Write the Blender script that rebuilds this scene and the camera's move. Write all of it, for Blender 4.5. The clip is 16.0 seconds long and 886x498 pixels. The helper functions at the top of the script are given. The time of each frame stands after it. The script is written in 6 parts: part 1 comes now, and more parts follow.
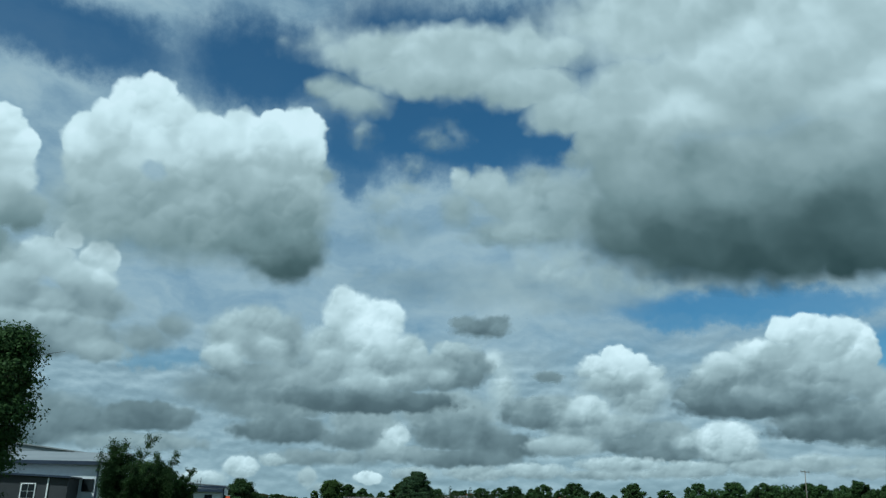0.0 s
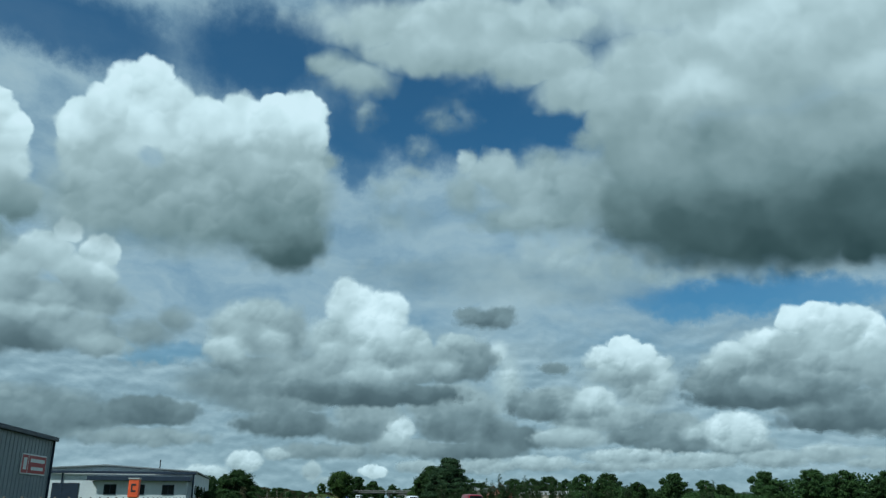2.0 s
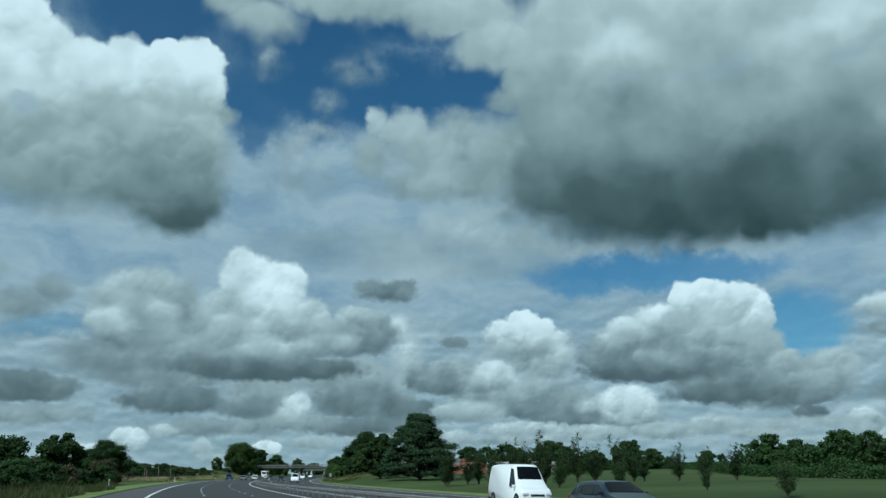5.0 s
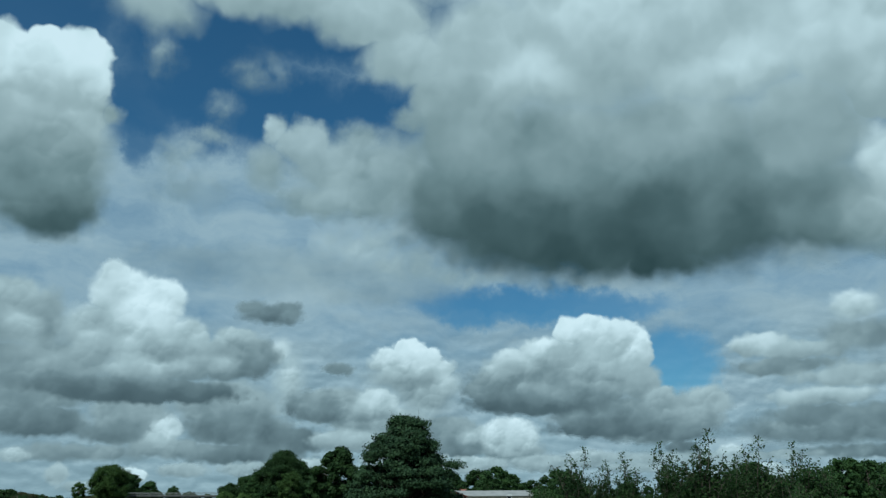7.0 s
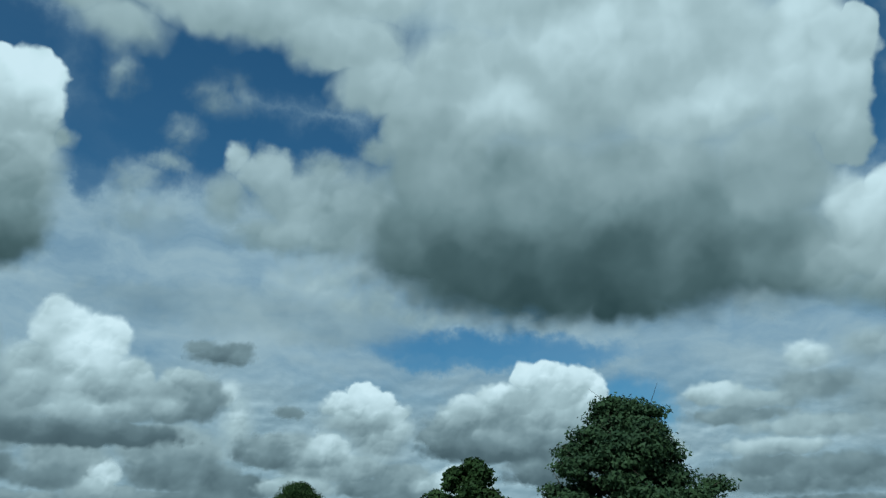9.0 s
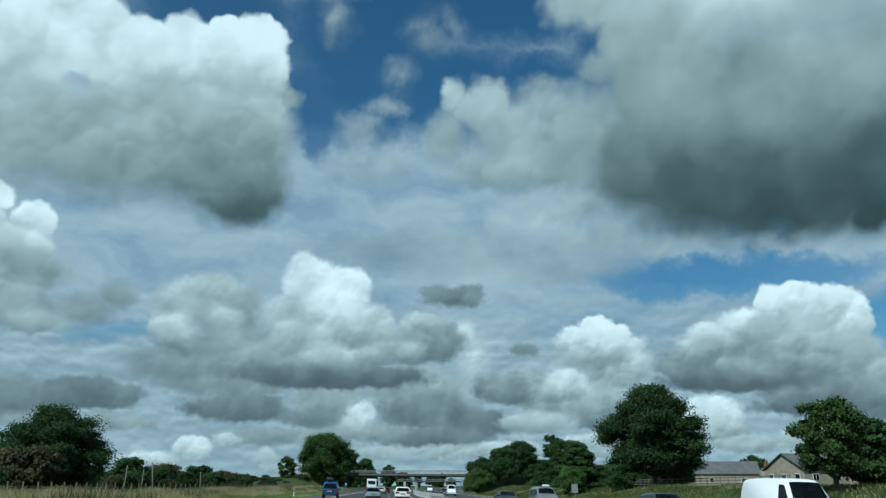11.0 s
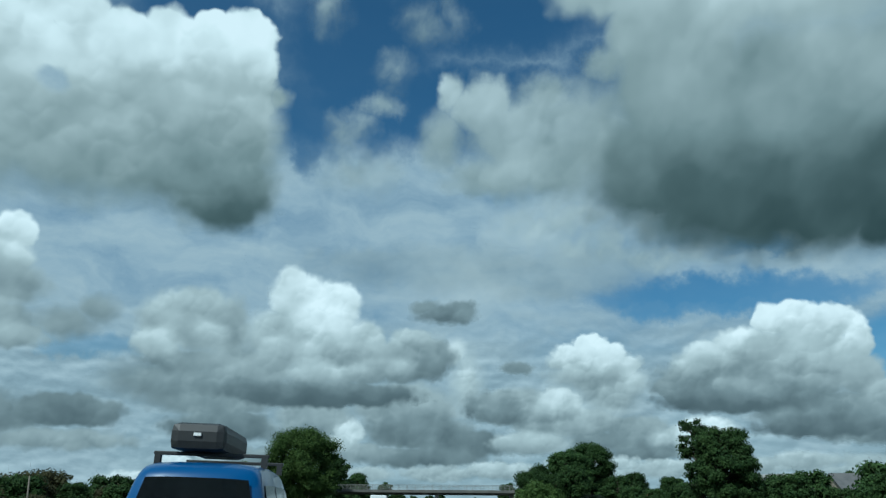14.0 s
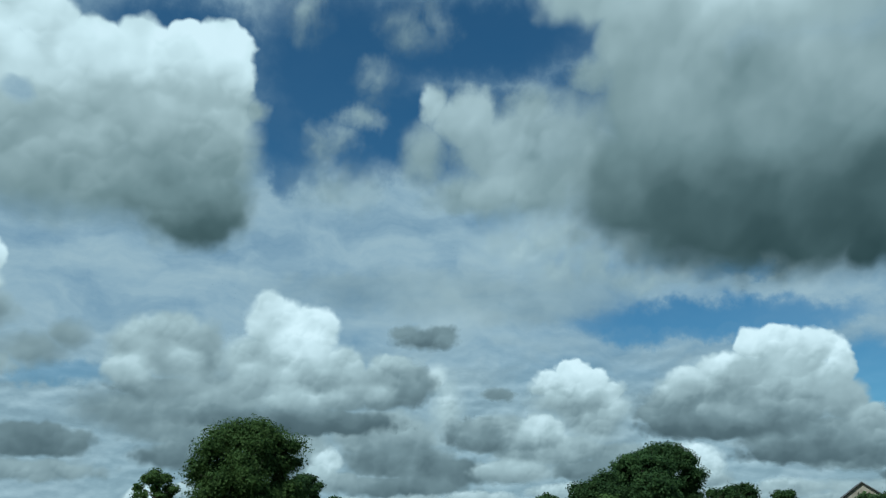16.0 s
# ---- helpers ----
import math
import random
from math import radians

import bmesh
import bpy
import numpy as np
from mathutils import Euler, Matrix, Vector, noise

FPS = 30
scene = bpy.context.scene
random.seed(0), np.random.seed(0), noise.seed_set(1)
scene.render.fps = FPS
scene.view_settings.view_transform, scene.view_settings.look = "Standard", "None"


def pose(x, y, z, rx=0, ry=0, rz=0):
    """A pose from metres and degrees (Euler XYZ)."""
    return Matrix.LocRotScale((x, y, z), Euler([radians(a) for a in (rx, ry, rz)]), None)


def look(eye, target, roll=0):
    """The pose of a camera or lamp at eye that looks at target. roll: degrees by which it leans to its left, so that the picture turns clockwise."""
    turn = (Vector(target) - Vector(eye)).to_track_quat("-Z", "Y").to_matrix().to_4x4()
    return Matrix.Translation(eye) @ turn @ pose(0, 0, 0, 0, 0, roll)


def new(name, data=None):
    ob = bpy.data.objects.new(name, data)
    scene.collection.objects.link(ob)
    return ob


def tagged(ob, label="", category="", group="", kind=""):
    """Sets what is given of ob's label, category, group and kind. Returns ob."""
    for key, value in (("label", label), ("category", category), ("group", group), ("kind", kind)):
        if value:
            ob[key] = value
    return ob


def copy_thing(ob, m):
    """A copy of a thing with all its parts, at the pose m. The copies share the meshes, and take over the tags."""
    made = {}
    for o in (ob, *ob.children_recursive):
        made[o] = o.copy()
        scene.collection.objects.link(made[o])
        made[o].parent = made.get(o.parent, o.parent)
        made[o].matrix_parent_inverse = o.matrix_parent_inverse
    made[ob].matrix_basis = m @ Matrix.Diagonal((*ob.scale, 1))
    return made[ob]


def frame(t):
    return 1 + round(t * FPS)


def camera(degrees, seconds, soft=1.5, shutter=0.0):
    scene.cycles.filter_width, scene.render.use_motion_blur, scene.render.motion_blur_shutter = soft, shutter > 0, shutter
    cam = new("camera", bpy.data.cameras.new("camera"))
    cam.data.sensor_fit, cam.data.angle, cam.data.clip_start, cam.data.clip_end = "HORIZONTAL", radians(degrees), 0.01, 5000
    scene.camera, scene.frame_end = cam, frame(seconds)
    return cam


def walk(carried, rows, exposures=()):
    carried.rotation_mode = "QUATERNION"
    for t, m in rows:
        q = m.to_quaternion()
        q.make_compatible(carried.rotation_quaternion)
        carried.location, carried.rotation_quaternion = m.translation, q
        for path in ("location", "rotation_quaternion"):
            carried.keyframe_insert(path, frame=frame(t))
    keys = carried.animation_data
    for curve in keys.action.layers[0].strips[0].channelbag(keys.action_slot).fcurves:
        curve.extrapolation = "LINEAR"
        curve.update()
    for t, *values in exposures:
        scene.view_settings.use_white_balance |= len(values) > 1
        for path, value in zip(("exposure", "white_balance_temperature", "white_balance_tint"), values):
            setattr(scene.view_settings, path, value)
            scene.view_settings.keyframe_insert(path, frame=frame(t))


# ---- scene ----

# ---------------------------------------------------------------- road line
# The line that the camera drives along: s metres from the start, u metres to its right.
SPEED = 30.0
EYE = 1.40
BENDS = ((-400.0, 0.0), (210.0, 1 / 1432), (420.0, 1 / 2600), (1500.0, 0.0))


def line(s):
    x, y, h = 0.0, -400.0, 0.0
    for (s1, k), nxt in zip(BENDS, BENDS[1:] + ((1e9, 0),)):
        d = min(s, nxt[0]) - s1
        if d <= 0:
            break
        if k == 0:
            x, y = x + d * math.sin(h), y + d * math.cos(h)
        else:
            x, y = x + (math.cos(h) - math.cos(h + d * k)) / k, y + (math.sin(h + d * k) - math.sin(h)) / k
            h += d * k
    return x, y, h


CROSSFALL = 0.026     # the road leans down to the right


def at(s, u=0.0, z=0.0):
    x, y, h = line(s)
    return Vector((x + u * math.cos(h), y - u * math.sin(h), z - CROSSFALL * min(28.0, max(-6.0, u))))


def along(s, u=0.0, z=0.0, turn=0.0):
    """A pose on the road whose y axis points ahead."""
    h = line(s)[2]
    return Matrix.Translation(at(s, u, z)) @ pose(0, 0, 0, 0, 0, -math.degrees(h)) @ pose(0, 0, 0, 0, math.degrees(CROSSFALL), 0) @ pose(0, 0, 0, 0, 0, turn)


# ---------------------------------------------------------------- camera
cam = camera(58.63, 16.0, soft=1.35)
# seconds, yaw, pitch, roll, metres to the right of the line
DRIVE = (
    (0.0, -10.29, 18.03, 0.75, 0.00),
    (0.5, -9.80, 17.78, 0.77, 0.00),
    (1.0, -9.26, 17.03, 0.70, 0.00),
    (1.5, -9.15, 16.49, 0.46, 0.00),
    (2.0, -10.14, 17.59, 0.33, 0.00),
    (2.5, -15.93, 18.92, 0.21, 0.00),
    (3.0, -22.93, 18.78, -0.32, 0.00),
    (3.5, -27.33, 17.73, -0.33, 0.00),
    (4.0, -27.09, 16.97, -0.64, 0.00),
    (4.5, -21.20, 16.28, -1.01, 0.00),
    (4.7, -18.90, 15.98, -0.79, 0.00),
    (5.7, -17.30, 15.80, -0.60, 0.00),
    (6.8, -24.38, 17.20, -0.09, 0.00),
    (7.0, -26.43, 17.93, -0.14, 0.00),
    (7.5, -30.44, 19.91, 0.02, 0.00),
    (8.0, -31.30, 21.48, -0.02, 0.00),
    (8.2, -31.58, 21.79, 0.10, 0.00),
    (9.3, -28.60, 20.80, -0.20, 0.00),
    (10.5, -18.43, 18.47, -0.75, 0.00),
    (11.0, -13.40, 16.78, 0.09, 0.00),
    (11.5, -10.58, 14.68, -0.38, 0.00),
    (12.0, -11.08, 14.34, -0.31, 0.00),
    (12.5, -11.90, 14.09, 0.48, 0.00),
    (13.0, -12.66, 14.89, 0.67, 0.00),
    (13.5, -13.69, 16.80, 0.57, 0.00),
    (14.0, -14.18, 18.27, 0.36, 0.00),
    (14.5, -14.20, 19.42, 0.06, 0.00),
    (15.0, -14.53, 19.96, 0.19, 0.00),
    (15.5, -14.89, 20.00, 0.13, 0.00),
    (16.0, -15.77, 20.29, -0.11, 0.00),
)


def seat(t, yaw, pitch, roll, side):
    return Matrix.Translation(at(SPEED * t, side, EYE)) @ pose(0, 0, 0, 90 + pitch, 0, yaw) @ pose(0, 0, 0, 0, 0, roll)


walk(cam, [(r[0], seat(*r)) for r in DRIVE], [(t, e, 5330.0, -5.0) for t, e in ((0.0, -0.27), (8.2, -0.36), (10.6, -0.27), (12.2, -0.10), (13.0, -0.12), (14.5, -0.27), (16.0, -0.25))])

# ---------------------------------------------------------------- world and sun
SUN_ELEV, SUN_AZ = 48.0, -128.0     # degrees; azimuth clockwise from the road's first direction
world = bpy.data.worlds.new("sky")
scene.world = world
world.use_nodes = True
wt = world.node_tree
wt.nodes.clear()
sky = wt.nodes.new("ShaderNodeTexSky")
sky.sky_type, sky.sun_disc = "NISHITA", False
sky.sun_elevation, sky.sun_rotation = radians(SUN_ELEV), radians(SUN_AZ)
sky.air_density, sky.dust_density, sky.ozone_density, sky.altitude = 1.0, 0.0, 0.4, 0.0
gain = wt.nodes.new("ShaderNodeBackground")
gain.inputs["Strength"].default_value = 0.075
tint = wt.nodes.new("ShaderNodeMix")
tint.data_type, tint.blend_type = "RGBA", "MULTIPLY"
tint.inputs[0].default_value = 1.0
tint.inputs[7].default_value = (0.50, 0.86, 1.0, 1.0)
wt.links.new(sky.outputs[0], tint.inputs[6])
wt.links.new(tint.outputs[2], gain.inputs["Color"])
wo = wt.nodes.new("ShaderNodeOutputWorld")
wt.links.new(gain.outputs[0], wo.inputs["Surface"])

sun = new("sun", bpy.data.lights.new("sun", "SUN"))
sun.data.energy, sun.data.angle, sun.data.color = 5.0, radians(1.2), (1.0, 0.95, 0.86)
_a, _e = radians(SUN_AZ), radians(SUN_ELEV)
sun.matrix_world = look((0, 0, 0), (-math.sin(_a) * math.cos(_e), -math.cos(_a) * math.cos(_e), -math.sin(_e)))
sun.location = (0, 0, 300)


# ---------------------------------------------------------------- materials
class Nodes:
    """A small builder: n.math('ADD', a, b) and so on, where a value is a number or a socket."""

    def __init__(self, name):
        self.mat = bpy.data.materials.new(name)
        self.mat.use_nodes = True
        self.tree = self.mat.node_tree
        self.tree.nodes.clear()

    def put(self, kind):
        return self.tree.nodes.new(kind)

    def feed(self, socket, value):
        if isinstance(value, bpy.types.NodeSocket):
            self.tree.links.new(value, socket)
        else:
            socket.default_value = value

    def math(self, op, *args):
        node = self.put("ShaderNodeMath")
        node.operation = op
        for socket, value in zip(node.inputs, args):
            self.feed(socket, value)
        return node.outputs[0]

    def vec(self, op, *args):
        node = self.put("ShaderNodeVectorMath")
        node.operation = op
        for socket, value in zip(node.inputs, args):
            self.feed(socket, value)
        return node.outputs[0]

    def ramp01(self, value, a, b, lo=0.0, hi=1.0, smooth=True):
        node = self.put("ShaderNodeMapRange")
        node.interpolation_type, node.clamp = "SMOOTHSTEP" if smooth else "LINEAR", True
        for key, val in (("Value", value), ("From Min", a), ("From Max", b), ("To Min", lo), ("To Max", hi)):
            self.feed(node.inputs[key], val)
        return node.outputs[0]

    def noise(self, vector, scale, detail=4.0, rough=0.55, distortion=0.0):
        node = self.put("ShaderNodeTexNoise")
        self.feed(node.inputs["Vector"], vector)
        self.feed(node.inputs["Scale"], scale)
        self.feed(node.inputs["Detail"], detail)
        self.feed(node.inputs["Roughness"], rough)
        self.feed(node.inputs["Distortion"], distortion)
        return node

    def mixf(self, fac, a, b):
        node = self.put("ShaderNodeMix")
        node.data_type = "FLOAT"
        self.feed(node.inputs[0], fac), self.feed(node.inputs[2], a), self.feed(node.inputs[3], b)
        return node.outputs[0]

    def mixc(self, fac, a, b, blend="MIX"):
        node = self.put("ShaderNodeMix")
        node.data_type, node.blend_type = "RGBA", blend
        self.feed(node.inputs[0], fac), self.feed(node.inputs[6], a), self.feed(node.inputs[7], b)
        return node.outputs[2]

    def ramp(self, fac, stops, interpolation="LINEAR"):
        node = self.put("ShaderNodeValToRGB")
        node.color_ramp.interpolation = interpolation
        while len(node.color_ramp.elements) < len(stops):
            node.color_ramp.elements.new(0.5)
        for el, (p, c) in zip(node.color_ramp.elements, stops):
            el.position, el.color = p, (*c, 1)
        self.feed(node.inputs[0], fac)
        return node.outputs[0]

    def finish(self, shader):
        out = self.put("ShaderNodeOutputMaterial")
        self.tree.links.new(shader, out.inputs["Surface"])
        return self.mat


def glossy_paint(name, c):
    """Clear-coated car paint with a film of road dust."""
    n = Nodes(name)
    dust = n.noise(n.put("ShaderNodeTexCoord").outputs["Object"], 1.6, 4, 0.6).outputs["Fac"]
    p = n.put("ShaderNodeBsdfPrincipled")
    n.feed(p.inputs["Base Color"], n.mixc(n.ramp01(dust, 0.4, 0.8, 0.0, 0.05), rgba(c), rgba((0.16, 0.15, 0.13))))
    n.feed(p.inputs["Roughness"], 0.35)
    p.inputs["Specular IOR Level"].default_value = 0.2
    p.inputs["Coat Weight"].default_value = 0.6
    n.feed(p.inputs["Coat Roughness"], n.ramp01(dust, 0.3, 0.8, 0.03, 0.14))
    return n.finish(p.outputs[0])


def rgba(c):
    return (*c, 1.0)


def surface(name, a, b, scale=3.0, rough=0.6, metal=0.0, bump=0.0, fine=40.0, coat=0.0, fine_mix=0.35, vary=0.0, trans=0.0, spec=0.5):
    """Two-scale mottled surface from colour a to b; scale and fine in cycles a metre."""
    n = Nodes(name)
    tc = n.put("ShaderNodeTexCoord")
    big = n.noise(tc.outputs["Object"], scale, 4).outputs["Fac"]
    small = n.noise(tc.outputs["Object"], fine, 3, 0.6).outputs["Fac"]
    f = n.mixf(fine_mix, n.ramp01(big, 0.3, 0.7), n.ramp01(small, 0.3, 0.7))
    col = n.mixc(f, rgba(a), rgba(b))
    if vary:
        info = n.put("ShaderNodeObjectInfo")
        hsv = n.put("ShaderNodeHueSaturation")
        n.feed(hsv.inputs["Value"], n.ramp01(info.outputs["Random"], 0.0, 1.0, 1 - vary, 1 + vary, False))
        n.feed(hsv.inputs["Color"], col)
        col = hsv.outputs[0]
    p = n.put("ShaderNodeBsdfPrincipled")
    n.feed(p.inputs["Base Color"], col)
    n.feed(p.inputs["Roughness"], n.ramp01(small, 0.2, 0.8, max(0.02, rough - 0.08), min(1, rough + 0.08)))
    p.inputs["Metallic"].default_value = metal
    p.inputs["Coat Weight"].default_value = coat
    p.inputs["Coat Roughness"].default_value = 0.05
    p.inputs["Specular IOR Level"].default_value = spec
    if bump:
        bn = n.put("ShaderNodeBump")
        bn.inputs["Strength"].default_value, bn.inputs["Distance"].default_value = 0.6, bump
        n.feed(bn.inputs["Height"], small)
        n.feed(p.inputs["Normal"], bn.outputs[0])
    return n.finish(p.outputs[0])


def leaf_material(name, a, b, trans=0.25):
    """Leaves: colour varies from clump to clump and leaf to leaf; some light comes through."""
    n = Nodes(name)
    geo = n.put("ShaderNodeNewGeometry")
    tc = n.put("ShaderNodeTexCoord")
    info = n.put("ShaderNodeObjectInfo")
    big = n.noise(tc.outputs["Object"], 0.45, 3).outputs["Fac"]
    f = n.mixf(0.45, n.ramp01(big, 0.3, 0.7), geo.outputs["Random Per Island"])
    col = n.mixc(f, rgba(a), rgba(b))
    hsv = n.put("ShaderNodeHueSaturation")
    n.feed(hsv.inputs["Value"], n.ramp01(info.outputs["Random"], 0, 1, 0.8, 1.2, False))
    n.feed(hsv.inputs["Color"], col)
    p = n.put("ShaderNodeBsdfPrincipled")
    n.feed(p.inputs["Base Color"], hsv.outputs[0])
    p.inputs["Roughness"].default_value = 0.65
    p.inputs["Specular IOR Level"].default_value = 0.12
    t = n.put("ShaderNodeBsdfTranslucent")
    n.feed(t.inputs["Color"], hsv.outputs[0])
    m = n.put("ShaderNodeMixShader")
    m.inputs[0].default_value = trans
    n.tree.links.new(p.outputs[0], m.inputs[1])
    n.tree.links.new(t.outputs[0], m.inputs[2])
    return n.finish(m.outputs[0])


CLOUD_TONES = ((0.0, (0.044, 0.073, 0.073)), (0.2, (0.104, 0.148, 0.146)), (0.4, (0.240, 0.302, 0.296)),
               (0.7, (0.52, 0.585, 0.565)), (0.95, (0.88, 0.945, 0.915)), (1.0, (0.95, 1.0, 0.975)))

# farther off, the air lifts and cools the shaded parts
FAR_TONES = ((0.0, (0.085, 0.115, 0.124)), (0.2, (0.135, 0.175, 0.183)), (0.4, (0.255, 0.310, 0.315)),
             (0.7, (0.55, 0.62, 0.605)), (0.95, (0.90, 0.96, 0.935)), (1.0, (0.98, 1.03, 1.0)))


def cloud_material(name, puffs, warp, op, relief, edge, tones, thin, gap):
    """Sunlit cloud against the sky: rounded heaps (azimuth, elevation, half width, half height, light at top and base, softness), each laid over the ones before."""
    n = Nodes(name)
    uv = n.put("ShaderNodeTexCoord").outputs["UV"]
    f1 = 0.36 / warp ** 0.8
    w1 = n.vec("MULTIPLY_ADD", n.noise(uv, f1, 2, 0.5).outputs["Color"], (1.9 * warp,) * 3, (-0.95 * warp,) * 3)
    mild = n.vec("ADD", uv, w1)
    w2 = n.vec("MULTIPLY_ADD", n.noise(uv, f1 * 3.0, 2, 0.5).outputs["Color"], (0.55 * warp,) * 3, (-0.275 * warp,) * 3)
    fine = n.vec("ADD", mild, w2)

    # cauliflower lobes at two sizes, each lit on its upper side
    def lobe(place, shift, size, smooth):
        where = n.vec("ADD", place, shift)
        v = n.put("ShaderNodeTexVoronoi")
        v.voronoi_dimensions, v.feature = "2D", "SMOOTH_F1"
        n.feed(v.inputs["Vector"], where)
        v.inputs["Scale"].default_value, v.inputs["Smoothness"].default_value = size / warp, smooth
        rise = n.put("ShaderNodeVectorMath")
        rise.operation = "DOT_PRODUCT"
        n.feed(rise.inputs[0], n.vec("SUBTRACT", where, v.outputs["Position"]))
        rise.inputs[1].default_value = (-0.35 * size / warp, 0.9 * size / warp, 0)
        return v.outputs["Distance"], rise.outputs["Value"]

    b0, lit_b = lobe(mild, (0, 0, 0), 0.19, 0.85)
    c0, lit_c = lobe(fine, (3.1, 1.7, 0), 0.55, 0.8)
    rel = n.math("MULTIPLY", n.math("MULTIPLY_ADD", lit_c, 0.4, lit_b), relief)
    rel = n.math("MULTIPLY", rel, n.ramp01(n.noise(uv, f1 * 0.5, 2, 0.5).outputs["Fac"], 0.35, 0.65, 0.25, 1.25))
    broad = n.math("MULTIPLY_ADD", b0, -1.0 * warp, 0.55 * warp)
    bulge = n.math("MULTIPLY_ADD", c0, -0.7 * warp, n.math("ADD", broad, 0.34 * warp))
    rag = n.noise(uv, f1 * 7.0, 4, 0.55).outputs["Fac"]
    bulge = n.math("MULTIPLY_ADD", n.math("SUBTRACT", rag, 0.5), edge * warp, bulge)
    sep = n.put("ShaderNodeSeparateXYZ")
    n.feed(sep.inputs[0], mild)
    U, V = sep.outputs[0], sep.outputs[1]
    a, total, weight, heaps = 0.0, 0.0, 0.0, []
    for az, el, rx, ry, top, base, soft in puffs:
        dx = n.math("MULTIPLY_ADD", U, 1 / rx, -az / rx)
        dy = n.math("MULTIPLY_ADD", V, 1 / ry, -el / ry)
        r2 = n.math("MULTIPLY_ADD", dx, dx, n.math("MULTIPLY", dy, dy))
        small = min(rx, ry)
        inside = n.math("MULTIPLY_ADD", n.math("SQRT", r2), -small, n.math("ADD", bulge, small))
        blur = 0.06 + 0.78 * soft ** 1.7 * small
        a = n.math("MAXIMUM", a, n.ramp01(inside, -0.6 * blur, blur))
        heart = n.math("MULTIPLY_ADD", n.math("SQRT", r2), -small, n.math("ADD", broad, small))
        fade = small * (0.22 + 0.66 * soft)
        shade = n.ramp01(dy, -1.0, 0.85, base, top)
        heaps.append((n.ramp01(heart, (-0.2 - 0.5 * soft) * fade, fade), shade))
        w = n.math("POWER", n.math("ADD", r2, 0.3), -3.0)
        total = n.math("MULTIPLY_ADD", w, shade, total)
        weight = n.math("ADD", w, weight)
    light = n.math("DIVIDE", total, weight)
    for cover, shade in heaps:
        light = n.mixf(cover, light, shade)
    patch = n.math("MULTIPLY_ADD", n.noise(mild, f1 * 0.55, 2.5, 0.45).outputs["Fac"], 0.34, -0.17)
    light = n.math("ADD", light, patch)
    light = n.math("MULTIPLY_ADD", rel, n.ramp01(light, 0.1, 0.75, 0.35, 1.0), light)
    col = n.ramp(light, tones)
    a = n.math("MULTIPLY", a, op)
    if thin:
        a = n.math("MULTIPLY", a, n.ramp01(n.noise(mild, f1 * 0.9, 5, 0.52, 0.3).outputs["Fac"], 0.44 - thin, 0.44 + thin))
    if gap:
        gx = n.math("MULTIPLY_ADD", U, 1 / gap[2], -gap[0] / gap[2])
        gy = n.math("MULTIPLY_ADD", V, 1 / gap[3], -gap[1] / gap[3])
        g2 = n.math("SUBTRACT", n.math("MULTIPLY_ADD", gx, gx, n.math("MULTIPLY", gy, gy)), n.math("MULTIPLY", bulge, 1.5))
        a = n.math("MULTIPLY", a, n.ramp01(g2, 0.0, 1.6, 0.15, 1.0))
    e = n.put("ShaderNodeEmission")
    n.feed(e.inputs["Color"], col)
    t = n.put("ShaderNodeBsdfTransparent")
    m = n.put("ShaderNodeMixShader")
    n.feed(m.inputs[0], a)
    n.tree.links.new(t.outputs[0], m.inputs[1])
    n.tree.links.new(e.outputs[0], m.inputs[2])
    mat = n.finish(m.outputs[0])
    mat.cycles.emission_sampling = "NONE"
    return mat


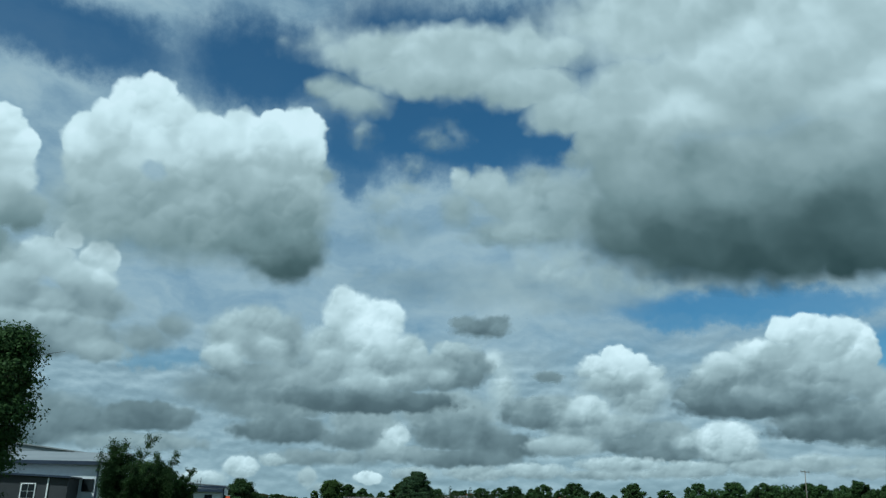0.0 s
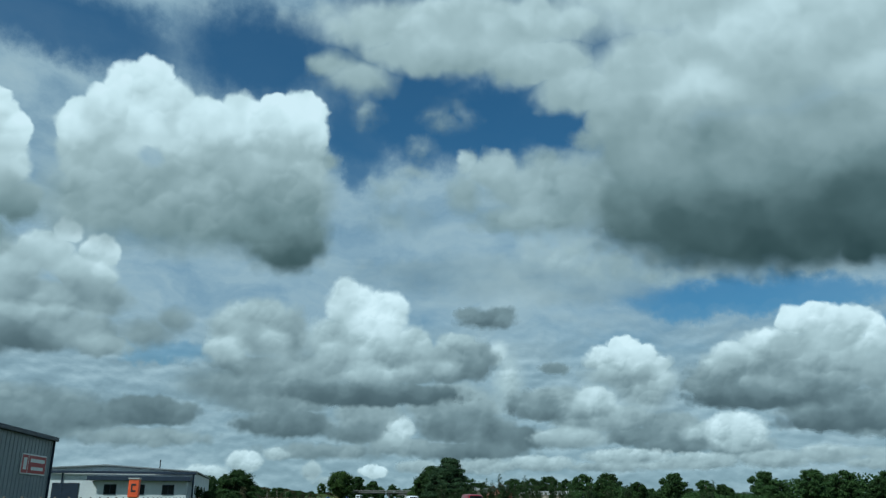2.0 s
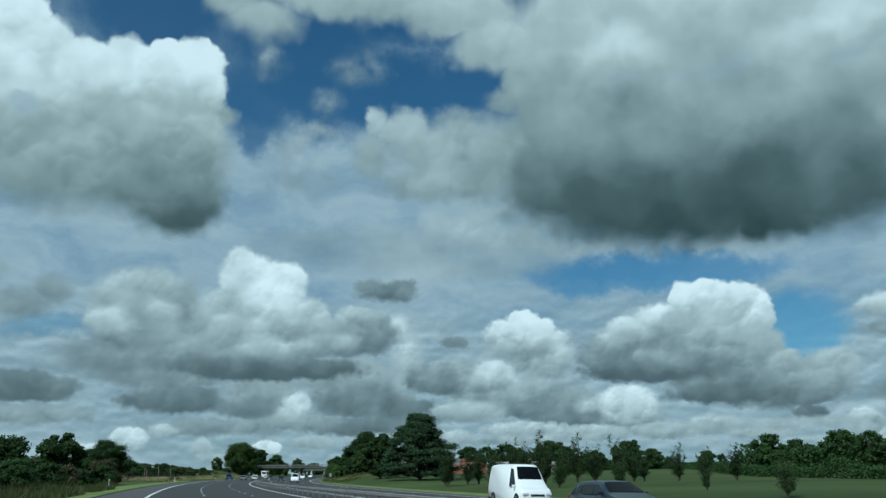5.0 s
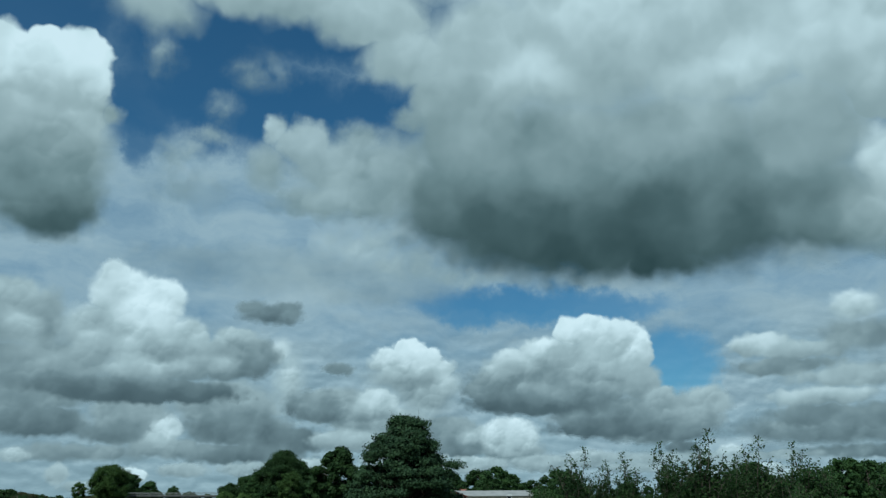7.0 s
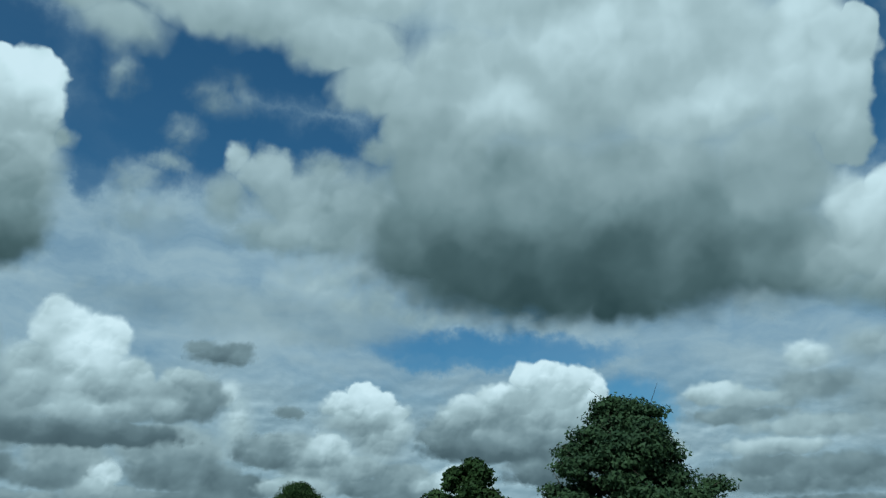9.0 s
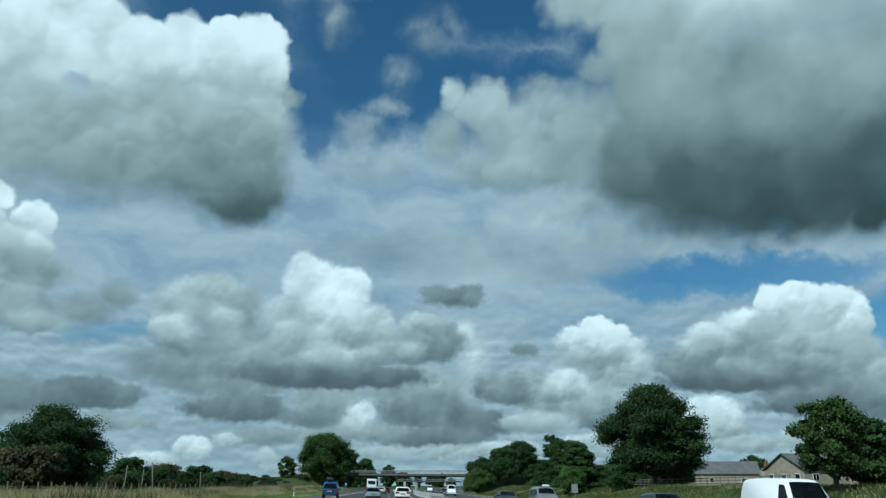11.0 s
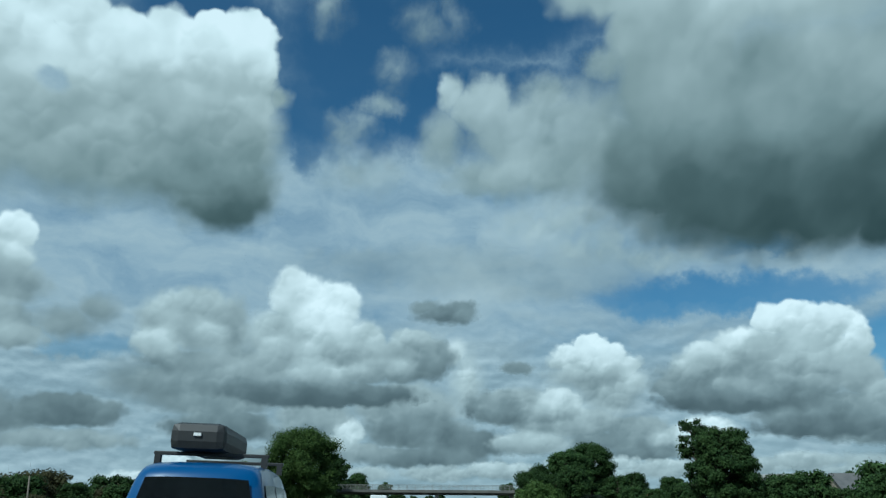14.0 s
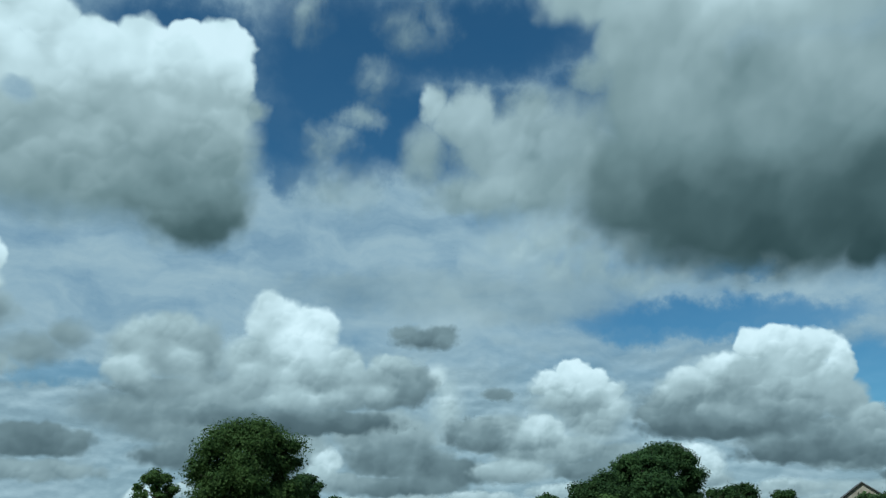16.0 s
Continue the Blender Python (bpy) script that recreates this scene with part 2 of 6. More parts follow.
def veil_material(name, holes):
    """Thin high cloud and the haze over the horizon, streaked along the horizon, with clear blue gaps."""
    n = Nodes(name)
    uv = n.put("ShaderNodeTexCoord").outputs["UV"]
    w = n.vec("MULTIPLY_ADD", n.noise(uv, 0.16, 4, 0.5).outputs["Color"], (6.0,) * 3, (-3.0,) * 3)
    w2 = n.vec("MULTIPLY_ADD", n.noise(uv, 0.7, 6, 0.6).outputs["Color"], (2.4,) * 3, (-1.2,) * 3)
    q = n.vec("ADD", n.vec("MULTIPLY", uv, (0.6, 1.5, 1.0)), w)
    sep = n.put("ShaderNodeSeparateXYZ")
    n.feed(sep.inputs[0], uv)
    el = sep.outputs[1]
    sep2 = n.put("ShaderNodeSeparateXYZ")
    n.feed(sep2.inputs[0], n.vec("ADD", n.vec("MULTIPLY_ADD", w, (0.4,) * 3, uv), w2))
    U, V = sep2.outputs[0], sep2.outputs[1]
    thin = n.noise(q, 0.15, 7, 0.58).outputs["Fac"]
    clear = 0.0
    for az, e0, rx, ry, depth in holes:
        dx = n.math("MULTIPLY_ADD", U, 1 / rx, -az / rx)
        dy = n.math("MULTIPLY_ADD", V, 1 / ry, -e0 / ry)
        r2 = n.math("MULTIPLY_ADD", dx, dx, n.math("MULTIPLY", dy, dy))
        clear = n.math("MAXIMUM", clear, n.ramp01(r2, 2.1, 0.25, 0.0, depth))
    a = n.ramp01(thin, 0.25, 0.6, 0.7, 1.0)
    a = n.math("MAXIMUM", a, n.ramp01(el, 15.0, 9.0, 0.0, 0.96))
    a = n.math("MULTIPLY", a, n.math("SUBTRACT", 1.0, clear))
    # flat heaps piled towards the horizon
    lowq = n.vec("ADD", n.vec("MULTIPLY", uv, (0.75, 1.7, 1.0)), n.vec("MULTIPLY", w, (0.22,) * 3))
    h0 = n.noise(lowq, 0.5, 5, 0.5).outputs["Fac"]
    h1 = n.noise(n.vec("ADD", lowq, (-0.1, 0.55, 0)), 0.5, 5, 0.5).outputs["Fac"]
    heap = n.math("MULTIPLY_ADD", n.math("SUBTRACT", h0, h1), 1.1, 0.45)
    heap = n.math("MULTIPLY_ADD", n.math("SUBTRACT", thin, 0.5), 0.4, heap)
    low = n.ramp(heap, ((0.0, (0.21, 0.27, 0.30)), (0.4, (0.36, 0.44, 0.47)), (0.62, (0.50, 0.58, 0.60)), (0.95, (0.78, 0.86, 0.86))))
    high = n.ramp(thin, ((0.3, (0.28, 0.38, 0.46)), (0.5, (0.40, 0.49, 0.54)), (0.7, (0.52, 0.59, 0.60))))
    col = n.mixc(n.ramp01(el, 15.0, 8.0), high, low)
    e = n.put("ShaderNodeEmission")
    n.feed(e.inputs["Color"], col)
    t = n.put("ShaderNodeBsdfTransparent")
    m = n.put("ShaderNodeMixShader")
    n.feed(m.inputs[0], a)
    n.tree.links.new(t.outputs[0], m.inputs[1])
    n.tree.links.new(e.outputs[0], m.inputs[2])
    mat = n.finish(m.outputs[0])
    mat.cycles.emission_sampling = "NONE"
    return mat


# ---------------------------------------------------------------- mesh helpers
def link_mesh(name, bm, mat, parent=None, label="", smooth=False):
    me = bpy.data.meshes.new(name)
    bm.to_mesh(me)
    bm.free()
    for m in (mat if isinstance(mat, (list, tuple)) else [mat]):
        me.materials.append(m)
    if smooth:
        for p in me.polygons:
            p.use_smooth = True
    ob = new(name, me)
    if parent is not None:
        ob.parent = parent
    if label:
        ob["label"] = label
    return ob


def part(name, bm, material, parent, label="", smooth=False):
    return link_mesh(name, bm, material, parent, label, smooth)


def raw_mesh(name, verts, faces, mat, smooth=False):
    me = bpy.data.meshes.new(name)
    me.from_pydata(verts, [], faces)
    for m in (mat if isinstance(mat, (list, tuple)) else [mat]):
        me.materials.append(m)
    if smooth:
        me.polygons.foreach_set("use_smooth", [True] * len(me.polygons))
    return me


# ---------------------------------------------------------------- clouds
SKY_CENTRE = at(240.0, 0, EYE)
BASE_HEIGHT, SKY_REACH = 800.0, 4600.0


def sky_sheet(name, mat, az0, az1, el0, el1, depth, far=False, holds=None):
    """A piece of the cloud layer: level overhead, upright where it sinks towards the horizon."""
    nx, ny = max(6, int((az1 - az0) / 1.5)), max(6, int((el1 - el0) / 1.0))
    verts, uvs = [], []
    for j in range(ny + 1):
        for i in range(nx + 1):
            az, el = az0 + (az1 - az0) * i / nx, el0 + (el1 - el0) * j / ny
            a, e = radians(az), radians(el)
            r = (SKY_REACH if far else min(SKY_REACH, BASE_HEIGHT / max(0.02, math.sin(e)))) * depth
            verts.append(SKY_CENTRE + r * Vector((math.sin(a) * math.cos(e), math.cos(a) * math.cos(e), math.sin(e))))
            uvs.append((az, el))
    faces = [(j * (nx + 1) + i, j * (nx + 1) + i + 1, (j + 1) * (nx + 1) + i + 1, (j + 1) * (nx + 1) + i) for j in range(ny) for i in range(nx)]
    if holds:
        faces = [f for f in faces if holds(sum(uvs[k][0] for k in f) / 4, sum(uvs[k][1] for k in f) / 4)]
    me = raw_mesh(name, verts, faces, mat, True)
    layer = me.uv_layers.new(name="sky")
    for loop in me.loops:
        layer.data[loop.index].uv = uvs[loop.vertex_index]
    return new(name, me)


def cloud(label, depth, puffs, warp=0.5, op=1.0, relief=0.17, edge=0.16, far=False, thin=0.0, near=False, gap=None):
    pad = 1.9 * warp + 0.3
    grow = max(1.3, 1.15 + max(p[6] ** 2 for p in puffs))
    az0, az1 = min(p[0] - p[2] * grow for p in puffs) - pad, max(p[0] + p[2] * grow for p in puffs) + pad
    el0, el1 = min(p[1] - p[3] * grow for p in puffs) - pad, max(p[1] + p[3] * grow for p in puffs) + pad
    hazy = far and not near
    mat = cloud_material("cloud", puffs, warp, op, relief, edge * (0.5 if hazy else 1.0), FAR_TONES if hazy else CLOUD_TONES, thin, gap)

    def holds(az, el):
        for pa, pe, rx, ry, _top, _base, soft in puffs:
            small = min(rx, ry)
            if small * (1 - math.hypot((az - pa) / rx, (el - pe) / ry)) > -0.6 * (0.07 + 0.9 * soft ** 1.7 * small) - 1.5 * warp - 0.9:
                return True
        return False

    ob = sky_sheet("cloud", mat, az0, az1, max(-1.0, el0), el1, depth, far, holds)
    return tagged(ob, label, "cloud", "clouds", "structure")


CLEAR = [
    (62.06, 32.33, 3.09, 3.60, 0.95),
    (-4.58, 31.46, 6.88, 3.12, 0.97),
    (-20.50, 30.91, 9.80, 2.12, 0.90),
    (12.02, 27.68, 12.96, 3.16, 0.98),
    (20.64, 27.50, 5.52, 2.85, 0.98),
    (3.59, 27.12, 3.57, 3.39, 0.95),
    (32.50, 14.14, 7.55, 1.02, 0.90),
    (28.96, 13.83, 2.76, 0.89, 0.80),
    (60.75, 28.07, 3.08, 4.79, 0.98),
    (42.40, 9.47, 2.38, 1.99, 0.85),
    (35.25, 13.66, 7.19, 1.08, 0.85),
    (6.99, 31.39, 7.44, 5.53, 0.98),
    (17.31, 33.53, 12.55, 3.30, 0.98),
    (26.43, 28.97, 3.83, 2.61, 0.95),
    (3.20, 24.68, 1.23, 2.27, 0.80),
    (43.90, 9.39, 1.70, 1.92, 0.80),
    (-9.75, 9.75, 2.72, 0.80, 0.50),
    (32.60, 13.63, 5.81, 0.96, 0.80),
    (35.92, 17.04, 2.50, 0.66, 0.70)]

tagged(sky_sheet("backdrop", veil_material("thin_cloud", CLEAR), -50.0, 80.0, -1.0, 52.0, 1.03, True),
       "thin high cloud and hazy cloud banks over the horizon", "sky", "", "structure")
cloud("distant cloud bank low over the fields", 0.976, [
    (41.23, 4.77, 3.31, 0.91, 0.50, 0.34, 0.45),
    (43.26, 3.57, 1.05, 0.48, 0.28, 0.22, 0.40),
    (46.19, 2.82, 1.17, 0.79, 0.80, 0.50, 0.40),
    (52.99, 4.66, 6.47, 1.07, 0.42, 0.30, 0.60),
    (55.11, 3.15, 5.51, 0.41, 0.34, 0.26, 0.60),
    (49.30, 3.04, 2.26, 0.27, 0.45, 0.34, 0.50),
    (52.95, 1.87, 2.12, 0.30, 0.75, 0.55, 0.50),
    (41.87, 2.98, 9.71, 0.36, 0.62, 0.55, 0.90),
    (49.15, 1.77, 3.36, 0.31, 0.66, 0.50, 0.50),
    (56.23, 1.97, 2.35, 0.36, 0.60, 0.46, 0.60)], warp=0.2, far=True)
cloud("white cumulus with a shaded base", 0.970, [
    (-23.36, 10.10, 5.34, 1.71, 0.40, 0.18, 0.60),
    (-19.46, 10.71, 4.68, 1.50, 0.42, 0.20, 0.50),
    (-23.37, 14.15, 3.07, 2.31, 0.62, 0.45, 0.50),
    (-20.73, 14.55, 2.52, 1.78, 0.70, 0.55, 0.45),
    (-18.46, 16.02, 1.89, 1.29, 0.80, 0.60, 0.40),
    (-17.19, 17.45, 1.01, 0.82, 1.00, 0.85, 0.30),
    (-14.95, 16.29, 1.28, 1.33, 0.95, 0.65, 0.35),
    (-15.70, 14.81, 2.15, 1.48, 0.80, 0.55, 0.40)] + [
    (-19.07, 12.85, 4.41, 1.36, 0.55, 0.44, 0.60),
    (-14.74, 13.14, 2.36, 1.41, 0.55, 0.42, 0.60),
    (-18.58, 11.87, 4.05, 0.56, 0.66, 0.50, 0.60),
    (-15.57, 10.90, 3.07, 1.15, 0.50, 0.38, 0.60),
    (-13.81, 10.14, 1.96, 0.83, 0.66, 0.45, 0.55),
    (-11.44, 11.04, 2.03, 1.01, 0.45, 0.38, 0.90),
    (-9.38, 12.00, 1.09, 0.86, 0.46, 0.40, 0.90)], warp=0.42, far=True)
cloud("layered pale cumulus", 0.940, [
    (51.53, 9.74, 2.67, 0.70, 0.72, 0.50, 0.50),
    (48.83, 10.28, 1.98, 0.80, 0.80, 0.55, 0.50),
    (50.12, 8.71, 3.08, 0.55, 0.45, 0.35, 0.50),
    (49.04, 10.46, 0.95, 0.64, 0.90, 0.70, 0.50),
    (54.80, 7.90, 3.96, 0.75, 0.66, 0.50, 0.60),
    (52.18, 6.60, 2.96, 0.61, 0.80, 0.50, 0.50),
    (52.73, 5.50, 4.01, 0.67, 0.42, 0.30, 0.50),
    (56.09, 5.36, 3.82, 0.87, 0.44, 0.32, 0.60),
    (54.95, 12.27, 1.34, 0.93, 0.88, 0.62, 0.70),
    (55.19, 10.41, 3.28, 1.00, 0.46, 0.38, 0.80),
    (58.98, 12.60, 2.09, 1.28, 0.60, 0.50, 1.00),
    (60.27, 8.92, 3.98, 2.18, 0.50, 0.42, 1.00)], warp=0.34, far=True)
cloud("small flat grey cloud", 0.934, [
    (14.00, 12.88, 2.21, 0.67, 0.36, 0.26, 0.60),
    (15.32, 13.38, 1.11, 0.58, 0.38, 0.30, 0.60),
    (12.57, 13.40, 0.93, 0.50, 0.42, 0.34, 0.70),
    (18.95, 9.28, 0.89, 0.35, 0.44, 0.38, 0.80)], warp=0.26, op=0.95, far=True)
cloud("tall white cumulus cut off at the edge of the view", 0.880, [
    (-25.09, 16.96, 3.75, 2.27, 0.45, 0.28, 0.60),
    (-23.73, 19.75, 2.89, 1.92, 0.62, 0.42, 0.50),
    (-23.21, 22.02, 1.94, 2.17, 0.84, 0.55, 0.40),
    (-23.97, 24.89, 1.74, 1.91, 0.97, 0.75, 0.30),
    (-25.42, 26.03, 1.64, 1.72, 0.97, 0.80, 0.30),
    (-26.72, 22.86, 2.80, 3.35, 0.90, 0.65, 0.40),
    (-29.23, 20.92, 3.55, 5.63, 0.80, 0.50, 0.40),
    (-21.54, 19.78, 1.51, 1.75, 0.55, 0.38, 0.60)], warp=0.6)
cloud("low grey cloud bank", 1.000, [
    (-17.08, 5.02, 5.76, 1.54, 0.42, 0.24, 0.50),
    (-10.35, 5.75, 3.37, 1.00, 0.34, 0.20, 0.40),
    (-17.93, 6.07, 5.04, 1.10, 0.42, 0.36, 0.80),
    (-10.89, 4.00, 4.41, 0.61, 0.55, 0.42, 0.60),
    (-1.59, 6.85, 3.74, 1.36, 0.52, 0.38, 0.50),
    (-0.71, 5.14, 3.75, 0.97, 0.36, 0.20, 0.45),
    (5.19, 5.60, 2.76, 1.56, 0.58, 0.40, 0.50)] + [
    (4.87, 4.55, 2.66, 0.85, 0.42, 0.28, 0.50),
    (11.45, 6.55, 3.71, 1.68, 0.58, 0.42, 0.50),
    (12.30, 4.95, 3.82, 1.19, 0.38, 0.24, 0.45),
    (15.56, 4.21, 2.64, 0.96, 0.34, 0.22, 0.40),
    (12.35, 3.36, 4.39, 0.71, 0.36, 0.26, 0.50),
    (2.35, 3.21, 4.40, 0.53, 0.50, 0.40, 0.70),
    (7.61, 3.59, 2.71, 0.62, 0.55, 0.42, 0.60)], warp=0.28, far=True)
cloud("low grey and white cloud bank", 0.994, [
    (15.51, 8.16, 1.08, 2.25, 0.72, 0.62, 1.00),
    (14.73, 10.34, 0.84, 0.99, 0.84, 0.68, 0.90),
    (7.55, 4.83, 0.94, 0.86, 0.90, 0.70, 0.50),
    (7.00, 4.17, 1.16, 0.54, 0.72, 0.55, 0.50),
    (25.28, 7.73, 2.16, 2.04, 0.56, 0.48, 0.80),
    (20.66, 5.87, 2.48, 1.21, 0.60, 0.42, 0.50),
    (19.01, 6.91, 1.87, 1.14, 0.55, 0.42, 0.60),
    (18.59, 6.10, 2.48, 0.65, 0.36, 0.26, 0.50)] + [
    (23.14, 5.62, 2.89, 1.05, 0.62, 0.42, 0.50),
    (26.82, 5.13, 2.25, 0.88, 0.52, 0.36, 0.50),
    (25.15, 4.37, 3.27, 0.72, 0.42, 0.30, 0.50),
    (29.23, 4.39, 1.82, 0.95, 0.72, 0.50, 0.50),
    (27.57, 3.64, 3.24, 0.52, 0.36, 0.28, 0.50),
    (31.58, 3.53, 2.38, 0.78, 0.60, 0.36, 0.50),
    (19.81, 4.27, 2.87, 0.80, 0.72, 0.45, 0.50)], warp=0.22, far=True)
cloud("row of small white heaps low over the land", 0.988, [
    (-3.58, 2.47, 1.22, 0.79, 0.88, 0.62, 0.35),
    (5.61, 1.87, 1.06, 0.45, 0.92, 0.78, 0.30),
    (-1.40, 3.02, 0.91, 0.44, 0.68, 0.55, 0.50),
    (-6.14, 1.69, 1.77, 0.49, 0.82, 0.60, 0.50),
    (1.18, 1.87, 0.72, 0.67, 0.72, 0.58, 0.50),
    (3.24, 1.15, 1.84, 0.37, 0.62, 0.50, 0.50),
    (8.84, 2.23, 1.55, 0.46, 0.66, 0.50, 0.50),
    (13.58, 2.29, 2.40, 0.51, 0.66, 0.46, 0.50),
    (17.60, 2.51, 2.43, 0.55, 0.74, 0.50, 0.45),
    (31.34, 4.60, 2.08, 1.34, 0.94, 0.58, 0.40),
    (23.88, 2.92, 3.05, 0.59, 0.78, 0.50, 0.45)] + [
    (28.73, 2.62, 2.81, 0.55, 0.74, 0.48, 0.45),
    (33.50, 2.70, 2.34, 0.58, 0.68, 0.46, 0.45),
    (36.81, 2.98, 1.82, 0.61, 0.74, 0.48, 0.45),
    (39.93, 2.39, 2.20, 0.37, 0.66, 0.50, 0.50),
    (46.20, 2.90, 0.95, 0.94, 0.84, 0.55, 0.40),
    (48.11, 2.21, 1.63, 0.35, 0.76, 0.60, 0.50),
    (42.80, 3.60, 0.71, 0.41, 0.28, 0.22, 0.50),
    (26.30, 2.36, 3.63, 0.31, 0.60, 0.50, 0.60),
    (22.24, 2.24, 2.85, 0.32, 0.60, 0.46, 0.60),
    (44.87, 1.86, 3.09, 0.22, 0.70, 0.60, 0.70)], warp=0.16, far=True)
cloud("rounded pale cumulus", 0.964, [
    (-4.49, 7.76, 4.11, 1.48, 0.46, 0.36, 0.80),
    (-0.93, 11.57, 1.25, 2.13, 0.50, 0.38, 0.60),
    (-3.94, 9.18, 2.61, 0.75, 0.42, 0.30, 0.60),
    (-3.87, 11.84, 3.11, 2.08, 0.66, 0.48, 0.50),
    (-3.10, 13.05, 2.09, 1.07, 0.66, 0.52, 0.60),
    (-5.46, 10.33, 1.57, 1.19, 0.80, 0.52, 0.50),
    (-2.16, 10.92, 1.45, 1.07, 0.66, 0.44, 0.60)], warp=0.32, far=True)
cloud("pointed white cumulus tower over a long grey base", 0.958, [
    (0.78, 8.93, 4.46, 1.78, 0.56, 0.44, 0.80),
    (5.08, 7.41, 7.13, 0.94, 0.32, 0.14, 0.45),
    (2.90, 10.98, 3.08, 2.17, 0.72, 0.52, 0.60),
    (7.31, 9.72, 4.78, 1.69, 0.66, 0.40, 0.50),
    (11.97, 10.08, 2.72, 1.72, 0.56, 0.24, 0.45),
    (11.73, 11.23, 1.66, 0.74, 0.70, 0.50, 0.50),
    (8.25, 10.96, 1.62, 1.54, 0.74, 0.48, 0.50),
    (4.99, 8.87, 2.33, 0.95, 0.70, 0.46, 0.60)] + [
    (8.74, 9.07, 1.81, 0.97, 0.70, 0.36, 0.50),
    (3.18, 15.19, 0.95, 0.88, 0.90, 0.78, 0.50),
    (3.68, 13.81, 2.17, 1.80, 0.93, 0.72, 0.45),
    (5.98, 13.44, 2.01, 1.70, 0.94, 0.70, 0.40),
    (5.58, 11.97, 2.39, 1.69, 1.00, 0.66, 0.60),
    (5.32, 13.00, 1.36, 1.05, 1.00, 0.85, 0.70),
    (10.56, 9.17, 1.63, 0.89, 0.64, 0.30, 0.50)], warp=0.30, far=True)
cloud("small white cumulus with a bright crown", 0.952, [
    (24.08, 8.87, 3.02, 1.15, 0.62, 0.48, 0.70),
    (24.11, 9.66, 2.86, 1.03, 0.92, 0.64, 0.40),
    (26.20, 9.35, 1.26, 0.74, 0.82, 0.58, 0.40),
    (24.14, 10.73, 1.27, 0.75, 1.00, 0.88, 0.30),
    (22.85, 10.14, 1.44, 0.66, 0.98, 0.78, 0.40),
    (25.18, 10.21, 1.26, 0.70, 0.98, 0.76, 0.35),
    (17.99, 6.72, 2.90, 1.06, 0.50, 0.24, 0.40),
    (21.73, 6.83, 1.75, 1.10, 0.88, 0.46, 0.40),
    (20.68, 6.28, 2.08, 0.65, 0.66, 0.40, 0.50),
    (26.91, 8.34, 0.91, 0.74, 0.82, 0.62, 0.95),
    (19.12, 9.25, 1.01, 0.37, 0.42, 0.34, 0.70)], warp=0.22, far=True)
cloud("broad white cumulus with a bright upper edge", 0.946, [
    (39.22, 5.86, 5.08, 1.39, 0.44, 0.26, 0.50),
    (38.75, 5.03, 4.33, 0.65, 0.28, 0.18, 0.50),
    (43.47, 5.82, 2.58, 1.43, 0.56, 0.40, 0.50),
    (45.19, 6.69, 1.47, 1.04, 0.70, 0.50, 0.50),
    (42.77, 4.54, 2.23, 0.56, 0.34, 0.24, 0.60),
    (29.87, 7.87, 2.13, 0.89, 0.42, 0.26, 0.50),
    (33.86, 6.94, 5.36, 0.96, 0.32, 0.12, 0.45),
    (31.95, 8.48, 3.73, 1.29, 0.48, 0.32, 0.50),
    (36.33, 7.98, 4.89, 1.43, 0.58, 0.34, 0.50),
    (34.05, 9.43, 3.30, 1.45, 0.54, 0.40, 0.50),
    (31.00, 9.46, 1.85, 0.81, 0.80, 0.50, 0.60)] + [
    (32.06, 9.94, 1.96, 0.81, 0.95, 0.56, 0.50),
    (33.94, 10.49, 1.94, 0.97, 0.98, 0.60, 0.45),
    (35.88, 11.91, 1.12, 1.05, 1.00, 0.82, 0.30),
    (37.41, 11.96, 1.82, 1.00, 1.00, 0.80, 0.30),
    (39.50, 11.48, 1.78, 1.11, 0.98, 0.74, 0.35),
    (40.84, 10.34, 0.83, 1.41, 0.95, 0.62, 0.35),
    (38.07, 9.75, 3.03, 1.98, 0.76, 0.52, 0.60),
    (35.53, 10.23, 1.60, 0.96, 0.66, 0.52, 0.60),
    (40.59, 8.12, 1.58, 1.40, 0.64, 0.40, 0.50),
    (41.96, 6.98, 1.10, 0.92, 0.70, 0.46, 0.50)], warp=0.26, far=True)
cloud("flat grey cloud sheet", 0.962, [
    (15.29, 16.17, 9.13, 1.58, 0.50, 0.42, 0.90),
    (23.57, 15.99, 5.04, 1.54, 0.50, 0.44, 0.90),
    (8.59, 16.66, 3.72, 0.84, 0.48, 0.44, 0.90),
    (14.24, 16.15, 10.39, 1.63, 0.52, 0.46, 0.90),
    (22.25, 15.07, 4.74, 1.15, 0.54, 0.48, 0.90)], warp=0.5, op=0.5, relief=0.05, far=True)
cloud("bright dappled high cloud", 0.905, [
    (20.37, 18.49, 3.49, 1.27, 0.74, 0.62, 1.00),
    (25.05, 17.05, 3.42, 1.14, 0.72, 0.62, 1.00),
    (28.83, 16.17, 2.96, 0.83, 0.68, 0.60, 1.00),
    (22.22, 19.06, 2.57, 1.07, 0.72, 0.62, 1.00),
    (26.14, 17.54, 3.01, 0.99, 0.68, 0.60, 1.00)], warp=0.6, op=0.8, edge=0.8, thin=0.22)
